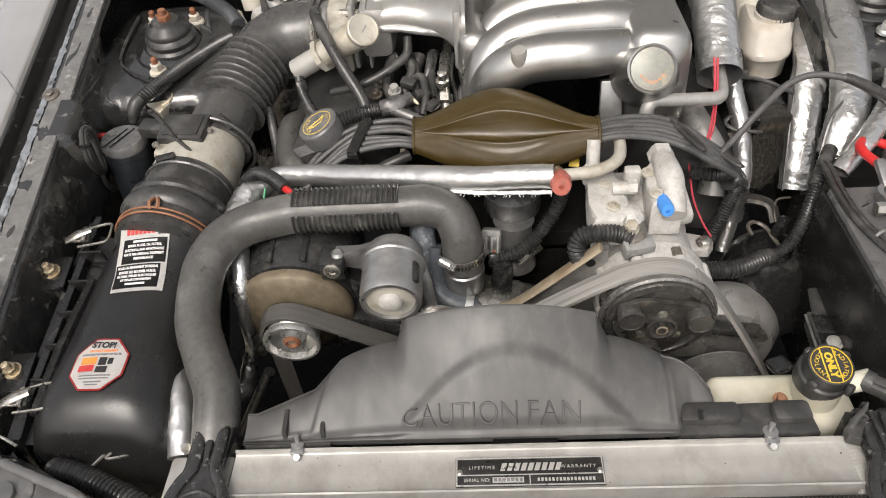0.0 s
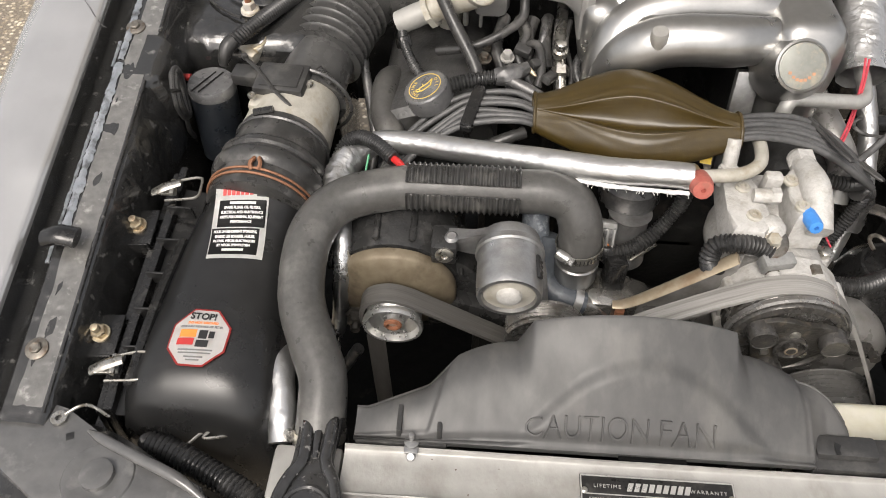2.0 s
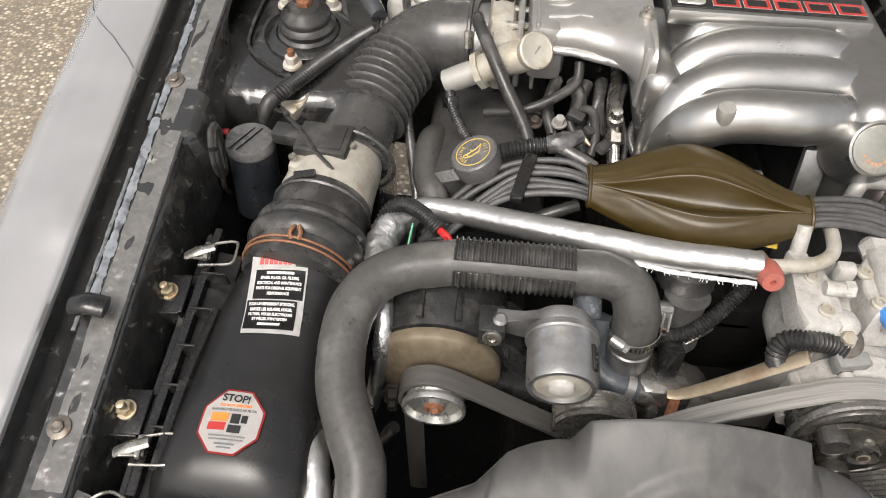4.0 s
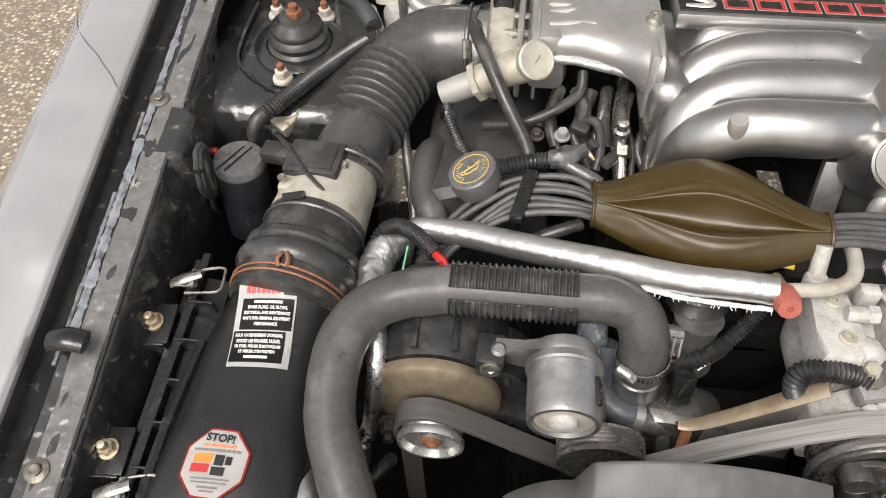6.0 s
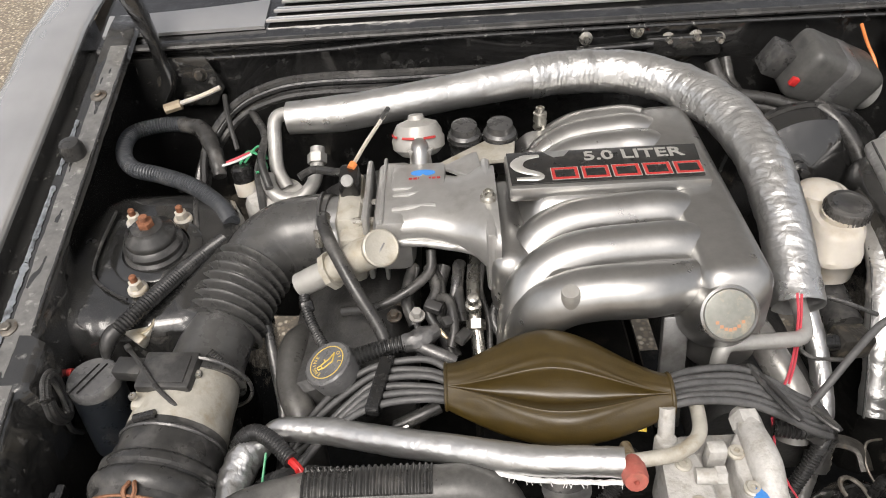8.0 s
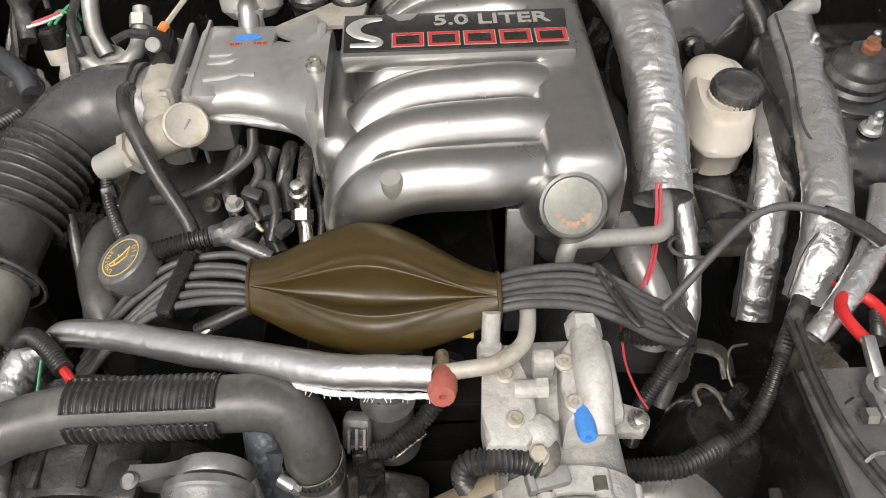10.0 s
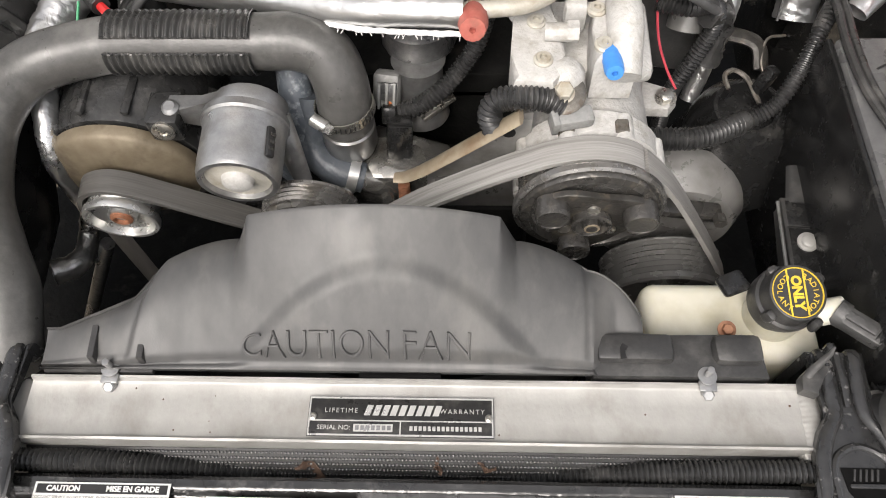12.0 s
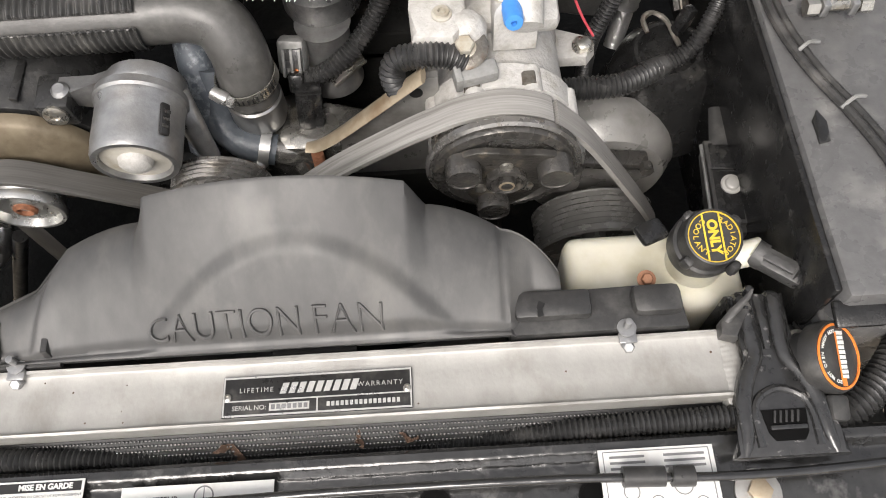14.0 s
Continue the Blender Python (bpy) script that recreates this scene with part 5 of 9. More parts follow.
def lidz0(y):
    return 0.738 + 0.16 * (y - 0.50)


fl0 = Matrix(((0, 0, 1, -0.5275), (1, 0, 0, 0), (0, 1, 0, 0), (0, 0, 0, 1)))
part("flange", prism([(0.448, 0.60), (0.450, 0.722), (0.50, 0.734), (0.72, 0.766), (0.765, 0.772), (0.770, 0.60)], 0, 0.009, fl0, 0.002), M_PLASTIC, ab)
part("flange", prism([(0.448, 0.60), (0.450, 0.716), (0.50, 0.728), (0.72, 0.760), (0.760, 0.765), (0.765, 0.60)], -0.009, -0.003, fl0, 0.0015), M_PLASTIC, ab)
part("tray_ledge", sheet(lambda u, v: Vector((-0.524 + 0.032 * v, 0.452 + 0.290 * u, lidz0(0.452 + 0.290 * u) - 0.020 - 0.006 * v)), 24, 4, 0.003), M_COVER, ab, "ledge of the lower tray")
for y in (0.515, 0.560, 0.605, 0.650, 0.695):
    part("cover_rib", box((-0.508, y, lidz0(y) - 0.006), (0.030, 0.0028, 0.022), 0.001, (8, 0, 0)), M_COVER, ab)
part("lower_shell", box((-0.566, 0.605, 0.596), (0.066, 0.310, 0.20), 0.014, (6, 0, 0)), M_PLASTIC, ab)
for y in (0.50, 0.60, 0.705):
    part("shell_rib", box((-0.556, y, 0.690 + 0.10 * (y - 0.6)), (0.050, 0.004, 0.024), 0.001, (6, 0, 0)), M_DUSTYPL, ab)


def bracket_tab(y, z):
    part("bracket_tab", box((-0.553, y, z - 0.004), (0.042, 0.048, 0.004), 0.001, (10, -6, 0)), M_PLASTIC, ab)
    part("bracket_lip", box((-0.553, y - 0.024, z - 0.018), (0.042, 0.003, 0.03), 0.001, (10, -6, 0)), M_PLASTIC, ab)
    bolt((-0.553, y, z - 0.001), (-0.05, -0.25, 1), 0.0085, 0.011, M_BRASS, ab, "mount_bolt", 1.25, 0.009, "yellow zinc bolt")


bracket_tab(0.531, 0.740)
bracket_tab(0.670, 0.763)


def latch(y, z):
    l = part("latch", box((-0.530, y, z), (0.024, 0.012, 0.004), 0.0015, (8, 14, 15)), M_STEEL, ab, "zinc spring latch")
    part("lever", tube([(-0.546, y - 0.003, z - 0.001), (-0.530, y + 0.001, z + 0.006), (-0.512, y + 0.007, z + 0.009)], [0.006, 0.0075, 0.006], 10, 0.003, flat=0.5), M_STEEL, l)
    part("wire_loop", tube([(-0.527, y + 0.015, z + 0.001), (-0.500, y + 0.019, z + 0.006), (-0.491, y + 0.018, z + 0.007), (-0.488, y + 0.014, z + 0.007), (-0.487, y - 0.006, z + 0.004), (-0.489, y - 0.011, z + 0.004), (-0.494, y - 0.013, z + 0.003), (-0.528, y - 0.013, z - 0.003)], 0.0017, 8, 0.002), M_STEEL, l)
    part("lever_fold", box((-0.522, y + 0.003, z + 0.004), (0.006, 0.024, 0.007), 0.002, (4, 10, 8)), M_STEEL, l)


latch(0.486, 0.742)
latch(0.716, 0.777)
wt = thing("wire_tie", (-0.42, 0.42, 0.69), "twisted silver wire tie at the foot of the filter box", "wire")
part("wire", tube([(-0.437, 0.428, 0.700), (-0.425, 0.438, 0.706), (-0.412, 0.446, 0.708), (-0.420, 0.432, 0.709), (-0.404, 0.436, 0.706), (-0.396, 0.44, 0.703)], 0.0018, 6, 0.003), M_STEEL, wt)

# printed labels on the cover: each lies on the curved top


def lid_z(x, y):
    """Top of the filter cover."""
    f = [(0.442, 0.737), (0.456, 0.753), (0.474, 0.7625), (0.56, 0.771), (0.64, 0.781), (0.685, 0.796), (0.725, 0.820)]
    z = f[-1][1]
    for (a, za), (b, zb) in zip(f, f[1:]):
        if y <= b:
            z = za + (zb - za) * max(0, (y - a)) / (b - a)
            break
    h = abs(x + 0.428) / 0.083
    return z - 0.096 * (1 - max(0.0, 1 - h ** 2.8) ** (1 / 2.8)) + 0.0010


def decal(name, cx, cy, w, h, turn, poly, material, parent, lift):
    """A flat outline laid on the cover: rows of quads that follow its top."""
    bm = bmesh.new()
    n = 14
    ca, sa = math.cos(radians(turn)), math.sin(radians(turn))
    grid = {}
    for i in range(n + 1):
        for j in range(n + 1):
            x, y = (i / n - 0.5) * w, (j / n - 0.5) * h
            if poly:
                r = max(abs(x) / (w / 2), abs(y) / (h / 2), (abs(x) / (w / 2) + abs(y) / (h / 2)) / 1.414)
                m = max(abs(x) / (w / 2), abs(y) / (h / 2))
                if r > 0:
                    x, y = x * m / r, y * m / r
            X, Y = cx + x * ca - y * sa, cy + x * sa + y * ca
            grid[i, j] = bm.verts.new((X, Y, lid_z(X, Y) + lift))
    for i in range(n):
        for j in range(n):
            bm.faces.new((grid[i, j], grid[i + 1, j], grid[i + 1, j + 1], grid[i, j + 1]))
    bmesh.ops.solidify(bm, geom=bm.faces[:], thickness=0.0003)
    return part(name, bm, material, parent)


LT = 4
lb = decal("parts_label", -0.424, 0.658, 0.062, 0.088, LT, False, M_WHITE, ab, 0.0010)
lb["label"] = "white and black printed parts label"
decal("black_field", -0.4228, 0.6702, 0.054, 0.0325, LT, False, M_INK, lb, 0.0014)
decal("black_field", -0.4253, 0.6355, 0.054, 0.0335, LT, False, M_INK, lb, 0.0014)


def lay(rows, cx, cy, turn, material, parent, lift, name="print"):
    bm = bmesh.new()
    ca, sa = math.cos(radians(turn)), math.sin(radians(turn))
    for x, y, w, h in rows:
        n = max(2, int(w / 0.006))
        vs = []
        for i in range(n + 1):
            for dy in (-h / 2, h / 2):
                px, py = x - w / 2 + w * i / n, y + dy
                X, Y = cx + px * ca - py * sa, cy + px * sa + py * ca
                vs.append(bm.verts.new((X, Y, lid_z(X, Y) + lift)))
        for i in range(n):
            bm.faces.new((vs[2 * i], vs[2 * i + 2], vs[2 * i + 3], vs[2 * i + 1]))
    return part(name, bm, material, parent)


rng = random.Random(8)


def lay_words(text, size, cx, cy, dx, dy, turn, material, parent, lift, width=0.0):
    """Lettering that follows the cover's curved top."""
    bm = words(text, size, pose(dx, dy, 0), None, 0.0001, 1.0, 0.0002)
    if width:
        xs = [v.co.x for v in bm.verts]
        k = width / (max(xs) - min(xs))
        for v in bm.verts:
            v.co.x = dx + (v.co.x - dx) * k
    ca, sa = math.cos(radians(turn)), math.sin(radians(turn))
    for v in bm.verts:
        X, Y = cx + v.co.x * ca - v.co.y * sa, cy + v.co.x * sa + v.co.y * ca
        v.co = (X, Y, lid_z(X, Y) + lift + v.co.z)
    return part("lettering", bm, material, parent)


lay([(0.0, 0.0125, 0.030, 0.0030)], -0.4228, 0.6702, LT, M_WHITE, lb, 0.0021)
for j, (s, w) in enumerate((("SPARK PLUGS, OIL FILTERS,", 0.042), ("ELECTRICAL AND MAINTENANCE", 0.048), ("PARTS FOR ORIGINAL EQUIPMENT", 0.049), ("PERFORMANCE", 0.024))):
    lay_words(s, 0.0043, -0.4228, 0.6702, 0.0, 0.0068 - 0.0058 * j, LT, M_WHITE, lb, 0.0020, w)
for j, (s, w) in enumerate((("POUR UN RENDEMENT D'ORIGINE,", 0.049), ("EXIGEZ LES BOUGIES, HUILES,", 0.045), ("FILTRES, PI\u00c8CES \u00c9LECTRIQUES", 0.047), ("ET PI\u00c8CES D'ENTRETIEN", 0.037))):
    lay_words(s, 0.0043, -0.4253, 0.6355, 0.0, 0.0122 - 0.0058 * j, LT, M_WHITE, lb, 0.0020, w)
lay([(0.0, -0.0112, 0.024, 0.0030)], -0.4253, 0.6355, LT, M_WHITE, lb, 0.0021)
lay([(-0.0195 + 0.0052 * i, 0.0, 0.0042, 0.0070) for i in range(7)], -0.427, 0.6945, LT, M_LABELRED, lb, 0.0016, "logo_shape")
lay([(0.0, 0.0, 0.013, 0.0065)], -0.4025, 0.6945, LT, M_INK, lb, 0.0016, "logo_oval")
kt = decal("filter_sticker", -0.434, 0.514, 0.062, 0.067, -2, True, M_LABELRED, ab, 0.0010)
kt["label"] = "octagonal white filter sticker with a red rim"
decal("sticker_field", -0.434, 0.514, 0.058, 0.063, -2, True, M_WHITE, kt, 0.0014)
lay([(-0.0155, 0.004, 0.010, 0.009), (-0.007, 0.004, 0.008, 0.009)], -0.434, 0.514, 0, M_LABELORANGE, kt, 0.0019, "logo_shape")
lay([(-0.0165, -0.0055, 0.010, 0.008), (-0.008, -0.0055, 0.008, 0.008)], -0.434, 0.514, 0, M_LABELRED, kt, 0.0019, "logo_shape")
lay([(0.004, 0.003, 0.009, 0.010), (0.013, 0.003, 0.006, 0.008), (0.005, -0.0075, 0.013, 0.008)], -0.434, 0.514, 0, M_INK, kt, 0.0019, "logo_shape")
lay_words("DO NOT DISCARD", 0.0034, -0.434, 0.514, 0.001, 0.0165, 0, M_LABELORANGE, kt, 0.0018, 0.032)
lay_words("WASHABLE REUSABLE AIR FILTER", 0.0032, -0.434, 0.514, 0.0, 0.0120, 0, M_INKGREY, kt, 0.0018, 0.046)
lay([(0.0, -0.0150, 0.036, 0.0018), (0.0, -0.0185, 0.034, 0.0016), (0.0, -0.023, 0.020, 0.0018), (0, -0.0265, 0.014, 0.0016)], -0.434, 0.514, 0, M_INKGREY, kt, 0.0019)
part("lettering", words("STOP!", 0.0105, pose(-0.434, 0.5375, lid_z(-0.434, 0.5375) + 0.0024, 5, 0, -2), None, 0.0002, bold=0.0003), M_INK, kt)

# rubber coupler, air meter, duct, bellows, elbow
rc2 = thing("rubber_coupler", (-0.41, 0.76, 0.70), "ribbed black rubber coupler with a rust-brown spring clamp", "coupler")
AXC = Vector((0.10, 1, 0.16)).normalized()
part("sleeve", lathe([(0.064, 0.0), (0.065, 0.024), (0.0652, 0.030), (0.0690, 0.034), (0.0715, 0.041), (0.0712, 0.048), (0.0685, 0.053), (0.0650, 0.055), (0.0652, 0.058), (0.0680, 0.061), (0.0682, 0.067), (0.0655, 0.071), (0.0610, 0.074), (0.0605, 0.084), (0.0585, 0.090), (0.058, 0.115), (0.054, 0.116)], (-0.4155, 0.700, 0.762), AXC, 48), M_RUBBER, rc2)
cl = bmesh.new()


def hoop(c, ax, r, wire, bm, gap=0, up=(0, 0, 1)):
    q = Vector(ax).to_track_quat('Z', 'Y').to_matrix()
    pts = [Vector(c) + q @ Vector((r * math.cos(2 * math.pi * k / 40), r * math.sin(2 * math.pi * k / 40), 0)) for k in range(40)]
    tube(pts + [pts[0]], wire, 6, 0.005, bm)


c0 = Vector((-0.4155, 0.700, 0.762))
for d in (0.012, 0.019):
    hoop(c0 + AXC * d, AXC, 0.0662, 0.0016, cl)
part("spring_clamp", cl, M_RUSTCLAMP, rc2, "rust-brown double wire clamp")
kn = bmesh.new()
for s in (-1, 1):
    tube([(-0.410 + s * 0.004, 0.706, 0.829), (-0.410 + s * 0.006, 0.712, 0.834), (-0.410 + s * 0.003, 0.720, 0.834), (-0.410 + s * 0.004, 0.728, 0.830)], 0.0026, 6, 0.003, kn)
part("clamp_ears", kn, M_RUSTCLAMP, rc2)
hb = bmesh.new()
hoop(c0 + AXC * 0.104, AXC, 0.0588, 0.0025, hb)
part("worm_clamp", hb, M_CASE, rc2)
part("clamp_screw", tube([(-0.432, 0.800, 0.836), (-0.408, 0.803, 0.840)], 0.005, 8, 0.003), M_PLASTIC, rc2)

mf = thing("air_meter", (-0.40, 0.86, 0.72), "cast aluminium air meter with black electronics box", "air meter")
m0 = c0 + AXC * 0.112
part("body", lathe([(0.056, 0.0), (0.058, 0.008), (0.057, 0.018), (0.055, 0.05), (0.055, 0.064), (0.053, 0.078)], m0, AXC, 40), M_CREAM, mf)
part("flat_boss", box((-0.408, 0.850, 0.822), (0.075, 0.062, 0.026), 0.006, (9, 0, -6)), M_CREAM, mf)
eb = part("electronics_box", box((-0.409, 0.862, 0.838), (0.066, 0.050, 0.020), 0.004, (8, -2, -6)), M_DUSTYPL, mf, "black electronics box")
part("lid_panel", box((-0.409, 0.860, 0.8485), (0.050, 0.036, 0.002), 0.0008, (8, -2, -6)), M_DUSTYPL, eb)
part("plug", box((-0.457, 0.872, 0.838), (0.036, 0.024, 0.018), 0.003, (8, -2, -10)), M_DUSTYPL, eb)
for x, y in ((-0.441, 0.829), (-0.3745, 0.858)):
    part("screw", lathe([(0.005, 0), (0.005, 0.003), (0.004, 0.0045), (0.0015, 0.0045), (0.0015, 0.003), (0, 0.003)], (x, y, 0.838), (0, -0.15, 1), 14), M_STEEL, mf)
part("tie_strap", tube([(-0.462, 0.892, 0.850), (-0.440, 0.866, 0.853), (-0.415, 0.836, 0.846), (-0.385, 0.812, 0.832), (-0.355, 0.79, 0.795), (-0.350, 0.785, 0.76)], 0.0028, 6, 0.005, flat=0.5), M_RUBBER, mf, "black cable tie")
part("tie_head", box((-0.463, 0.893, 0.852), (0.007, 0.008, 0.007), 0.001, (0, 0, 40)), M_RUBBER, mf)

du = thing("intake_duct", (-0.36, 0.98, 0.75), "black rubber intake duct with bellows and a smooth elbow", "duct")
d0 = (-0.387, 0.882, 0.791)
part("smooth_duct", tube([d0, (-0.386, 0.908, 0.798), (-0.374, 0.966, 0.813)], [0.0515, 0.0450, 0.0430], 36, 0.008), M_DUCT, du)
bpts = [(-0.3755, 0.957, 0.811), (-0.368, 0.986, 0.819), (-0.357, 1.019, 0.828), (-0.343, 1.050, 0.836)]
part("bellows", tube(bpts, 0.0480, 40, 0.0022, ribs=0.0138, amp=0.0056), M_DUCT, du, "ribbed bellows", 60)
part("elbow", tube([(-0.345, 1.046, 0.835), (-0.327, 1.076, 0.843), (-0.300, 1.093, 0.850), (-0.268, 1.095, 0.854), (-0.238, 1.092, 0.856)], [0.0485, 0.0515, 0.0525, 0.0525, 0.052], 36, 0.006), M_DUCT, du, "smooth elbow")
hb = bmesh.new()
hoop((-0.250, 1.093, 0.855), (1, -0.03, 0.02), 0.0535, 0.003, hb)
part("elbow_clamp", hb, M_CASE, du)
part("clamp_screw", tube([(-0.2515, 1.048, 0.893), (-0.2505, 1.040, 0.872)], 0.0055, 8, 0.003, ), M_STEEL, du, "zinc worm screw")
hb = bmesh.new()
hoop((-0.3855, 0.886, 0.792), AXC, 0.0572, 0.0025, hb)
part("meter_clamp", hb, M_CASE, du)
part("clamp_screw", tube([(-0.368, 0.888, 0.842), (-0.350, 0.878, 0.829)], 0.0055, 8, 0.002, ribs=0.003, amp=0.0008), M_CASE, du)

vc = thing("vacuum_canister", (-0.515, 0.88, 0.70), "navy-black round canister with a grey-black lid beside the air meter", "canister")
part("body", lathe([(0.030, 0), (0.031, 0.10), (0.029, 0.105)], (-0.512, 0.873, 0.71), (0.02, 0.05, 1), 36), M_CANISTER, vc)
part("lid", lathe([(0.031, -0.006), (0.0315, 0.004), (0.029, 0.008), (0.012, 0.0085), (0, 0.0085)], (-0.510, 0.877, 0.815), (0.02, -0.05, 1), 36), M_BATTERY, vc)
for dx in (-0.010, 0.0):
    part("lid_rib", box((-0.508 + dx, 0.873, 0.8245), (0.0015, 0.050, 0.002), 0.0005, (0, 0, -25)), M_PLASTIC, vc)
vl = thing("vacuum_line", (-0.56, 0.86, 0.80), "coiled black braided line on the canister", "hose")
for k, (g, dx) in enumerate(((1.0, 0.0), (0.86, 0.003), (0.74, -0.003), (0.60, 0.002))):
    ring = [(0.818, 0.850), (0.842, 0.860), (0.866, 0.846), (0.868, 0.812), (0.856, 0.786), (0.833, 0.796), (0.816, 0.825), (0.819, 0.846)]
    part("line", tube([(-0.541 + dx + 0.2 * (0.85 - y), 0.842 + (y - 0.842) * g, 0.822 + (z - 0.822) * (0.55 + 0.45 * g)) for y, z in ring], 0.0034, 8, ribs=0.003, amp=0.0003), M_RUBBER, vl)
part("line_tail", tube([(-0.539, 0.840, 0.788), (-0.543, 0.846, 0.765), (-0.546, 0.862, 0.740)], 0.0034, 8, 0.004), M_RUBBER, vl)
part("red_end", lathe([(0.005, 0), (0.005, 0.008)], (-0.549, 0.891, 0.817), (1, 0, 0), 10), M_LABELRED, vl)
ml = thing("meter_loom", (-0.43, 0.99, 0.83), "black corrugated loom from the air meter past the strut tower", "wire loom")
part("loom", tube([(-0.390, 1.078, 0.862), (-0.407, 1.044, 0.866), (-0.432, 0.996, 0.868), (-0.453, 0.954, 0.868), (-0.472, 0.925, 0.864), (-0.481, 0.914, 0.860)], 0.0095, 12, ribs=0.0042, amp=0.0011), M_LOOM, ml)
part("taped_end", tube([(-0.479, 0.918, 0.861), (-0.488, 0.910, 0.856), (-0.493, 0.901, 0.846), (-0.496, 0.899, 0.834)], [0.0095, 0.0105, 0.009, 0.006], 12, 0.004, wob=0.15), M_RUBBER, ml)
wc = thing("wire_plug", (-0.466, 0.935, 0.82), "yellowed plug with bare brass pins by the tower", "connector")
part("plug", box((-0.468, 0.936, 0.834), (0.032, 0.024, 0.018), 0.002, (20, 10, -35)), M_CREAM, wc)
part("pin", tube([(-0.462, 0.928, 0.840), (-0.450, 0.934, 0.845), (-0.447, 0.943, 0.849)], 0.002, 6, 0.002), M_BRASS, wc)
part("pin", tube([(-0.464, 0.930, 0.840), (-0.455, 0.922, 0.838)], 0.002, 6, 0.002), M_BRASS, wc)
part("coil", tube([(-0.455, 0.955, 0.83), (-0.43, 0.965, 0.835), (-0.415, 0.945, 0.825), (-0.42, 0.92, 0.80)], 0.007, 8, ribs=0.0035, amp=0.0006), M_RUBBER, wc)

# upper radiator hose with split looms
hp = [(-0.304, 0.434, 0.700), (-0.302, 0.462, 0.722), (-0.305, 0.496, 0.738), (-0.322, 0.532, 0.751), (-0.340, 0.580, 0.767), (-0.339, 0.645, 0.790), (-0.308, 0.690, 0.803), (-0.24, 0.709, 0.810), (-0.171, 0.711, 0.812),
      (-0.105, 0.712, 0.811), (-0.072, 0.712, 0.811), (-0.046, 0.706, 0.803), (-0.034, 0.693, 0.783), (-0.032, 0.683, 0.758), (-0.032, 0.680, 0.738)]
uh = thing("radiator_hose", (-0.31, 0.44, 0.70), "thick grey-black moulded upper radiator hose", "hose")
part("hose", tube(hp, 0.0255, 32, 0.005, wob=0.02, wscale=25), M_HOSE, uh)


def gear_clamp(c, ax, r):
    t = part("clamp_band", lathe([(r, -0.0055), (r + 0.0012, -0.0055), (r + 0.0012, 0.0055), (r, 0.0055)], c, ax, 40), M_STEEL, uh, "stainless worm-drive clamp")
    q = Vector(ax).to_track_quat('Z', 'Y').to_matrix()
    return t, q


t, q = gear_clamp((-0.303, 0.446, 0.709), (0.02, 0.6, 0.8), 0.0262)
part("screw", tube([(-0.327, 0.434, 0.722), (-0.333, 0.440, 0.714)], 0.006, 8, 0.003), M_STEEL, t)
t, q = gear_clamp((-0.032, 0.682, 0.758), (-0.10, 0.0, 1), 0.0272)
# Clamp slots are black slivers on the uncut band, their shade painted.
for k in range(16):
    a = radians(205 + 9 * k)
    part("slot", box((-0.032 + 0.0285 * math.cos(a), 0.681 + 0.0285 * math.sin(a), 0.758 + 0.1 * 0.0285 * math.cos(a)), (0.0008, 0.0012, 0.0062), 0, (0, 0, math.degrees(a)), None, 1), M_INK, t)
part("screw_house", lathe([(0.0035, -0.009), (0.0060, -0.0075), (0.0064, 0.0), (0.0060, 0.0075), (0.0035, 0.009)], (-0.053, 0.659, 0.762), (1, -0.55, -0.25), 14), M_ZINC, t)
part("screw", lathe([(0.0042, 0.008), (0.0052, 0.0085), (0.0052, 0.0135), (0.004, 0.0145), (0, 0.0145)], (-0.053, 0.659, 0.762), (1, -0.55, -0.25), 6), M_ZINC, t)
sl = thing("split_loom", (-0.17, 0.71, 0.80), "black corrugated split loom wrapped round the radiator hose", "wire loom")


def split_loom(u, v):
    """Ribbed shell round the hose, its slit open to the front."""
    x = -0.2355 + 0.1286 * u
    a = radians(54 + 330 * v)
    r = 0.0274 + 0.0016 * math.cos(2 * math.pi * (x + 0.2355) / 0.00643)
    return Vector((x, 0.7105 - math.cos(a) * r, 0.8115 + math.sin(a) * r))


part("shell", sheet(split_loom, 160, 40, 0.0010), M_SPLITLOOM, sl, "", 70)
for v in (0.0, 1.0):
    part("slit_edge", tube([split_loom(k / 69, v) for k in range(70)], 0.0011, 6, 0.0016), M_SPLITLOOM, sl, "wavy edge of the open slit")
rl = thing("red_tipped_loom", (-0.26, 0.76, 0.80), "black corrugated loom with a red wire end", "wire loom")
part("loom", tube([(-0.335, 0.770, 0.770), (-0.325, 0.795, 0.792), (-0.305, 0.797, 0.808), (-0.280, 0.778, 0.815), (-0.256, 0.752, 0.815)], 0.0085, 10, ribs=0.0042, amp=0.0012), M_LOOM, rl)
part("red_wire", tube([(-0.258, 0.754, 0.815), (-0.248, 0.743, 0.816), (-0.243, 0.737, 0.812)], 0.0045, 8, 0.003), M_RED, rl)
part("red_tail", tube([(-0.250, 0.746, 0.816), (-0.247, 0.736, 0.818)], 0.0025, 6, 0.003), M_RED, rl)
gw = thing("green_wire", (-0.29, 0.76, 0.79), "thin green wire by the foil wrap", "wire")
part("wire", tube([(-0.29, 0.775, 0.80), (-0.293, 0.755, 0.785), (-0.296, 0.74, 0.77)], 0.0014, 6), M_GREEN, gw)

f1 = thing("foil_heater_pipe", (-0.1, 0.76, 0.80), "foil-wrapped heater pipe crossing over the engine", "pipe")
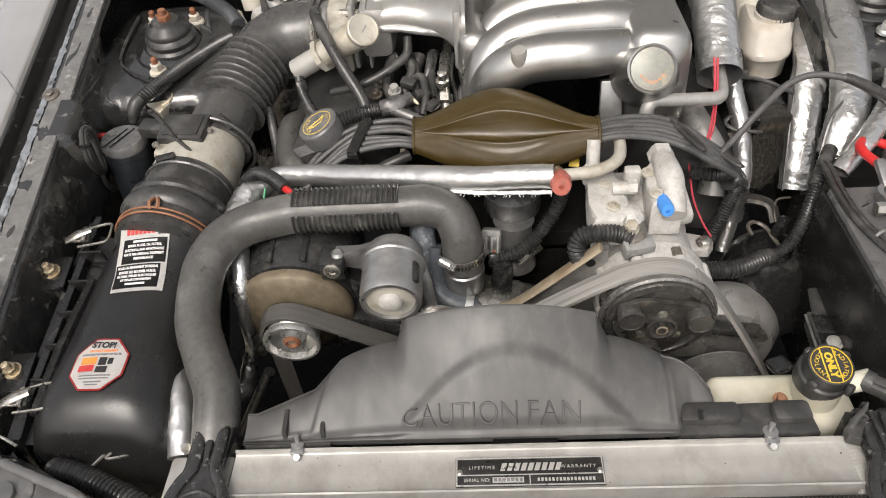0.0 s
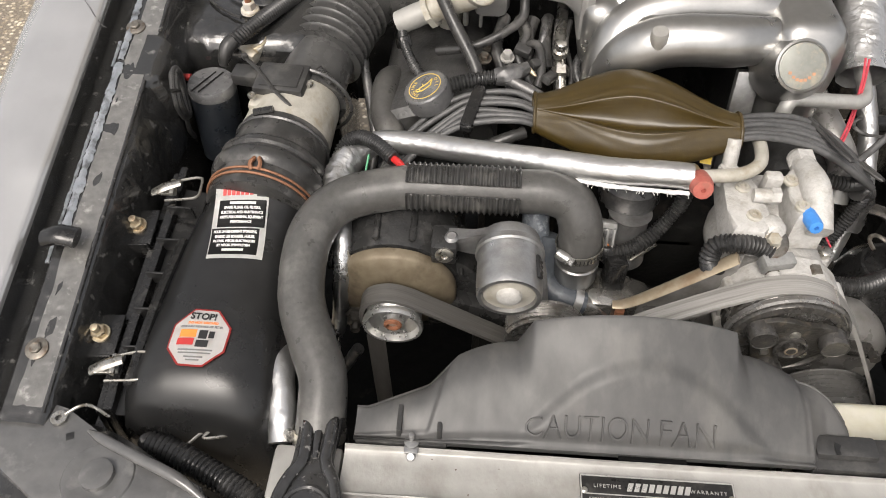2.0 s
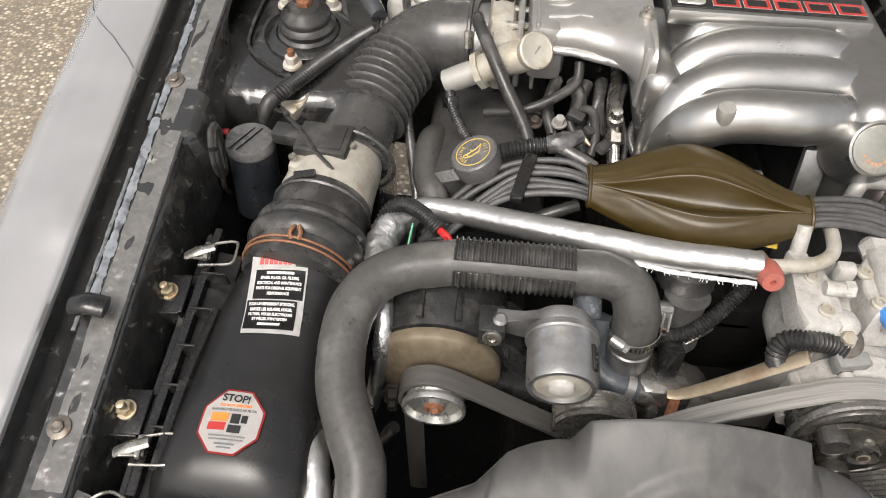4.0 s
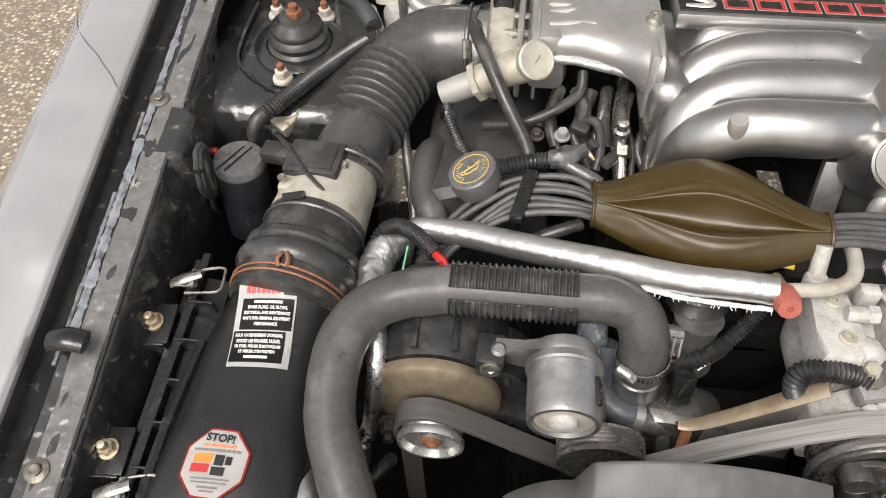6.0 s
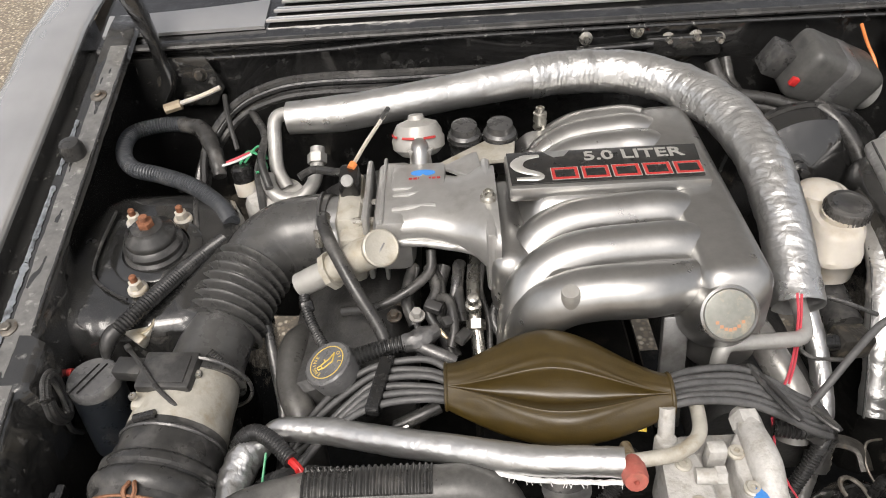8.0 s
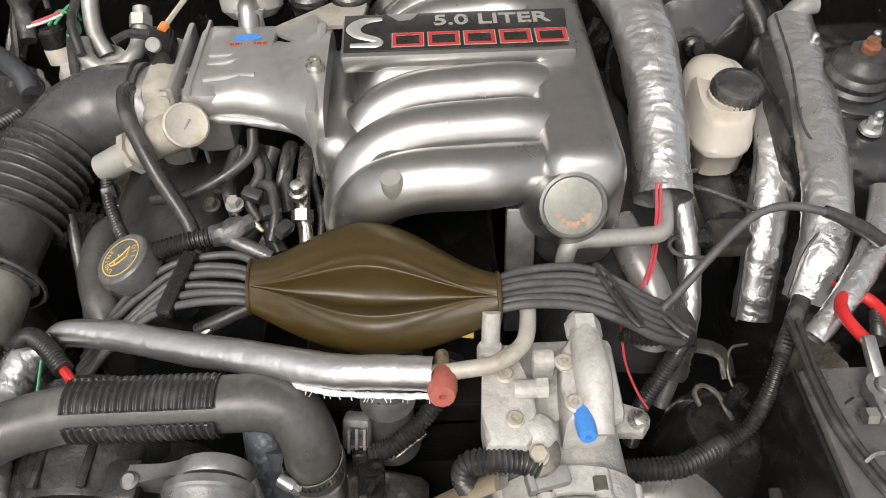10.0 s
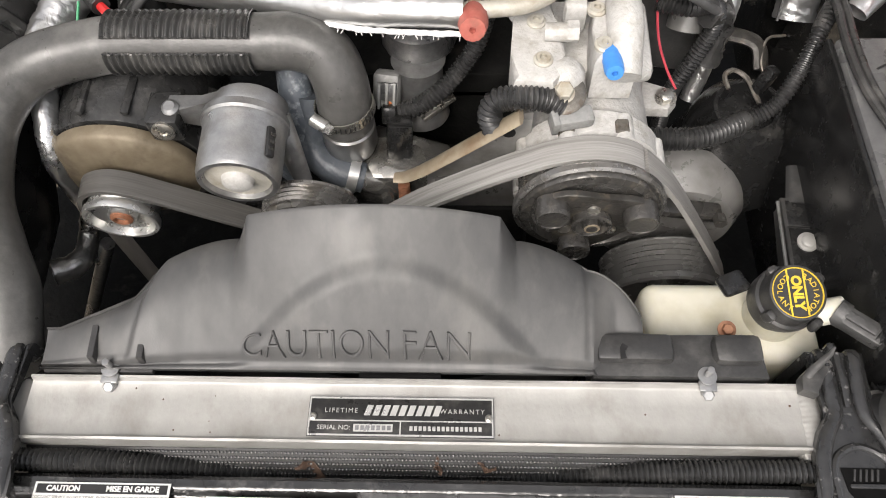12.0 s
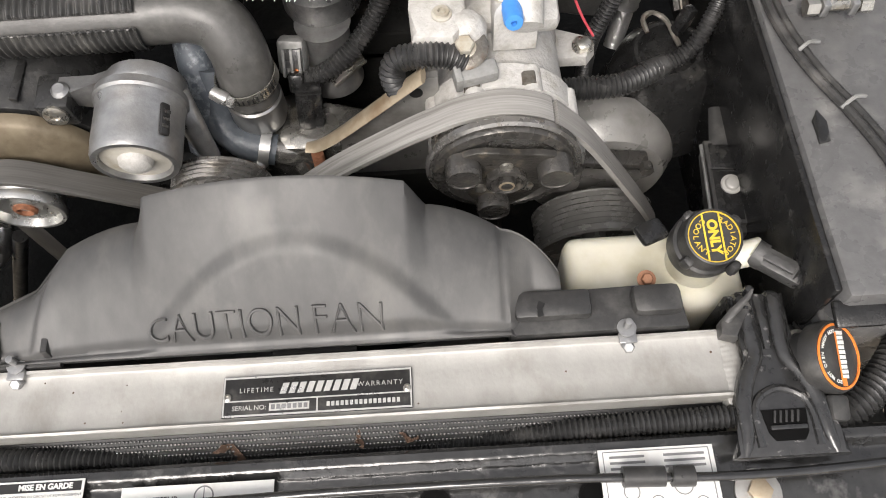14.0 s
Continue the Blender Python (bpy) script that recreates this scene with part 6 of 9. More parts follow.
part("foil_wrap", tube([(-0.300, 0.808, 0.780), (-0.280, 0.813, 0.790), (-0.219, 0.800, 0.798), (-0.142, 0.770, 0.814), (-0.067, 0.743, 0.830), (-0.004, 0.720, 0.842), (0.036, 0.714, 0.847), (0.080, 0.708, 0.850)], [0.010, 0.0135, 0.0155, 0.0158, 0.0150, 0.0155, 0.0150, 0.0148], 30, 0.002, wob=0.03, wscale=22, ridge=0.05, crinkle=0.045, cscale=170, caps=False), M_FOIL, f1)
fz = bmesh.new()
rng = random.Random(3)
fr0 = [(-0.060, 0.730, 0.822), (-0.02, 0.7085, 0.831), (0.03, 0.6985, 0.836), (0.077, 0.694, 0.838)]
tube(fr0, 0.0030, 8, 0.003, fz, wob=0.5, wscale=200, flat=0.7)
for i in range(18):
    k = rng.random() * 2.99
    a, b = Vector(fr0[int(k)]), Vector(fr0[int(k) + 1])
    p = a.lerp(b, k % 1)
    tube([p, p + Vector((rng.uniform(-0.004, 0.004), -0.006, -0.002))], 0.0004, 4, 0.003, fz)
part("frayed_edge", fz, M_FRINGE, f1, "frayed white cloth edge")
part("bare_pipe", tube([(0.070, 0.708, 0.850), (0.105, 0.711, 0.850), (0.135, 0.717, 0.850), (0.158, 0.735, 0.850), (0.166, 0.765, 0.848), (0.167, 0.80, 0.845)], 0.0075, 14, 0.005), M_CREAM, f1, "dull bare metal pipe")
f2 = thing("crumpled_foil_sleeve", (-0.31, 0.66, 0.72), "crumpled foil sleeve hanging behind the radiator hose", "heat sleeve")
part("sleeve", tube([(-0.288, 0.805, 0.788), (-0.315, 0.790, 0.780), (-0.328, 0.755, 0.772), (-0.318, 0.705, 0.772), (-0.308, 0.660, 0.762), (-0.308, 0.638, 0.735), (-0.313, 0.640, 0.690), (-0.321, 0.648, 0.632), (-0.331, 0.636, 0.603), (-0.330, 0.612, 0.598), (-0.336, 0.592, 0.604), (-0.352, 0.580, 0.610)], [0.012, 0.020, 0.019, 0.014, 0.0110, 0.0100, 0.0100, 0.0105, 0.0110, 0.0115, 0.0125, 0.0135], 24, 0.0025, wob=0.05, wscale=55, ridge=0.14, crinkle=0.10, caps=False), M_CRUMPLED, f2)
f3 = thing("foil_lower_pipe", (-0.33, 0.46, 0.66), "foil-covered pipe beside the radiator hose foot", "pipe")
part("sleeve", tube([(-0.341, 0.438, 0.698), (-0.347, 0.475, 0.714), (-0.356, 0.515, 0.722), (-0.362, 0.55, 0.705)], 0.015, 22, 0.003, wob=0.04, wscale=40, ridge=0.15), M_FOIL, f3)
rd = thing("service_port", (0.086, 0.69, 0.83), "faded red valve cap on a service port", "valve cap")
part("cap", lathe([(0.0105, -0.004), (0.0128, 0.0), (0.0128, 0.018), (0.0108, 0.026), (0.003, 0.0265), (0.002, 0.022), (0, 0.022)], (0.087, 0.708, 0.846), (-0.02, -0.93, 0.28), 12), M_REDCAP, rd)
part("stem", lathe([(0.006, -0.03), (0.008, -0.004), (0.008, 0.0)], (0.087, 0.708, 0.846), (-0.02, -0.93, 0.28), 10), M_BRASS, rd)
part("warning_tag", box((0.112, 0.772, 0.822), (0.013, 0.012, 0.001), 0.0002, (40, 0, -10)), M_YELLOW, rd, "small yellow tag")


# ---------- engine front: alternator, tensioner, belt, pumps ----------
al = thing("alternator", (-0.247, 0.68, 0.62), "dark cast alternator with tan cooling fan and steel pulley", "alternator")
part("case", lathe([(0.058, -0.130), (0.078, -0.120), (0.082, -0.075), (0.082, -0.055), (0.079, -0.050), (0.080, -0.020), (0.076, -0.006), (0.045, 0.0)], (-0.247, 0.652, 0.700), (0, -1, -0.10), 44), M_ALTBLACK, al)
for k in range(12):
    a = radians(15 + 30 * k)
    rb = box((-0.247 + 0.081 * math.cos(a), 0.690, 0.702 + 0.081 * math.sin(a)), (0.006, 0.072, 0.008), 0.0025, (0, -math.degrees(a), 0))
    part("case_rib", rb, M_ALTBLACK, al)
fan = bmesh.new()
lathe([(0.026, 0.005), (0.042, 0.006), (0.058, 0.001), (0.0705, -0.004), (0.0735, -0.008), (0.0735, -0.018), (0.0715, -0.018), (0.060, -0.006), (0.026, 0.0)], (-0.247, 0.636, 0.700), (0, -1, -0.10), 64, fan)
fan_ob = part("fan", fan, M_FAN, al, "tan stamped cooling fan")
for k in range(16):
    a = 2 * math.pi * k / 16
    blade = box((-0.247 + 0.055 * math.cos(a), 0.656, 0.700 + 0.055 * math.sin(a)), (0.012, 0.012, 0.0015), 0.0005, (14, -math.degrees(a), 0), None, 1)
    part("blade", blade, M_FAN, fan_ob)
part("pulley", lathe([(0.024, 0.0), (0.035, 0.0), (0.035, 0.003)] + [(0.0325 - 0.0018 * (k % 2), 0.004 + 0.0017 * k) for k in range(13)] + [(0.035, 0.027), (0.0355, 0.031), (0.0345, 0.0345), (0.0312, 0.0345), (0.0290, 0.0265), (0.0165, 0.0200), (0.0140, 0.0225), (0.013, 0.030)], (-0.244, 0.622, 0.706), (0, -1, -0.10), 48), M_ZINC, al, "bright ribbed pulley")
part("pulley_nut", lathe([(0.011, 0.022), (0.0105, 0.029), (0.0075, 0.031), (0.006, 0.030), (0.0055, 0.027), (0, 0.027)], (-0.244, 0.619, 0.706), (0, -1, -0.10), 20), M_RUST, al, "rust-red pulley nut")
part("mount_ear", box((-0.189, 0.658, 0.773), (0.030, 0.036, 0.030), 0.004, (4, 0, 0)), M_ALTBLACK, al)
part("ear_bolt", lathe([(0.0105, 0), (0.0105, 0.003), (0.008, 0.004), (0.004, 0.004), (0.003, 0.0025), (0, 0.0025)], (-0.188, 0.640, 0.776), (0, -1, 0.1), 20), M_STEEL, al)
part("lower_ear", box((-0.165, 0.655, 0.66), (0.12, 0.03, 0.05), 0.008, (0, 18, 0)), M_ALTBLACK, al)
part("lower_bolt", lathe([(0.013, 0), (0.013, 0.004), (0.010, 0.005), (0.010, 0.016), (0.006, 0.018), (0.006, 0.026), (0, 0.026)], (-0.296, 0.634, 0.666), (0.1, -1, -0.1), 6), M_GREASY, al)
part("lower_case", lathe([(0.080, -0.06), (0.078, -0.004), (0.070, 0.004), (0.04, 0.006)], (-0.215, 0.668, 0.668), (0, -1, -0.10), 36), M_ALTBLACK, al, "dark lower bracket casting")

te = thing("belt_tensioner", (-0.115, 0.62, 0.73), "bright cast aluminium spring belt tensioner", "tensioner")
TA = Vector((0.0, -1, -0.10)).normalized()
tc = Vector((-0.1145, 0.652, 0.778))
part("spring_housing", lathe([(0.030, 0.002), (0.0385, 0.003), (0.0392, 0.010), (0.0372, 0.012), (0.0372, 0.015), (0.0362, 0.017), (0.0366, 0.050), (0.0360, 0.062), (0.0345, 0.066), (0.0300, 0.066), (0.0285, 0.060), (0.012, 0.060)], tc, TA, 48), M_ALU, te)
part("end_cap", lathe([(0.0285, 0.0), (0.0285, 0.0615), (0.014, 0.0625), (0.012, 0.064), (0.006, 0.0645), (0, 0.064)], tc, TA, 40), M_CREAM, te, "stained cap disc")
part("hub", lathe([(0.0145, 0.062), (0.013, 0.0675), (0.009, 0.070), (0, 0.0705)], tc, TA, 20), M_CASTWHITE, te)
# Black block paints the shade inside the spring slot.
part("slot", box((-0.0842, 0.612, 0.7958), (0.005, 0.030, 0.0085), 0.0038, (6, -35, 0)), M_INK, te, "spring slot with its inner shade painted black")
for k in range(3):
    part("spring_coil", tube([(-0.0845, 0.604 + 0.007 * k, 0.7985), (-0.0815, 0.605 + 0.007 * k, 0.7945)], 0.0022, 8, 0.002), M_CLUTCH, te)
plate = [(-0.1145 + 0.0345 * math.cos(radians(d)), 0.0325 * math.sin(radians(d))) for d in range(-40, 141, 15)] + [(-0.155, 0.016), (-0.184, 0.016), (-0.194, 0.010), (-0.195, 0.002), (-0.186, -0.004), (-0.160, -0.008)]
part("arm_plate", prism(plate, 0, 0.016, pose(0, 0.669, 0.773, 90, 0, 0), 0.005), M_ALU, te)
part("arm_boss", lathe([(0.008, 0), (0.008, 0.008), (0.005, 0.011), (0, 0.011)], (-0.181, 0.656, 0.782), (0, -0.2, 1), 14), M_ALU, te)

part("side_arm", tube([(-0.088, 0.655, 0.775), (-0.080, 0.640, 0.748), (-0.072, 0.628, 0.712)], [0.012, 0.011, 0.008], 12, 0.006, flat=0.6), M_ALU, te)
ip = thing("idler_pulley", (-0.072, 0.60, 0.64), "bright grooved water pump pulley behind the shroud", "pulley")
part("rim", lathe([(0.030, 0), (0.046, 0.0)] + [(0.046 - 0.002 * (k % 2), 0.003 + 0.0022 * k) for k in range(9)] + [(0.047, 0.024), (0.044, 0.027), (0.03, 0.022), (0, 0.022)], (-0.068, 0.618, 0.692), (0, -1, -0.10), 44), M_STEELRIM, ip)

# ribbed belt as one band in the pulley plane
bp = [(-0.262, 0.671), (-0.279, 0.689), (-0.2835, 0.710), (-0.275, 0.732), (-0.252, 0.7425), (-0.229, 0.738), (-0.20, 0.722), (-0.15, 0.692), (-0.11, 0.668), (-0.085, 0.650), (-0.05, 0.646), (-0.01, 0.672),
      (0.04, 0.715), (0.10, 0.757), (0.130, 0.7755), (0.157, 0.7895), (0.190, 0.7960), (0.221, 0.789), (0.243, 0.771), (0.272, 0.734), (0.32, 0.652), (0.352, 0.592), (0.364, 0.555), (0.34, 0.505)]


belt = thing("serpentine_belt", (0.05, 0.61, 0.65), "worn grey serpentine belt over the pulleys", "belt")
L = spline([(x, 0, z) for x, z in bp], 0.006)


def belt_run(name, lo, hi, material, label):
    secs = []
    for i, (p, u, s) in enumerate(L):
        if not lo <= p.x <= hi and not (lo < -0.2 and p.x < lo) and not (hi > 0.3 and p.x > hi):
            continue
        d = (L[min(i + 1, len(L) - 1)][0] - L[max(0, i - 1)][0]).normalized()
        n = Vector((-d.z, 0, d.x))
        ring = [Vector((p.x, 0.5965 + 0.0023 * k, p.z + 0.00032 * (k - 5))) + n * (0.0006 * (k % 2)) for k in range(11)]
        ring += [Vector((p.x, 0.5965 + 0.0023 * k, p.z + 0.00032 * (k - 5))) - n * 0.0045 for k in range(10, -1, -1)]
        secs.append(ring)
    part(name, loft(secs), material, belt, label, 60)


# The tone of each run paints how light strikes the one belt.
belt_run("alternator_run", -0.4, -0.03, M_BELTSHADE, "ribbed run over the alternator pulley, painted darker for shade")
belt_run("compressor_run", -0.03, 0.235, M_BELT, "worn run over the compressor pulley, painted paler as lit")
belt_run("pump_run", 0.235, 0.5, M_BELT, "worn run down to the steering pump, painted paler as lit")

ac = thing("ac_compressor", (0.195, 0.69, 0.62), "chalky white cast air conditioning compressor", "compressor")
part("housing", lathe([(0.060, 0.0), (0.066, 0.004), (0.067, 0.026), (0.0625, 0.030), (0.0605, 0.036), (0.059, 0.10), (0.061, 0.104), (0.061, 0.135), (0.055, 0.150), (0.03, 0.153)], (0.193, 0.622, 0.728), (0, 1, 0), 48), M_CASTWHITE, ac)
for k in range(8):
    a = radians(22 + 45 * k)
    sc = lathe([(0.009, 0.0), (0.009, 0.026), (0.005, 0.028)], (0.193 + 0.062 * math.cos(a), 0.620, 0.728 + 0.062 * math.sin(a)), (0, 1, 0), 12)
    part("flange_lobe", sc, M_CASTWHITE, ac)
for a in (70, 112):
    part("rusty_bolt", lathe([(0.0085, 0), (0.0085, 0.012), (0, 0.012)], (0.193 + 0.064 * math.cos(radians(a)), 0.638, 0.728 + 0.064 * math.sin(radians(a))), (0, -1, 0), 6), M_GRIMEBOLT, ac)
part("spine", box((0.198, 0.730, 0.793), (0.100, 0.085, 0.020), 0.008, (4, 0, 0)), M_CASTWHITE, ac)
part("port_block", prism([(-0.023, -0.050), (0.010, -0.052), (0.023, -0.036), (0.022, -0.010), (0.016, 0.015), (0.012, 0.050), (-0.018, 0.052), (-0.022, 0.02), (-0.025, -0.02)], 0.79, 0.828, pose(0.144, 0.702, 0), 0.005), M_CASTWHITE, ac)
part("port_block", prism([(-0.024, -0.034), (0.012, -0.034), (0.018, -0.010), (0.020, 0.046), (-0.010, 0.05), (-0.020, 0.036), (-0.024, 0.0)], 0.79, 0.838, pose(0.212, 0.700, 0), 0.006), M_CASTWHITE, ac)
for x, y, z in ((0.193, 0.722, 0.837), (0.196, 0.681, 0.837), (0.146, 0.674, 0.827), (0.142, 0.718, 0.827)):
    b = part("socket_bolt", lathe([(0.0085, 0), (0.0085, 0.003), (0.0065, 0.004), (0.0060, 0.006), (0.0032, 0.006), (0.0028, 0.003), (0, 0.003)], (x, y, z), (0, -0.05, 1), 18), M_CREAM, ac, "socket-head bolt")
part("cross_fitting", tube([(0.148, 0.700, 0.835), (0.172, 0.698, 0.836)], 0.008, 14, 0.004), M_CASTWHITE, ac)
part("fitting_hex", lathe([(0.0095, 0), (0.0095, 0.010), (0.006, 0.011)], (0.166, 0.699, 0.836), (1, 0, 0), 6), M_CASTWHITE, ac)
part("left_pipe", tube([(0.132, 0.745, 0.80), (0.132, 0.752, 0.835), (0.133, 0.765, 0.86)], 0.0085, 14, 0.005), M_CASTWHITE, ac)
part("left_collar", lathe([(0.012, 0), (0.012, 0.02), (0.010, 0.023)], (0.131, 0.742, 0.812), (0, 0.15, 1), 18), M_CASTWHITE, ac)
part("right_pipe", tube([(0.214, 0.660, 0.822), (0.215, 0.705, 0.842), (0.216, 0.748, 0.835), (0.217, 0.775, 0.828)], [0.014, 0.016, 0.0145, 0.013], 18, 0.005), M_CASTWHITE, ac)
part("right_hex", lathe([(0.0165, 0), (0.0165, 0.016), (0.012, 0.018)], (0.2165, 0.752, 0.833), (0, 1, 0.02), 6), M_CASTWHITE, ac)
part("blue_cap", lathe([(0.0088, -0.010), (0.0090, 0.0), (0.0084, 0.004), (0.0082, 0.019), (0.0070, 0.023), (0.0025, 0.0235), (0.002, 0.019), (0, 0.019)], (0.202, 0.672, 0.834), (0.0, -0.95, 0.22), 16), M_BLUECAP, ac, "bright blue valve cap")
part("washer_plate", lathe([(0.0185, 0), (0.0195, 0.003), (0.0170, 0.0045), (0.010, 0.0045)], (0.163, 0.651, 0.812), (0, -0.35, 1), 28), M_GRIMEBOLT, ac, "rust-stained washer")
bolt((0.163, 0.648, 0.816), (0, -0.35, 1), 0.0078, 0.011, M_CREAM, ac, "hex_bolt", 1.2)
part("dome_boss", lathe([(0.018, 0), (0.017, 0.012), (0.010, 0.020), (0, 0.022)], (0.165, 0.668, 0.808), (0, 0.1, 1), 20), M_CASTWHITE, ac)
part("mount_ear", prism([(-0.035, -0.02), (0.014, -0.014), (0.020, 0.0), (0.014, 0.014), (-0.035, 0.026)], 0, 0.012, pose(0.278, 0.742, 0.690, 0, -8, -15), 0.003), M_CASTWHITE, ac)
bolt((0.285, 0.740, 0.703), (0, -0.15, 1), 0.008, 0.008, M_STEEL, ac, "ear_bolt", 1.4)
part("spigot", box((0.176, 0.728, 0.827), (0.020, 0.016, 0.030), 0.004), M_CASTWHITE, ac)

cp = thing("compressor_clutch", (0.192, 0.600, 0.731), "dark steel clutch pulley with a three-lobed hub plate", "pulley")
CA = (0, -1, 0.05)
c = (0.192, 0.629, 0.728)
part("pulley", lathe([(0.05, -0.006), (0.061, -0.006), (0.063, -0.003)] + [(0.0620 - 0.0022 * (k % 2), 0.0 + 0.0031 * k) for k in range(12)] + [(0.068, 0.036), (0.068, 0.041), (0.0655, 0.043), (0.064, 0.0415), (0.0635, 0.0415)], c, CA, 64), M_STEELRIM, cp, "machined grooved rim")
part("armature", lathe([(0.0625, 0.036), (0.0630, 0.044), (0.0615, 0.0465), (0.054, 0.048), (0.0525, 0.0455), (0.050, 0.036), (0.02, 0.036)], c, CA, 64), M_CLUTCH, cp, "rough black armature ring")
pr3 = []
for k in range(36):
    a = 2 * math.pi * k / 36
    r = 0.047 + 0.008 * math.cos(3 * (a - radians(20)))
    pr3.append((r * math.cos(a), r * math.sin(a)))
part("hub_plate", prism(pr3, 0.030, 0.036, pose(0.193, 0.612, 0.732, 90, 0, 0), 0.0015), M_GREASY, cp)
for a in (20, 148, 256):
    x, z = 0.193 + 0.0435 * math.cos(radians(a)), 0.731 + 0.0435 * math.sin(radians(a))
    part("damper", lathe([(0.0152, -0.004), (0.0152, 0.012), (0.0142, 0.0145), (0.0132, 0.0145), (0.0128, 0.0135), (0, 0.0135)], (x, 0.577, z + 0.002), CA, 28), M_CLUTCH, cp, "round steel damper cup")
part("hub", lathe([(0.018, 0.0), (0.018, 0.008), (0.015, 0.009), (0.013, 0.004), (0.008, 0.004), (0.0075, 0.010), (0.005, 0.011), (0, 0.011)], (0.193, 0.577, 0.734), CA, 28), M_CLUTCH, cp)
part("hub_nut", lathe([(0.007, 0.003), (0.007, 0.010), (0.004, 0.010), (0.0035, 0.006), (0, 0.006)], (0.193, 0.576, 0.734), CA, 12), M_TAN, cp)
for a in (88, 208, 328):
    x, z = 0.192 + 0.024 * math.cos(radians(a)), 0.729 + 0.024 * math.sin(radians(a))
    part("rivet", lathe([(0.006, 0), (0.0055, 0.003), (0.003, 0.004), (0, 0.003)], (x, 0.5765, z), CA, 14), M_STEEL, cp)
cp.rotation_euler.x = radians(4.0)
cw = thing("clutch_lead", (0.16, 0.63, 0.79), "black corrugated clutch lead with a grey plug", "wire loom")
part("loom", tube([(0.106, 0.640, 0.780), (0.102, 0.643, 0.795), (0.108, 0.647, 0.808), (0.128, 0.645, 0.814), (0.149, 0.645, 0.812), (0.163, 0.641, 0.806)], 0.0102, 16, ribs=0.0040, amp=0.0012), M_LOOM, cw)
part("orange_seal", tube([(0.162, 0.640, 0.805), (0.170, 0.637, 0.803)], 0.005, 8, 0.003), M_ORANGE, cw)
part("plug", box((0.172, 0.634, 0.801), (0.034, 0.016, 0.014), 0.003, (10, 0, 12)), M_CONNGREY, cw, "grey plug")
part("clip", box((0.156, 0.630, 0.801), (0.006, 0.016, 0.018), 0.001, (10, 0, 12)), M_CONNGREY, cw)

ps = thing("steering_pump", (0.30, 0.63, 0.55), "grey steel power steering pump with black grooved pulley", "pump")
part("reservoir", lathe([(0.03, -0.034), (0.074, -0.028), (0.087, -0.012), (0.089, 0.004), (0.086, 0.020), (0.074, 0.030), (0.03, 0.034)], (0.304, 0.692, 0.574), (0, 1, 0.02), 48), M_PUMPGREY, ps, "smooth pale grey reservoir")
part("lug", box((0.378, 0.705, 0.630), (0.014, 0.014, 0.014), 0.003), M_PUMPGREY, ps)
part("pulley", lathe([(0.03, 0.0), (0.063, 0.0), (0.0655, 0.002)] + [(0.0650 - 0.0050 * (k % 2), 0.004 + 0.0030 * k) for k in range(13)] + [(0.0655, 0.040), (0.0655, 0.046), (0.0625, 0.048), (0.058, 0.036), (0.03, 0.028), (0.014, 0.028), (0.013, 0.036), (0, 0.036)], (0.298, 0.633, 0.555), (0, -1, -0.10), 64), M_PULLEY, ps, "black grooved pulley", 20)
part("hub", lathe([(0.012, 0.02), (0.012, 0.036), (0.008, 0.036), (0.007, 0.028), (0, 0.028)], (0.298, 0.613, 0.558), (0, -1, -0.10), 24), M_GREASY, ps)
part("casting", box((0.238, 0.66, 0.63), (0.09, 0.05, 0.08), 0.012), M_PUMPGREY, ps)
part("front_tab", box((0.305, 0.650, 0.634), (0.09, 0.02, 0.012), 0.004, (0, 10, 0)), M_CLUTCH, ps)
for x, z in ((0.272, 0.645), (0.345, 0.632)):
    part("tab_bolt", lathe([(0.007, 0), (0.007, 0.010), (0, 0.010)], (x, 0.642, z), (0, -1, 0.1), 6), M_CLUTCH, ps)

# engine core
en = thing("engine_block", (0.03, 0.95, 0.25), "grimy V-engine block painted near black for shade, with grey valve covers", "engine")
# The near-black colour carries the shade of the gaps between these parts.
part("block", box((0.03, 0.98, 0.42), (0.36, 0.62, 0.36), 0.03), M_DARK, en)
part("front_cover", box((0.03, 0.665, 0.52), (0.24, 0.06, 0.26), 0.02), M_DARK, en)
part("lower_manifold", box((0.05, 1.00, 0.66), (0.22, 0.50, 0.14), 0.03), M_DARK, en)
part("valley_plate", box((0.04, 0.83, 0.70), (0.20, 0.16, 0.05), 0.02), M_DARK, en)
part("valve_cover", loft([[Vector((-0.215 + (c * 0.075) - 0.35 * (s * hz), y, 0.735 + s * hz + 0.3 * c * 0.075)) for c, s in [((abs(math.cos(a)) ** 0.5) * (1 if math.cos(a) > 0 else -1), (abs(math.sin(a)) ** 0.5) * (1 if math.sin(a) > 0 else -1)) for a in [2 * math.pi * k / 28 for k in range(28)]]] for y, hz in ((0.885, 0.045), (0.895, 0.055), (1.33, 0.055), (1.34, 0.045))]), M_GREYIRON, en, "grey valve cover")
part("valve_cover", loft([[Vector((0.285 + (c * 0.075) + 0.35 * (s * hz), y, 0.70 + s * hz - 0.3 * c * 0.075)) for c, s in [((abs(math.cos(a)) ** 0.5) * (1 if math.cos(a) > 0 else -1), (abs(math.sin(a)) ** 0.5) * (1 if math.sin(a) > 0 else -1)) for a in [2 * math.pi * k / 28 for k in range(28)]]] for y, hz in ((0.835, 0.045), (0.845, 0.055), (1.30, 0.055), (1.31, 0.045))]), M_GREYIRON, en, "grey valve cover")

th = thing("thermostat_housing", (-0.02, 0.68, 0.64), "stained cast aluminium thermostat housing and water neck", "housing")
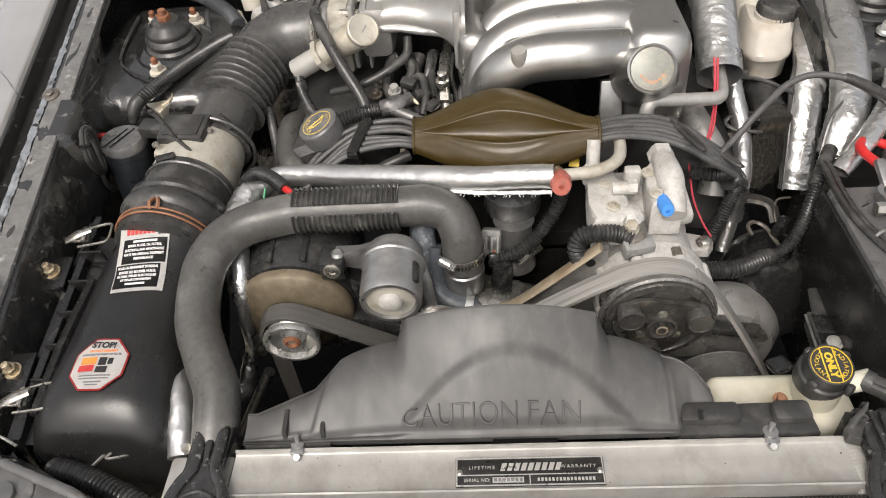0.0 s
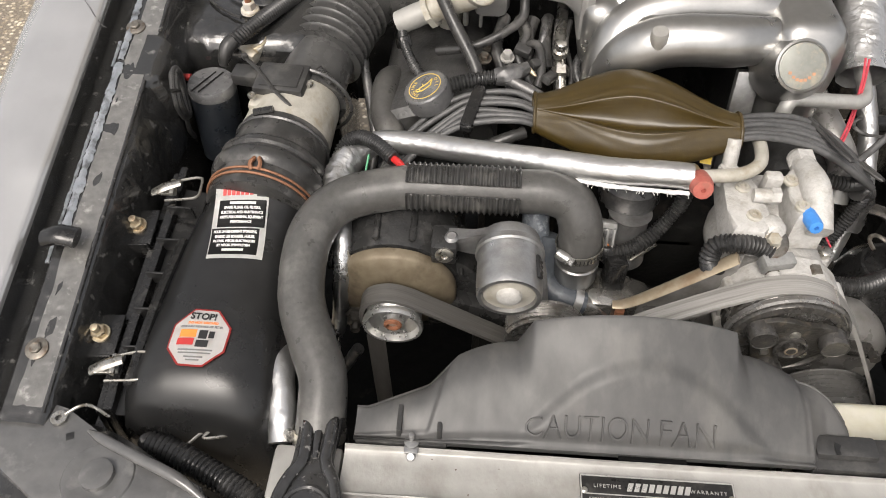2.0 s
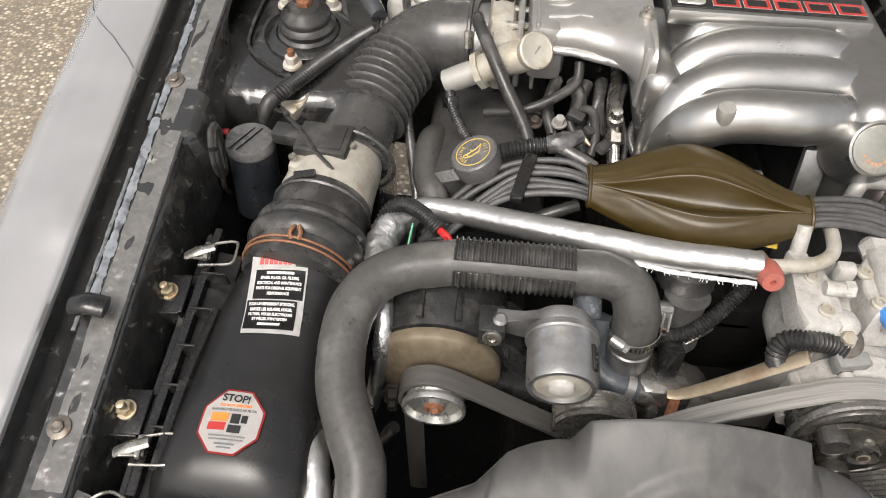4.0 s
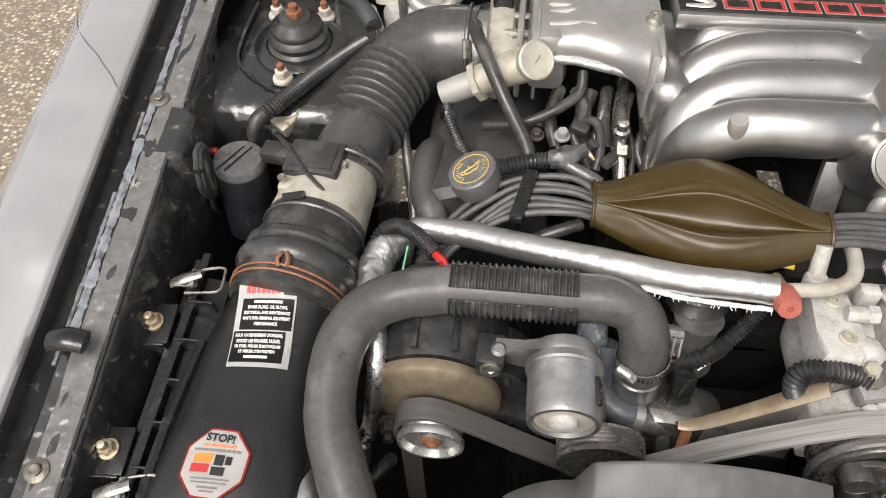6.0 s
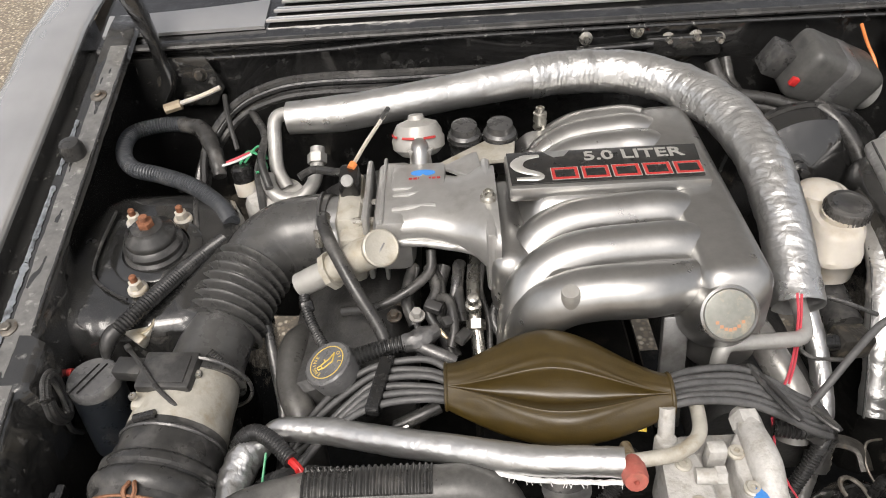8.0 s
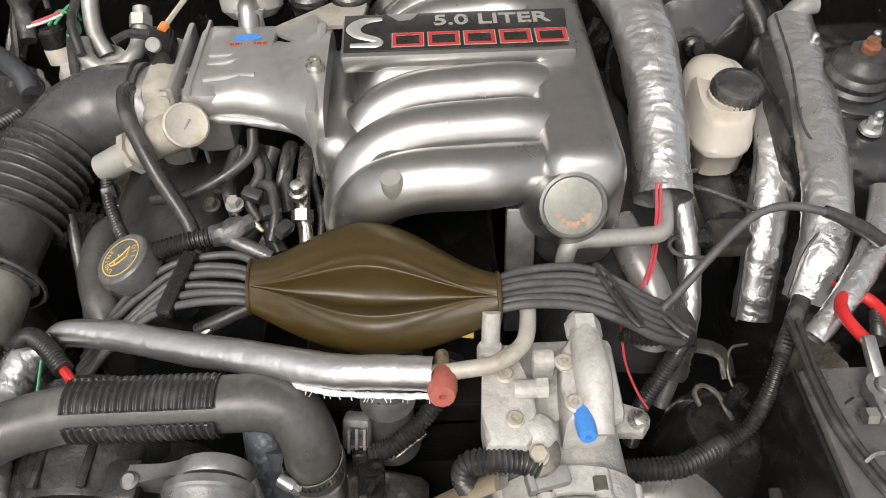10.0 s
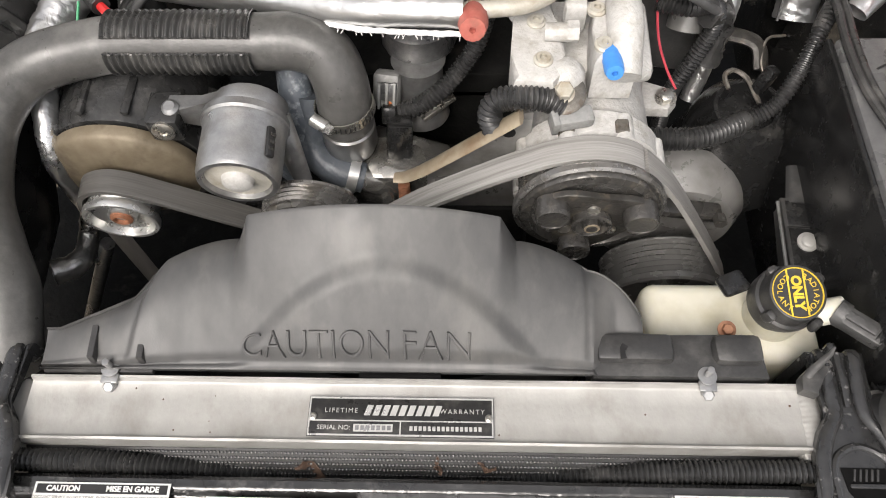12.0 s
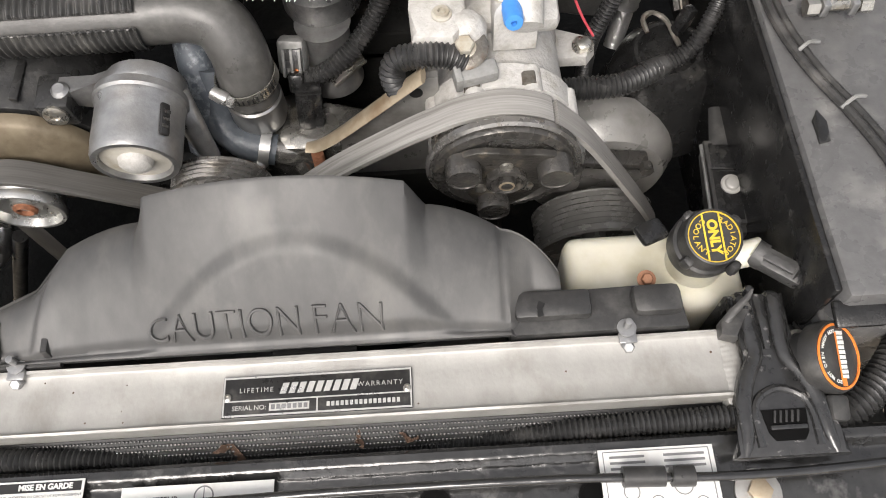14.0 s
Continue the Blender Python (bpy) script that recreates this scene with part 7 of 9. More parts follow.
part("neck", lathe([(0, -0.030), (0.017, -0.030), (0.0235, -0.026), (0.0262, -0.018), (0.0262, 0.006), (0.0245, 0.008), (0.0245, 0.030)], (-0.032, 0.681, 0.727), (0, 0.02, 1), 40), M_POLISHED, th, "smooth bare neck")


def cast_sec(x, cy, cz, hy, hz):
    out = []
    for k in range(28):
        a = 2 * math.pi * k / 28
        c, s = math.cos(a), math.sin(a)
        w = (abs(c) ** 4 + abs(s) ** 4) ** -0.25
        out.append(Vector((x, cy + c * w * hy, cz + s * w * hz - 0.25 * c * w * hy)))
    return out


part("casting", loft([cast_sec(-0.062, 0.690, 0.648, 0.022, 0.020), cast_sec(-0.050, 0.688, 0.655, 0.036, 0.030), cast_sec(-0.010, 0.686, 0.660, 0.044, 0.034), cast_sec(0.020, 0.680, 0.660, 0.038, 0.034), cast_sec(0.036, 0.678, 0.664, 0.034, 0.028), cast_sec(0.062, 0.680, 0.664, 0.028, 0.016), cast_sec(0.070, 0.680, 0.662, 0.022, 0.010)]), M_STAINED, th, "smooth oil-stained casting")
part("hose_stub", tube([(-0.026, 0.650, 0.690), (-0.004, 0.652, 0.678), (0.012, 0.660, 0.668)], [0.0125, 0.0145, 0.018], 20, 0.004), M_STAINED, th)
part("cast_rib", tube([(0.004, 0.672, 0.692), (0.000, 0.652, 0.684), (0.004, 0.640, 0.660), (0.010, 0.636, 0.62)], [0.006, 0.008, 0.009, 0.008], 12, 0.005), M_STAINED, th)
part("rusty_stud", tube([(0.0215, 0.632, 0.668), (0.0215, 0.636, 0.698)], 0.0055, 10, ribs=0.003, amp=0.0006), M_RUST, th, "rusty threaded stud")
part("rusty_bolt", lathe([(0.010, 0), (0.010, 0.010), (0, 0.011)], (-0.048, 0.655, 0.675), (0, -0.5, 1), 6), M_RUST, th)
sn = thing("temperature_sensor", (0.008, 0.69, 0.68), "black sensor plug standing on the water neck", "sensor")
part("plug", box((0.016, 0.682, 0.712), (0.025, 0.022, 0.040), 0.003, (-14, 6, 6)), M_PLASTIC, sn)
part("plug_rib", box((0.016, 0.6705, 0.714), (0.010, 0.004, 0.034), 0.0012, (-14, 6, 6)), M_PLASTIC, sn, "raised rib")
part("tip", box((0.017, 0.672, 0.690), (0.018, 0.017, 0.014), 0.003, (-14, 6, 6)), M_CASE, sn)
part("cable_boot", box((0.006, 0.698, 0.728), (0.014, 0.014, 0.018), 0.003, (-28, 4, 0)), M_PLASTIC, sn)
cn = thing("harness_connector", (0.0, 0.72, 0.72), "pale grey two-pin harness plug by the water neck", "connector")
part("shell", box((0.004, 0.722, 0.738), (0.026, 0.020, 0.034), 0.004, (-30, 0, -8)), M_CONNGREY, cn)
part("face", box((0.006, 0.711, 0.745), (0.016, 0.003, 0.018), 0.001, (-30, 0, -8)), M_CASE, cn)
for k in range(3):
    part("rib", box((-0.003 + 0.0075 * k, 0.709, 0.742), (0.003, 0.006, 0.026), 0.001, (-30, 0, -8)), M_CONNGREY, cn)
part("orange_wire", tube([(0.006, 0.710, 0.735), (0.012, 0.700, 0.725), (0.016, 0.705, 0.722)], 0.0016, 6, 0.002), M_ORANGE, cn)
part("loom", tube([(0.012, 0.705, 0.722), (0.035, 0.708, 0.728), (0.062, 0.722, 0.742), (0.088, 0.742, 0.770), (0.10, 0.76, 0.80)], 0.009, 10, ribs=0.0042, amp=0.0010), M_LOOM, cn)
bh = thing("bypass_hose", (-0.06, 0.68, 0.68), "faded blue-black bypass hose with two clamps", "hose")
part("hose", tube([(-0.068, 0.702, 0.752), (-0.070, 0.688, 0.728), (-0.069, 0.672, 0.706), (-0.056, 0.659, 0.697), (-0.040, 0.652, 0.694), (-0.020, 0.650, 0.688)], 0.0152, 20, 0.006), M_BLUEHOSE, bh)
bh2 = thing("bloomed_hose", (-0.08, 0.69, 0.70), "faded blue-black hose with white bloom beside the tensioner", "hose")
part("hose", tube([(-0.084, 0.735, 0.785), (-0.083, 0.712, 0.758), (-0.080, 0.692, 0.735), (-0.079, 0.680, 0.712), (-0.089, 0.674, 0.700), (-0.10, 0.68, 0.66)], 0.0165, 20, 0.006), M_BLOOM, bh2)
part("clamp", lathe([(0.0165, -0.005), (0.018, -0.005), (0.018, 0.005), (0.0165, 0.005)], (-0.030, 0.651, 0.6915), (1, -0.1, -0.30), 24), M_ZINC, bh)
part("clamp_screw", lathe([(0.0055, -0.010), (0.0055, 0.0), (0.0066, 0.0), (0.0066, 0.0035), (0.005, 0.0045), (0, 0.0045)], (-0.036, 0.634, 0.686), (-0.5, -0.75, 0.2), 14), M_ZINC, bh)
tb = thing("support_bracket", (0.09, 0.68, 0.68), "tan stained flat steel bracket behind the belt", "bracket")
part("strap", tube([(0.012, 0.640, 0.703), (0.024, 0.639, 0.706), (0.045, 0.638, 0.722), (0.085, 0.635, 0.762), (0.128, 0.632, 0.806)], [0.0060, 0.0075, 0.0085, 0.0092, 0.0092], 10, 0.005, flat=0.32), M_TAN, tb)
part("web_plate", prism([(0.04, 0.62), (0.14, 0.63), (0.140, 0.795), (0.128, 0.793), (0.085, 0.750), (0.045, 0.712)], 0, 0.005, pose(0, 0.650, 0, 90, 0, 0), 0.001), M_PUMPGREY, tb)
# Flat black disc paints the shade of a hole in the uncut plate.
part("hole", lathe([(0.006, 0), (0.006, 0.001), (0, 0.001)], (0.120, 0.6445, 0.768), (0, -1, 0), 14), M_INK, tb)

# dipstick and lower hoses in the dark gap
ds = thing("oil_dipstick_tube", (-0.25, 0.56, 0.50), "thin grey steel tube in the dark gap beside the shroud", "tube")
part("tube", tube([(-0.291, 0.605, 0.631), (-0.332, 0.600, 0.553), (-0.393, 0.595, 0.438)], 0.0075, 12, 0.01), M_CASE, ds)
lh = thing("lower_belt_run", (-0.2, 0.60, 0.55), "lower run of the belt below the alternator, painted darker for shade", "belt")
# Shaded belt tone painted on the lower run.
part("band", tube([(-0.267, 0.600, 0.669), (-0.265, 0.600, 0.590), (-0.262, 0.600, 0.495)], 0.011, 8, 0.01, flat=0.25), M_BELTSHADE, lh)

dt = thing("distributor_base", (0.03, 0.735, 0.68), "shiny round distributor base under the sleeve", "distributor")
part("body", lathe([(0.030, -0.06), (0.026, -0.03), (0.024, -0.028), (0.024, 0.012), (0.027, 0.014)], (0.034, 0.745, 0.740), (0, 0.05, 1), 36), M_ALU, dt)
part("cap", lathe([(0.036, 0.0), (0.038, 0.006), (0.036, 0.026), (0.026, 0.034), (0, 0.036)], (0.034, 0.775, 0.750), (0, 0.05, 1), 36), M_CASE, dt, "grey metal cap below the sleeve")
part("hold_down", box((0.052, 0.722, 0.712), (0.040, 0.014, 0.006), 0.002, (0, -20, 30)), M_STEEL, dt)


# ---------- upper intake ----------
ui = thing("upper_intake", (0.11, 1.04, 0.80), "polished aluminium upper intake with six curved runners", "intake manifold")


def plenum(u, v):
    """Right-hand chamber: rounded box along y with domed ends."""
    k = 2 * u - 1
    e = max(0.0, abs(k) - 0.84) / 0.16
    end = max(0.02, 1 - e ** 2.6) ** 0.42
    a = 2 * math.pi * v
    c, s = math.cos(a), math.sin(a)
    w = (abs(c) ** 4 + abs(s) ** 4) ** (-0.25)
    return Vector((0.228 + c * 0.041 * w * (0.35 + 0.65 * end), 1.058 + k * 0.200, 0.889 + s * 0.053 * w * end))


bm = sheet(plenum, 40, 36)
part("chamber", bm, M_POLISHED, ui)
RUN = (([(0.226, 1.010, 0.896), (0.190, 1.010, 0.918), (0.14, 1.009, 0.920), (0.068, 1.004, 0.916), (0.025, 0.990, 0.898), (0.005, 0.976, 0.862), (0.000, 0.97, 0.80)], 0.029),
       ([(0.226, 0.951, 0.892), (0.190, 0.951, 0.914), (0.14, 0.950, 0.916), (0.065, 0.945, 0.912), (0.022, 0.933, 0.892), (0.004, 0.922, 0.858), (0.000, 0.918, 0.80)], 0.030),
       ([(0.262, 0.915, 0.893), (0.250, 0.913, 0.897), (0.205, 0.905, 0.902), (0.14, 0.889, 0.907), (0.085, 0.890, 0.905), (0.048, 0.892, 0.896), (0.022, 0.898, 0.873), (0.008, 0.910, 0.840), (0.003, 0.920, 0.79)], [0.014, 0.018, 0.026, 0.031, 0.031, 0.031, 0.031, 0.031, 0.031]),
       ([(0.226, 1.160, 0.899), (0.190, 1.160, 0.921), (0.15, 1.160, 0.922), (0.090, 1.152, 0.918), (0.050, 1.132, 0.900), (0.028, 1.115, 0.86), (0.02, 1.11, 0.80)], 0.026),
       ([(0.226, 1.203, 0.899), (0.190, 1.203, 0.921), (0.15, 1.203, 0.922), (0.090, 1.196, 0.916), (0.045, 1.175, 0.895), (0.022, 1.158, 0.85), (0.015, 1.15, 0.79)], 0.026),
       ([(0.226, 1.242, 0.891), (0.190, 1.242, 0.913), (0.15, 1.242, 0.914), (0.10, 1.236, 0.908), (0.058, 1.218, 0.885), (0.038, 1.20, 0.84), (0.03, 1.19, 0.78)], 0.026))
for pts, r in RUN:
    part("runner", tube(pts, r, 28, 0.006), M_POLISHED, ui, "curved polished runner")
# web that joins the runners, and the flat badge pad


def web(u, v):
    y = 0.90 + u * 0.32
    x = 0.22 - v * 0.235
    drop = 0.0 if v < 0.75 else 0.16 * ((v - 0.75) / 0.25) ** 2 * 0.6
    return Vector((x, y, 0.922 - drop + 0.028 * max(0, 1 - abs(y - 1.073) / 0.055) ** 0.3))


part("web", sheet(web, 50, 24, 0.01), M_POLISHED, ui, "", 45)
part("root_block", box((-0.008, 1.030, 0.868), (0.050, 0.185, 0.094), 0.022, segs=4), M_POLISHED, ui, "thick runner root")
part("badge_pad", box((0.118, 1.073, 0.943), (0.248, 0.086, 0.022), 0.006), M_POLISHED, ui)
part("boss", lathe([(0.0112, -0.030), (0.0108, -0.016), (0.0104, -0.003), (0.0092, 0.0), (0, 0.0010)], (0.0475, 0.8690, 0.929), (-0.1, -0.20, 1), 28), M_RAD, ui, "upright screw boss")
PA = Vector((-0.02, -0.82, 0.57)).normalized()
P1C = Vector((0.2132, 0.8475, 0.9045))
part("plug_boss", lathe([(0.046, -0.05), (0.040, -0.022), (0.0325, -0.006), (0.0310, 0.001), (0.0285, 0.0025), (0.0265, 0.0)], P1C, PA, 48), M_POLISHED, ui)
pg = part("plug", lathe([(0.0262, -0.003), (0.0262, 0.0006), (0.025, 0.0010), (0, 0.0010)], P1C, PA, 40), M_PLUG, ui, "pale round end plug with an orange print")
PM = frame_on(P1C, PA)
bars([(-0.0135 + 0.0045 * i, -0.0175 + 0.0009 * abs(i - 3) ** 2, 0.0036, 0.0034) for i in range(7)], PM @ pose(0, 0.001, 0.0012) , M_FADEDORANGE, pg, "plug_print")
part("leg", box((0.230, 0.905, 0.845), (0.086, 0.078, 0.120), 0.030, segs=5), M_POLISHED, ui)
part("stay", box((0.172, 0.872, 0.79), (0.030, 0.012, 0.16), 0.003, (-12, 0, 0)), M_ALU, ui, "flat grey stay")
for x, y, z in ((0.055, 1.236, 0.938), (-0.031, 1.026, 0.944)):
    b = part("flange_bolt", lathe([(0.010, -0.02), (0.010, 0.004), (0.007, 0.006), (0.0065, 0.012), (0.004, 0.013), (0.0035, 0.010), (0, 0.010)], (x, y, z), (0, 0, 1), 18), M_STEEL, ui)
bd = thing("badge", (0.118, 1.073, 0.954), "black badge plate with silver and red raised lettering", "badge")
BM = pose(0.1175, 1.0725, 0.9543)
part("plate", prism([(-0.119, -0.036), (0.115, -0.036), (0.121, 0.036), (0.06, 0.036), (-0.04, 0.036), (-0.048, 0.022), (-0.062, 0.020), (-0.075, 0.036), (-0.121, 0.036)], 0, 0.0016, BM, 0.0005), M_PLATE, bd)
part("lettering", words("5.0 LITER", 0.0285, BM @ pose(0.038, 0.0185, 0.0018), None, 0.0005, 1.12, 0.0005), M_PLATEBRIGHT, bd, "silver raised figures")


def block_letters(offset, mat_, z, h, name):
    """Five plain outlined blocks in place of the product name."""
    for i in range(5):
        bm = bmesh.new()
        x = -0.052 + i * 0.0378
        w, t = 0.0160 + offset, 0.0038 + offset
        hh = 0.0125 + offset
        for x0, y0, x1, y1 in ((-w, hh - t, w, hh), (-w, -hh, w, -hh + t), (-w, -hh + t, -w + t, hh - t), (w - t, -hh + t, w, hh - t)):
            prism([(x + x0, y0 - 0.0175), (x + x1, y0 - 0.0175), (x + x1, y1 - 0.0175), (x + x0, y1 - 0.0175)], z, z + h, BM, 0, bm)
        part(name, bm, mat_, bd, "plain outlined block")


block_letters(0.0011, M_PLATEBRIGHT, 0.0016, 0.0004, "block_outline")
block_letters(0.0, M_LABELRED, 0.0020, 0.0004, "block_shape")
part("emblem", tube([(0.1175 - 0.112, 1.0725 - 0.026, 0.9565), (0.1175 - 0.086, 1.0725 - 0.027, 0.957), (0.1175 - 0.083, 1.0725 - 0.019, 0.957), (0.1175 - 0.103, 1.0725 - 0.008, 0.957), (0.1175 - 0.110, 1.0725 + 0.006, 0.957), (0.1175 - 0.100, 1.0725 + 0.020, 0.957), (0.1175 - 0.080, 1.0725 + 0.024, 0.957)], [0.003, 0.005, 0.004, 0.006, 0.0085, 0.006, 0.003], 10, 0.003, flat=0.4), M_PLATEBRIGHT, bd, "silver curved emblem")

# throttle body, spacer, idle valve
tbd = thing("throttle_body", (-0.17, 1.07, 0.80), "polished throttle body and spacer with cream idle valve", "throttle body")
part("bore", lathe([(0.048, 0), (0.050, 0.03), (0.050, 0.045)], (-0.250, 1.093, 0.855), (1, -0.02, 0), 36), M_ALU, tbd)
part("body", box((-0.208, 1.085, 0.868), (0.036, 0.115, 0.110), 0.014), M_CREAM, tbd, "cream-stained casting")
part("flange", box((-0.184, 1.080, 0.884), (0.008, 0.134, 0.100), 0.010), M_SATIN, tbd)
part("spacer", box((-0.150, 1.076, 0.892), (0.050, 0.146, 0.080), 0.014), M_SATIN, tbd)
part("spacer_ridge", box((-0.163, 1.078, 0.886), (0.005, 0.142, 0.098), 0.003), M_SATIN, tbd)
def neck_sec(x, cy, cz, hy, hz, n=3.6):
    out = []
    for k in range(40):
        a = 2 * math.pi * k / 40
        c, s = math.cos(a), math.sin(a)
        w = (abs(c) ** n + abs(s) ** n) ** (-1 / n)
        out.append(Vector((x, cy + c * hy * w, cz + s * hz * w)))
    return out


part("neck", loft([neck_sec(-0.155, 1.070, 0.908, 0.066, 0.026), neck_sec(-0.130, 1.068, 0.909, 0.066, 0.026), neck_sec(-0.112, 1.064, 0.912, 0.064, 0.029, 2.8), neck_sec(-0.090, 1.058, 0.911, 0.062, 0.027, 2.4), neck_sec(-0.070, 1.052, 0.910, 0.064, 0.027, 2.4), neck_sec(-0.050, 1.046, 0.911, 0.074, 0.030, 2.8), neck_sec(-0.038, 1.042, 0.910, 0.082, 0.034), neck_sec(-0.020, 1.040, 0.905, 0.088, 0.038)]), M_SATIN, tbd, "polished neck", 50)
part("neck_lip", tube([(-0.150, 1.005, 0.899), (-0.118, 1.000, 0.902), (-0.085, 0.996, 0.898), (-0.055, 0.985, 0.899), (-0.034, 0.966, 0.895)], 0.0055, 10, 0.005, wob=0.2, wscale=40), M_SATIN, tbd)
for y in (1.030, 1.058):
    part("neck_ridge", tube([(-0.150, y, 0.932), (-0.118, y, 0.936), (-0.096, y, 0.936)], 0.0035, 8, 0.006), M_SATIN, tbd)
part("flat_pad", box((-0.118, 1.098, 0.930), (0.070, 0.058, 0.016), 0.005), M_SATIN, tbd)
part("flat_web", prism([(-0.088, 1.118), (-0.046, 1.150), (-0.040, 1.150), (-0.034, 1.100), (-0.050, 1.090)], 0.930, 0.936, None, 0.002), M_SATIN, tbd, "flat triangular web")
part("neck_flange", box((-0.031, 1.040, 0.899), (0.012, 0.170, 0.088), 0.006), M_SATIN, tbd)
lg = part("logo_oval", lathe([(0.016, 0), (0.016, 0.0006), (0, 0.0006)], (-0.112, 1.1000, 0.9386), (0, 0, 1), 28), M_BLUECAP, tbd, "small blue oval sticker")
for v in lg.data.vertices:
    v.co.y = 1.1000 + (v.co.y - 1.1000) * 0.42
bars([(-0.018 + 0.006 * i, 0, 0.0045, 0.004) for i in range(7)], pose(-0.110, 1.0875, 0.9386), M_LABELRED, tbd, "logo_shape")
for y in (1.035, 1.075):
    part("stud_nut", tube([(-0.205, y, 0.915), (-0.165, y, 0.913)], 0.005, 8, 0.004), M_STEEL, tbd)
tp = part("position_sensor", box((-0.208, 1.098, 0.932), (0.026, 0.040, 0.030), 0.005, (10, 0, 0)), M_PLASTIC, tbd, "black position sensor plug")
part("sensor_cap", lathe([(0.008, 0), (0.008, 0.006), (0, 0.008)], (-0.208, 1.078, 0.946), (0, -0.7, 0.7), 14), M_CONNGREY, tp)
part("idle_valve", tube([(-0.172, 0.991, 0.900), (-0.190, 0.992, 0.893), (-0.205, 0.993, 0.885), (-0.232, 0.994, 0.870)], [0.0205, 0.0215, 0.0195, 0.0185], 24, 0.004), M_CREAM, tbd, "cream idle valve")
part("valve_disc", lathe([(0.0190, -0.016), (0.0225, -0.006), (0.0232, -0.004), (0.0232, 0.003), (0.0210, 0.0045), (0.0195, 0.0035), (0, 0.0035)], (-0.1640, 0.9800, 0.9125), (0.42, -0.62, 0.66), 36), M_CREAM, tbd, "round cover of the idle valve")
part("cover_mark", box((-0.1622, 0.9776, 0.9152), (0.002, 0.013, 0.0008), 0.0003, (38, 22, -20)), M_INKGREY, tbd)
part("valve_motor", tube([(-0.228, 0.994, 0.872), (-0.250, 0.995, 0.860), (-0.275, 0.995, 0.847)], [0.0150, 0.0165, 0.0160], 20, 0.005), M_RAD, tbd, "silver valve motor")
part("valve_flange", lathe([(0.025, -0.004), (0.025, 0.004)], (-0.231, 0.994, 0.870), (-0.88, 0.04, -0.48), 8), M_CREAM, tbd)
part("valve_base", box((-0.195, 1.030, 0.888), (0.05, 0.05, 0.04), 0.008), M_CREAM, tbd)
part("vent_hose", tube([(-0.240, 1.050, 0.912), (-0.238, 1.030, 0.917), (-0.224, 0.990, 0.912), (-0.196, 0.945, 0.880), (-0.167, 0.910, 0.842), (-0.158, 0.885, 0.815)], 0.0085, 12, 0.006), M_RUBBER, tbd, "black rubber vent hose")
part("vacuum_hose", tube([(-0.105, 1.005, 0.885), (-0.108, 0.985, 0.868), (-0.135, 0.965, 0.855), (-0.175, 0.955, 0.84), (-0.22, 0.965, 0.825)], 0.0065, 10, 0.006), M_RUBBER, tbd)
part("valve_lead", tube([(-0.268, 0.978, 0.842), (-0.262, 0.955, 0.836), (-0.248, 0.925, 0.828), (-0.232, 0.90, 0.825), (-0.222, 0.892, 0.83)], 0.0065, 10, ribs=0.004, amp=0.0007), M_LOOM, tbd)
part("valve_plug", box((-0.266, 0.972, 0.832), (0.016, 0.034, 0.016), 0.003, (-35, 0, 20)), M_PLASTIC, tbd)
zt = thing("cable_tie_tail", (-0.19, 1.17, 0.95), "white cable tie tail with black tip and orange band", "cable tie")
part("tail", tube([(-0.203, 1.110, 0.950), (-0.188, 1.150, 0.958), (-0.165, 1.205, 0.968)], 0.0030, 6, 0.005), M_RESWHITE, zt)
part("tip", tube([(-0.170, 1.195, 0.967), (-0.160, 1.220, 0.971)], 0.0036, 6, 0.004), M_CASE, zt)
part("band", tube([(-0.206, 1.104, 0.948), (-0.202, 1.112, 0.951)], 0.0055, 8, 0.002), M_ORANGE, zt)

eg = thing("egr_valve", (-0.12, 1.17, 0.90), "pale mushroom-shaped exhaust gas valve with red print", "valve")
EA = Vector((-0.05, 0.35, 1)).normalized()
part("dome", lathe([(0.0, -0.02), (0.026, -0.018), (0.036, -0.008), (0.0365, 0.004), (0.034, 0.008), (0.0335, 0.014), (0.028, 0.024), (0.012, 0.030), (0.010, 0.036), (0, 0.038)], (-0.119, 1.180, 0.940), EA, 36), M_RAD, eg)
q = bmesh.new()
for k in range(3):
    a0 = radians(200 + 50 * k)
    tube([Vector((-0.119, 1.180, 0.942)) + Vector((0.0345 * math.cos(a0 + d), 0.0345 * math.sin(a0 + d), 0.009 - 0.012 * math.sin(a0 + d))) for d in (-0.25, 0, 0.25)], 0.0018, 6, 0.004, q)
part("red_marks", q, M_LABELRED, eg)
part("stem", lathe([(0.016, 0), (0.014, 0.02), (0.018, 0.03)], (-0.116, 1.140, 0.918), (0, 0.3, 1), 20), M_CASTWHITE, eg)
part("foot", tube([(-0.116, 1.128, 0.925), (-0.116, 1.142, 0.948), (-0.117, 1.158, 0.948)], 0.012, 14, 0.004), M_POLISHED, eg)
for i, x in enumerate((-0.055, -0.005)):
    sv = thing("vacuum_solenoid", (x, 1.22, 0.88), "black round vacuum solenoid behind the throttle neck", "solenoid", "solenoids")
    part("body", lathe([(0.020, -0.05), (0.022, 0.0), (0.023, 0.012), (0.019, 0.016), (0.018, 0.026), (0.012, 0.028), (0, 0.028)], (x, 1.205, 0.922), (0, -0.1, 1), 28), M_CASE, sv)
    part("collar", lathe([(0.0215, -0.002), (0.025, 0.0), (0.025, 0.006), (0.0215, 0.008)], (x, 1.205, 0.922), (0, -0.1, 1), 28), M_PLASTIC, sv)
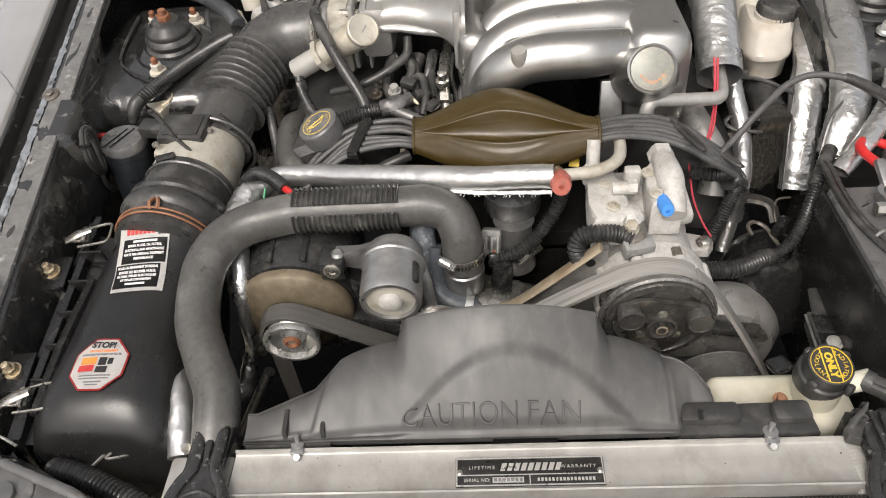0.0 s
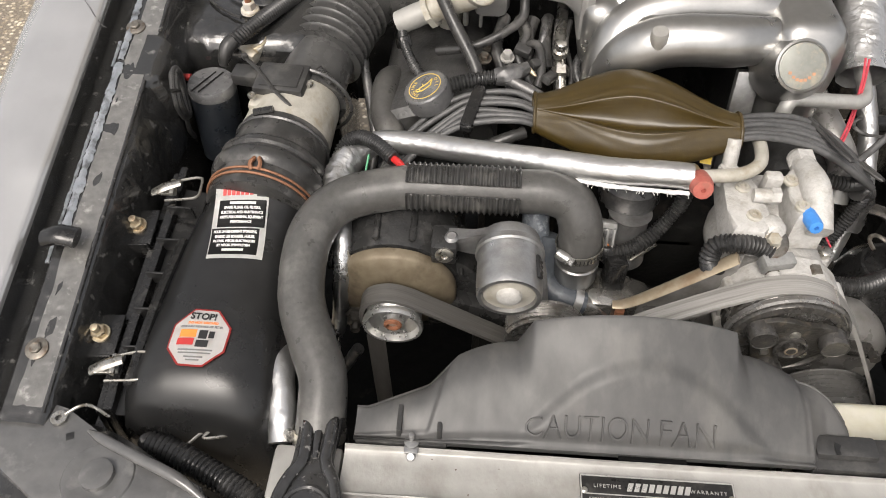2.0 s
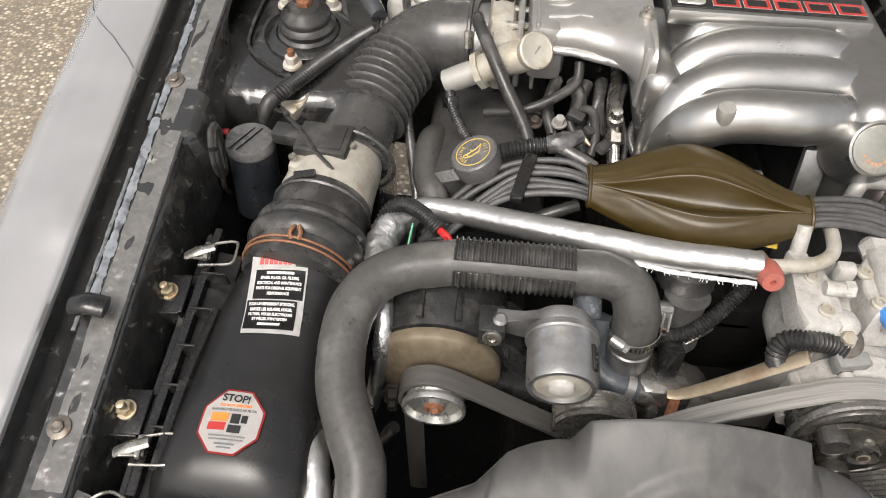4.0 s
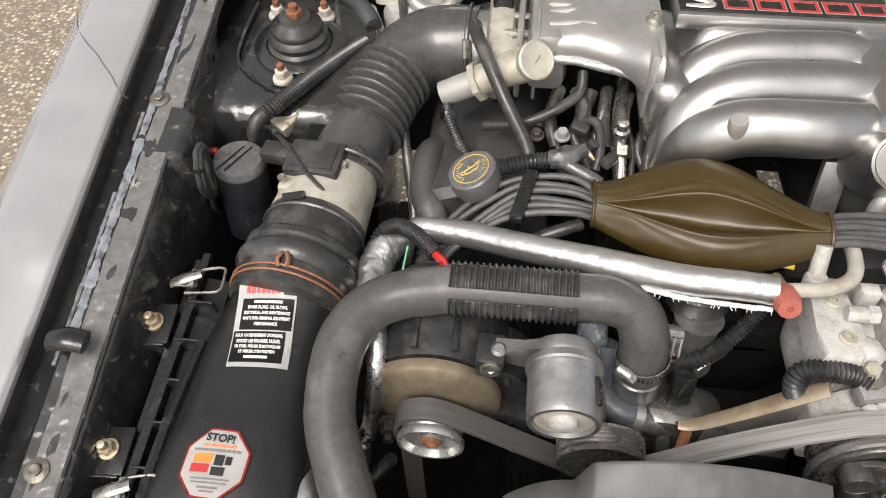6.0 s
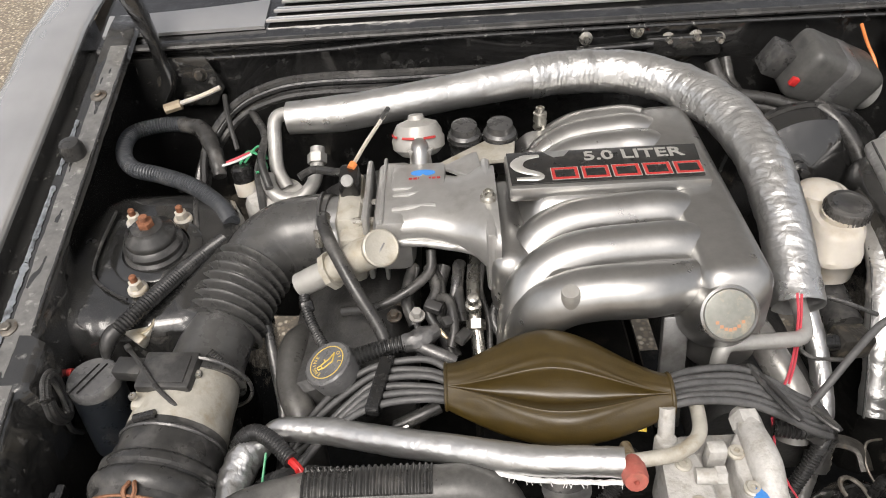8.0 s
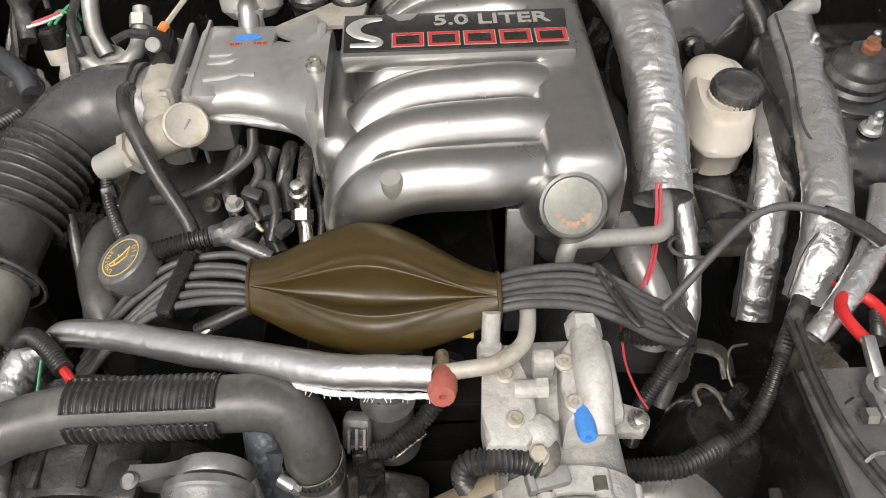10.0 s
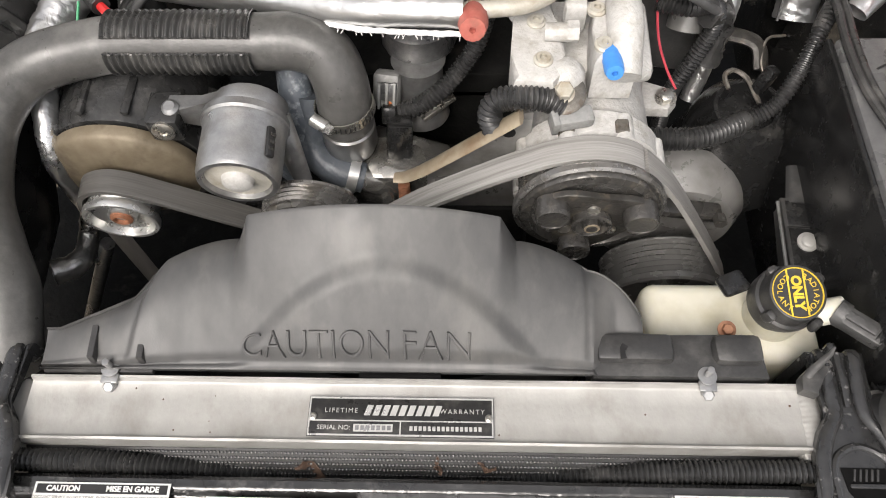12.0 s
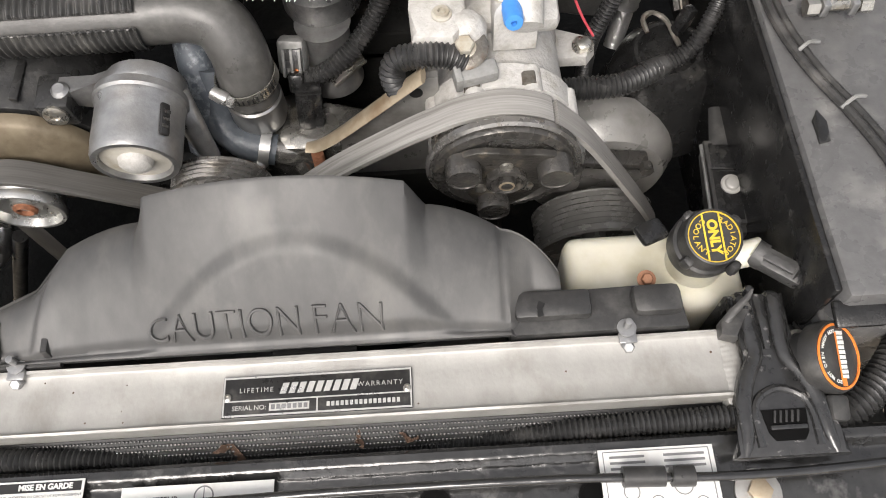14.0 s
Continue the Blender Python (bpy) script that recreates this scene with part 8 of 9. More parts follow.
part_tb = thing("solenoid_tray", (-0.04, 1.17, 0.91), "yellowed flat bracket under the solenoids", "bracket")
part("plate", prism([(-0.10, 1.135), (0.01, 1.145), (0.015, 1.190), (-0.02, 1.200), (-0.05, 1.175)], 0.920, 0.926, None, 0.001), M_CREAM, part_tb)

# oil filler, plug wires, heat sleeve
oc = thing("oil_filler_cap", (-0.226, 0.87, 0.78), "black oil filler cap with a faded yellow ring print", "cap")
OA = Vector((-0.40, -0.12, 1)).normalized()
O0 = Vector((-0.229, 0.872, 0.834))
part("cap", lathe([(0.024, -0.028), (0.0300, -0.026), (0.0312, -0.010), (0.0302, -0.002), (0.028, 0.0), (0, 0.0)], O0, OA, 14), M_BATTERY, oc)
part("neck", lathe([(0.024, -0.10), (0.0245, -0.028)], O0, OA, 28), M_CASE, oc)
OM = frame_on(O0, OA)
part("ring_print", lathe([(0.0222, 0), (0.0222, 0.0005), (0.0210, 0.0005), (0.0210, 0)], O0, OA, 40), M_FADEDYELLOW, oc)
arc = arc_words("ENGINE", 0.0165, 0.0066, OM, 238, 19)
part("lettering", arc, M_FADEDYELLOW, oc)
part("lettering", arc_words("OIL", 0.0165, 0.0066, OM, 32, 22), M_FADEDYELLOW, oc)
can = bmesh.new()
OK = OM @ pose(0, 0, 0.0004, 0, 0, 30)
pts = [(-0.008, -0.005), (0.006, -0.005), (0.0135, 0.0045), (0.0045, 0.0015), (-0.008, 0.0015), (-0.008, -0.005)]
for (xa, ya), (xb, yb) in zip(pts, pts[1:]):
    tube([OK @ Vector((xa, ya, 0)), OK @ Vector((xb, yb, 0))], 0.0009, 6, 0.004, can)
tube([OK @ Vector(p) for p in ((-0.008, 0.001, 0), (-0.0125, 0.002, 0), (-0.0125, -0.002, 0), (-0.008, -0.0035, 0))], 0.0009, 6, 0.002, can)
tube([OK @ Vector((-0.001, 0.0015, 0)), OK @ Vector((-0.001, 0.0055, 0))], 0.0009, 6, 0.002, can)
part("can_sign", can, M_FADEDYELLOW, oc)
pw = thing("spark_plug_wires", (-0.17, 0.83, 0.78), "grey spark plug wires with black comb separators", "wires")
rng = random.Random(17)
for i in range(6):
    d = (i - 2.5)
    j1, j2, j3 = rng.uniform(-0.005, 0.005), rng.uniform(-0.006, 0.006), rng.uniform(-0.012, 0.012)
    part("lead", tube([(-0.078, 0.829 + d * 0.0075, 0.826), (-0.112, 0.838 + d * 0.0115 + j1, 0.832 + j2), (-0.165, 0.842 + d * 0.0118, 0.826), (-0.205, 0.828 + d * 0.011 + j3 * 0.5, 0.808 + j1), (-0.245, 0.806 + d * 0.012 + j3, 0.780), (-0.285, 0.79 + d * 0.016 - j3, 0.74)], 0.0042, 10, 0.006), M_WIRE, pw)
    part("lead", tube([(0.128, 0.785 + d * 0.0066, 0.853), (0.165, 0.792 + d * 0.0078 + j1 * 0.4, 0.856 + j2 * 0.5), (0.215, 0.796 + d * 0.009 + j1 * 0.6, 0.850), (0.252, 0.790 + d * 0.010, 0.838), (0.288, 0.785 + d * 0.0095, 0.815), (0.318, 0.796 + d * 0.009, 0.788)], 0.0043, 10, 0.006), M_WIRE, pw)
part("comb", box((-0.166, 0.838, 0.829), (0.016, 0.074, 0.014), 0.003, (6, 0, -12)), M_PLASTIC, pw, "black comb separator")
for cx, cy, cz, hl, tz in ((0.252, 0.790, 0.845, 0.040, -20), (0.306, 0.793, 0.806, 0.030, -30)):
    d = Vector((math.sin(radians(tz)), math.cos(radians(tz)), 0.0))
    side = Vector((d.y, -d.x, -0.45))
    loop = [Vector((cx, cy, cz)) + d * (hl * math.cos(a)) + side * (0.0055 * math.sin(a)) for a in [2 * math.pi * k / 20 for k in range(21)]]
    part("comb", tube(loop, 0.0034, 8, 0.004, flat=0.7), M_DUSTYPL, pw, "black looped wire separator")
bt = thing("spark_plug_boots", (-0.11, 0.81, 0.80), "black and silver plug boots under the wires", "boots")
part("boot", tube([(-0.150, 0.805, 0.795), (-0.120, 0.812, 0.806), (-0.100, 0.82, 0.81)], 0.008, 10, 0.005), M_RUBBER, bt)
part("shiny_sleeve", tube([(-0.170, 0.785, 0.785), (-0.135, 0.803, 0.800)], 0.0045, 8, 0.005), M_POLISHED, bt)
hs = thing("heat_sleeve", (0.037, 0.83, 0.80), "pleated olive-brown vinyl sleeve round the ignition coil wires", "sleeve")


def sleeve(u, v):
    """Pleated sleeve: a flattened spindle tilted to the front, with a deep lozenge fold along its face."""
    sn = max(0.0, math.sin(math.pi * min(1, max(0, u))))
    e = sn ** 1.2
    x = -0.091 + u * 0.232
    mid = Vector((x, 0.824 - 0.040 * u, 0.838 + 0.018 * u))
    up, out = Vector((0, 0.92, 0.39)), Vector((0, -0.39, 0.92))
    far, near = 0.026 - 0.004 * u + 0.044 * sn ** 1.7, 0.026 - 0.004 * u + 0.036 * sn ** 1.0
    a = 2 * math.pi * v
    q, s = math.cos(a), math.sin(a)
    h = q * (far if q > 0 else near)
    rise = s * (0.016 + 0.016 * e) if s > 0 else s * 0.014
    if s > 0:
        k = (q + 0.17) / (0.33 * e + 0.03)
        if abs(k) < 1:
            rise -= 0.021 * e * math.cos(k * math.pi / 2) ** (1.2 if k < 0 else 1.0)
        for off, amp in ((1.0, 0.0022), (-1.0, 0.0036), (-0.62, 0.0013), (1.5, 0.0014), (-1.45, 0.0014)):
            rise += amp * e * math.exp(-((k - off) / 0.21) ** 2)
        rise += 0.0012 * noise.noise((x * 25, q * 4, 4))
    return mid + up * h + out * rise


part("sleeve", sheet(sleeve, 140, 360), M_OLIVE, hs, "", 70)
for u in (0.0, 1.0):
    part("hem", tube([sleeve(u, k / 24) for k in range(25)], 0.0022, 8, 0.004), M_OLIVE, hs)

# fuel rail, vacuum tree, loom behind the cap
fr = thing("fuel_rail", (-0.06, 0.95, 0.78), "zinc fuel rail with test valve beside the runners", "fuel rail")
part("rail", tube([(-0.050, 0.90, 0.79), (-0.055, 0.96, 0.835), (-0.050, 1.03, 0.845), (-0.045, 1.10, 0.845)], 0.008, 12, 0.006), M_STEEL, fr)
part("valve", lathe([(0.006, 0), (0.010, 0.004), (0.010, 0.012), (0.007, 0.014), (0.007, 0.024), (0.004, 0.026), (0, 0.026)], (-0.056, 0.945, 0.838), (0, -0.2, 1), 12), M_STEEL, fr)
part("union", lathe([(0.012, 0), (0.012, 0.012)], (-0.054, 0.925, 0.822), (0, 0.75, 0.5), 6), M_STEEL, fr)
bolt((-0.125, 0.940, 0.835), (0, -0.2, 1), 0.0070, 0.012, M_RAD, None, "cover_bolt", 1.4, 0.0, "pale flanged bolt on the valve cover", "bolt")
hl = thing("engine_harness", (-0.14, 0.90, 0.80), "taped engine harness with corrugated loom behind the oil cap", "wire loom")
part("loom", tube([(-0.196, 0.882, 0.830), (-0.165, 0.888, 0.836), (-0.135, 0.893, 0.838)], 0.0095, 12, ribs=0.0045, amp=0.0012), M_LOOM, hl)
part("taped_branch", tube([(-0.140, 0.892, 0.838), (-0.120, 0.895, 0.842), (-0.098, 0.905, 0.846)], [0.010, 0.013, 0.009], 10, 0.004, wob=0.25, wscale=80), M_CASE, hl)
part("taped_branch", tube([(-0.130, 0.892, 0.838), (-0.105, 0.880, 0.834), (-0.08, 0.872, 0.825)], [0.009, 0.008, 0.007], 10, 0.004, wob=0.2), M_CASE, hl)
part("brass_tip", lathe([(0.004, 0), (0.002, 0.014), (0, 0.016)], (-0.098, 0.903, 0.845), (0.6, -0.6, -0.2), 8), M_BRASS, hl)
for i, pts in enumerate(([(-0.10, 0.965, 0.84), (-0.085, 0.95, 0.85), (-0.08, 0.92, 0.835), (-0.085, 0.90, 0.82)], [(-0.11, 1.0, 0.86), (-0.10, 0.975, 0.85), (-0.112, 0.95, 0.835), (-0.10, 0.93, 0.82)],
                         [(-0.13, 1.02, 0.85), (-0.14, 0.98, 0.83), (-0.13, 0.95, 0.81)], [(-0.07, 1.02, 0.85), (-0.075, 0.98, 0.84), (-0.07, 0.94, 0.82)])):
    part("lead", tube(pts, 0.006 + 0.002 * (i > 1), 10, 0.005), M_RUBBER, hl)
hh = thing("heater_hose", (-0.28, 0.92, 0.70), "grey-black moulded heater hose beside the valve cover", "hose")
part("hose", tube([(-0.275, 1.02, 0.74), (-0.290, 0.965, 0.770), (-0.290, 0.91, 0.760), (-0.272, 0.865, 0.745), (-0.262, 0.835, 0.70), (-0.262, 0.82, 0.63)], 0.019, 18, 0.008), M_HOSE, hh)
h3 = thing("vapour_pipe", (-0.32, 0.9, 0.65), "thin grey metal pipe in the gap beside the duct", "pipe")
part("pipe", tube([(-0.325, 0.98, 0.80), (-0.312, 0.93, 0.765), (-0.300, 0.88, 0.73), (-0.305, 0.83, 0.68)], 0.0065, 10, 0.008), M_CASE, h3)

# ---------- rear: foil duct, looms, pipes ----------
fb = thing("foil_rear_pipe", (0.1, 1.25, 0.88), "large foil-wrapped pipe curving round the back of the engine", "pipe")
part("smooth_wrap", tube([(-0.312, 1.265, 0.940), (-0.237, 1.262, 0.945), (-0.153, 1.270, 0.952), (-0.069, 1.285, 0.957), (0.016, 1.305, 0.960), (0.06, 1.313, 0.961)], [0.024, 0.027, 0.0255, 0.026, 0.028, 0.029], 32, 0.004, wob=0.03, wscale=20, ridge=0.03, caps=False), M_FOIL, fb, "smooth foil wrap")
part("crinkled_wrap", tube([(0.045, 1.311, 0.960), (0.102, 1.318, 0.962), (0.190, 1.308, 0.962), (0.262, 1.262, 0.957), (0.305, 1.19, 0.950), (0.323, 1.10, 0.936), (0.326, 1.02, 0.908), (0.324, 0.96, 0.879), (0.320, 0.908, 0.852)], [0.031, 0.0315, 0.0315, 0.032, 0.0325, 0.032, 0.030, 0.029, 0.030], 40, 0.0016, wob=0.03, wscale=24, ridge=0.09, crinkle=0.05, cscale=230, caps=False), M_CRUMPLED, fb, "crinkled foil wrap")
part("bare_pipe", tube([(0.320, 0.925, 0.860), (0.317, 0.885, 0.850), (0.309, 0.864, 0.848), (0.285, 0.858, 0.850), (0.245, 0.853, 0.854), (0.222, 0.851, 0.855), (0.213, 0.846, 0.846), (0.211, 0.842, 0.81)], 0.0090, 16, 0.005), M_PIPE, fb, "dull bare aluminium pipe")
part("elbow_pipe", tube([(-0.295, 1.270, 0.945), (-0.320, 1.268, 0.946), (-0.332, 1.258, 0.940), (-0.333, 1.235, 0.915), (-0.332, 1.215, 0.885), (-0.32, 1.20, 0.862)], 0.0105, 14, 0.005), M_PIPE, fb, "bent aluminium pipe")
up = thing("u_bend_pipe", (-0.31, 1.18, 0.84), "bent aluminium pipe beside the pressure switch", "pipe")
part("pipe", tube([(-0.272, 1.235, 0.905), (-0.272, 1.215, 0.890), (-0.278, 1.190, 0.872), (-0.298, 1.172, 0.860), (-0.325, 1.172, 0.862), (-0.340, 1.185, 0.872), (-0.345, 1.20, 0.885)], 0.0105, 14, 0.005), M_PIPE, up)
part("nut", lathe([(0.0145, 0), (0.0145, 0.014)], (-0.272, 1.225, 0.90), (0, -0.6, -0.5), 6), M_PIPE, up)
sw = thing("accumulator", (-0.365, 1.19, 0.78), "pale aluminium accumulator with a black and white pressure switch", "canister")
part("can", lathe([(0.045, -0.10), (0.046, 0.0), (0.040, 0.012), (0.02, 0.016), (0, 0.016)], (-0.338, 1.195, 0.845), (0, 0, 1), 32), M_CASTWHITE, sw)
part("switch_base", lathe([(0.017, 0), (0.017, 0.018), (0.014, 0.022)], (-0.380, 1.205, 0.852), (-0.1, 0.2, 1), 18), M_RESWHITE, sw)
part("switch_top", lathe([(0.016, 0.02), (0.016, 0.040), (0.012, 0.044), (0, 0.044)], (-0.380, 1.205, 0.852), (-0.1, 0.2, 1), 18), M_PLASTIC, sw, "black switch top")
for mt, pts in ((M_GREEN, [(-0.385, 1.215, 0.897), (-0.375, 1.235, 0.905), (-0.355, 1.225, 0.90), (-0.345, 1.205, 0.892), (-0.36, 1.20, 0.89)]), (M_GREEN, [(-0.38, 1.22, 0.895), (-0.36, 1.24, 0.91), (-0.345, 1.22, 0.90)]),
                (M_PINK, [(-0.405, 1.215, 0.90), (-0.385, 1.225, 0.903), (-0.36, 1.245, 0.905)]), (M_FRINGE, [(-0.41, 1.21, 0.898), (-0.39, 1.218, 0.90), (-0.37, 1.23, 0.903)])):
    part("wire", tube(pts, 0.0020, 6, 0.004), mt, sw, "coloured switch wire")
cl2 = thing("convoluted_hose", (-0.48, 1.24, 0.88), "grey-black corrugated hose looping over the strut tower", "hose")
part("hose", tube([(-0.382, 1.109, 0.868), (-0.405, 1.143, 0.876), (-0.447, 1.173, 0.890), (-0.495, 1.193, 0.898), (-0.540, 1.210, 0.902), (-0.567, 1.252, 0.905), (-0.570, 1.304, 0.907), (-0.532, 1.325, 0.908), (-0.490, 1.324, 0.908)], 0.0112, 16, ribs=0.0046, amp=0.0013), M_LOOMGREY, cl2)
part("taped_end", tube([(-0.496, 1.325, 0.908), (-0.460, 1.305, 0.906), (-0.434, 1.258, 0.895), (-0.422, 1.222, 0.872)], [0.012, 0.0135, 0.012, 0.010], 14, 0.004, wob=0.2, wscale=70), M_RUBBER, cl2, "frayed tape at the end of the hose")
bl2 = thing("bulkhead_harness", (-0.3, 1.33, 0.88), "thick bundle of black wires along the firewall", "wire loom")
rng = random.Random(12)
for i in range(13):
    dz, dy = rng.uniform(-0.016, 0.016), rng.uniform(-0.014, 0.014)
    part("strand", tube([(-0.47 + rng.uniform(-0.01, 0.01), 1.25, 0.83), (-0.455, 1.30 + dy, 0.872 + dz), (-0.405, 1.330 + dy, 0.926 + dz), (-0.341, 1.335 + dy, 0.954 + dz), (-0.275, 1.338 + dy, 0.961 + dz), (-0.176, 1.345 + dy, 0.957 + dz), (0.0, 1.365 + dy, 0.945 + dz), (0.15, 1.38 + dy, 0.925 + dz)], 0.0066, 8, 0.012), M_RUBBER if i % 3 else M_CASE, bl2)
for pts, r, m in (([(-0.355, 1.24, 0.90), (-0.36, 1.21, 0.885), (-0.352, 1.17, 0.865), (-0.345, 1.14, 0.84)], 0.006, M_RUBBER), ([(-0.42, 1.33, 0.95), (-0.41, 1.29, 0.935), (-0.395, 1.25, 0.90)], 0.004, M_RUBBER),
                  ([(-0.50, 1.34, 0.935), (-0.46, 1.345, 0.945), (-0.43, 1.35, 0.955)], 0.004, M_RESWHITE), ([(-0.45, 1.20, 0.87), (-0.44, 1.15, 0.875), (-0.425, 1.09, 0.87), (-0.418, 1.06, 0.86)], 0.0045, M_RUBBER),
                  ([(-0.29, 1.165, 0.90), (-0.27, 1.175, 0.905), (-0.235, 1.15, 0.915), (-0.215, 1.12, 0.935)], 0.006, M_RUBBER)):
    part("branch", tube(pts, r, 8, 0.006), m, bl2)
part("branch", tube([(-0.388, 1.330, 0.928), (-0.371, 1.300, 0.924), (-0.349, 1.250, 0.922), (-0.350, 1.205, 0.907), (-0.337, 1.170, 0.881)], 0.0062, 10, 0.006), M_RUBBER, bl2, "black lead dropping past the pressure switch")
part("tan_clip", tube([(-0.520, 1.335, 0.930), (-0.495, 1.34, 0.935)], 0.0085, 8, 0.004), M_TAN, bl2, "tan plastic clip")
wp2 = thing("white_grommet", (-0.445, 1.18, 0.84), "small white plastic elbow beside the strut tower", "fitting")
part("elbow", lathe([(0.018, -0.02), (0.020, 0.0), (0.014, 0.010), (0, 0.012)], (-0.452, 1.165, 0.85), (0.2, -0.4, 1), 18), M_RESWHITE, wp2)

# leads and clips crowded behind the oil cap
cl3 = thing("sensor_leads", (-0.09, 0.95, 0.80), "black sensor leads crowded beside the runners", "wires")
rng = random.Random(31)
for i in range(7):
    x = -0.125 + 0.017 * i
    part("lead", tube([(x, 1.015, 0.850), (x + rng.uniform(-0.01, 0.01), 0.985, 0.838 + rng.uniform(-0.01, 0.01)), (x + rng.uniform(-0.015, 0.015), 0.95, 0.815), (x + rng.uniform(-0.02, 0.02), 0.91, 0.79)], rng.choice((0.004, 0.006, 0.010)), 10, 0.006), M_RUBBER if i % 3 else M_CASE, cl3)
for x, y, z, turn in ((-0.085, 0.925, 0.838, 30), (-0.105, 0.945, 0.845, -20), (-0.070, 0.905, 0.832, 60)):
    part("clip", box((x, y, z), (0.022, 0.014, 0.012), 0.003, (15, 10, turn)), M_DUSTYPL, cl3)
for x, y in ((-0.15, 0.985), (-0.155, 0.955)):
    bolt((x, y, 0.822), (0, -0.2, 1), 0.0065, 0.010, M_GRIMEBOLT, cl3, "bolt_head")


# ---------- driver side ----------
mc = thing("brake_fluid_reservoir", (0.43, 1.02, 0.80), "aged white brake fluid reservoir with a black screw cap", "reservoir")


def res_sec(z, k, dy=0.0):
    out = []
    for i in range(36):
        a = 2 * math.pi * i / 36
        c, s = math.cos(a), math.sin(a)
        w = (abs(c) ** 3 + abs(s) ** 3) ** (-1 / 3)
        out.append(Vector((0.440 + 0.012 * s * k + c * 0.040 * w * k, 1.100 + dy + s * 0.078 * w * k, z)))
    return out


part("tank", loft([res_sec(0.765, 0.80), res_sec(0.77, 0.90), res_sec(0.800, 0.93), res_sec(0.804, 1.0), res_sec(0.812, 1.0), res_sec(0.816, 0.94), res_sec(0.842, 0.90), res_sec(0.850, 0.78)]), M_RESWHITE, mc, "", 50)
part("neck", lathe([(0.027, 0), (0.027, 0.02)], (0.440, 1.078, 0.838), (0, -0.1, 1), 28), M_RESWHITE, mc)
cap = part("cap", lathe([(0.0285, 0), (0.0292, 0.004), (0.0292, 0.019), (0.0270, 0.0225), (0.021, 0.023), (0.019, 0.0215), (0, 0.0215)], (0.445, 1.080, 0.848), (0.02, -0.12, 1), 36), M_RUBBER, mc, "black screw cap")
q = bmesh.new()
for k in range(30):
    a = 2 * math.pi * k / 30
    box((0.4455 + 0.0294 * math.cos(a), 1.0788 + 0.0294 * math.sin(a), 0.8585 - 0.0), (0.0022, 0.0022, 0.014), 0, (0, 0, math.degrees(a)), q)
part("cap_ribs", q, M_RUBBER, cap)
part("dome", lathe([(0.034, -0.02), (0.034, 0.0), (0.030, 0.012), (0.018, 0.020), (0, 0.023)], (0.438, 1.140, 0.838), (0, 0, 1), 32), M_RESWHITE, mc, "rounded hump of the tank")
part("cylinder", tube([(0.437, 0.98, 0.735), (0.438, 1.06, 0.740), (0.44, 1.17, 0.75)], 0.024, 18, 0.01), M_CASE, mc)
part("brake_line", tube([(0.40, 1.02, 0.79), (0.375, 1.0, 0.80), (0.365, 0.97, 0.815), (0.395, 0.945, 0.82), (0.44, 0.94, 0.80)], 0.003, 8, 0.005), M_CASE, mc)
part("level_switch", box((0.398, 1.06, 0.80), (0.03, 0.022, 0.018), 0.003), M_CASE, mc)
pv = thing("proportioning_valve", (0.41, 0.93, 0.74), "black valve block with a wire loop below the reservoir", "valve")
part("block", box((0.415, 0.935, 0.76), (0.048, 0.034, 0.034), 0.006, (0, 10, 10)), M_GREASY, pv)
part("plug", lathe([(0.012, 0), (0.012, 0.02), (0.008, 0.022)], (0.395, 0.93, 0.765), (-1, -0.1, 0.1), 14), M_PLASTIC, pv)
part("lead", tube([(0.375, 0.928, 0.768), (0.352, 0.925, 0.775), (0.345, 0.915, 0.77), (0.360, 0.905, 0.765), (0.395, 0.905, 0.76)], 0.0028, 8, 0.004), M_RUBBER, pv)

s1 = thing("foil_sleeve", (0.48, 0.98, 0.70), "foil heat sleeve with a stitched edge beside the reservoir", "heat sleeve", "foil sleeves")
P1 = [(0.508, 1.13, 0.835), (0.498, 1.06, 0.810), (0.484, 1.0, 0.780), (0.470, 0.945, 0.73), (0.461, 0.895, 0.66)]
part("sleeve", tube(P1, [0.022, 0.023, 0.024, 0.024, 0.023], 30, 0.002, wob=0.05, wscale=22, ridge=0.08, crinkle=0.07, cscale=170, flat=0.75, caps=False), M_CRUMPLED, s1)
part("stitched_edge", tube([(x - 0.021, y - 0.006, z + 0.004) for x, y, z in P1[1:]], 0.0018, 6, 0.004), M_CASE, s1)
s2 = thing("foil_sleeve", (0.51, 0.97, 0.75), "wide foil heat sleeve with a black stitched seam", "heat sleeve", "foil sleeves")
P2 = [(0.545, 1.20, 0.875), (0.537, 1.11, 0.862), (0.522, 1.01, 0.845), (0.506, 0.928, 0.828), (0.488, 0.870, 0.800), (0.470, 0.838, 0.762)]
part("sleeve", tube(P2, [0.028, 0.028, 0.027, 0.026, 0.026, 0.024], 30, 0.002, wob=0.05, wscale=22, ridge=0.08, crinkle=0.07, cscale=170, flat=0.7, caps=False), M_CRUMPLED, s2)
part("stitched_edge", tube([(x - 0.022 + 0.012 * i * (i == 3), y - 0.004, z + 0.012) for i, (x, y, z) in enumerate(P2)], 0.0018, 6, 0.004), M_CASE, s2)
s3 = thing("foil_sleeve", (0.52, 0.86, 0.77), "short creased foil sleeve ending at the battery cable", "heat sleeve", "foil sleeves")
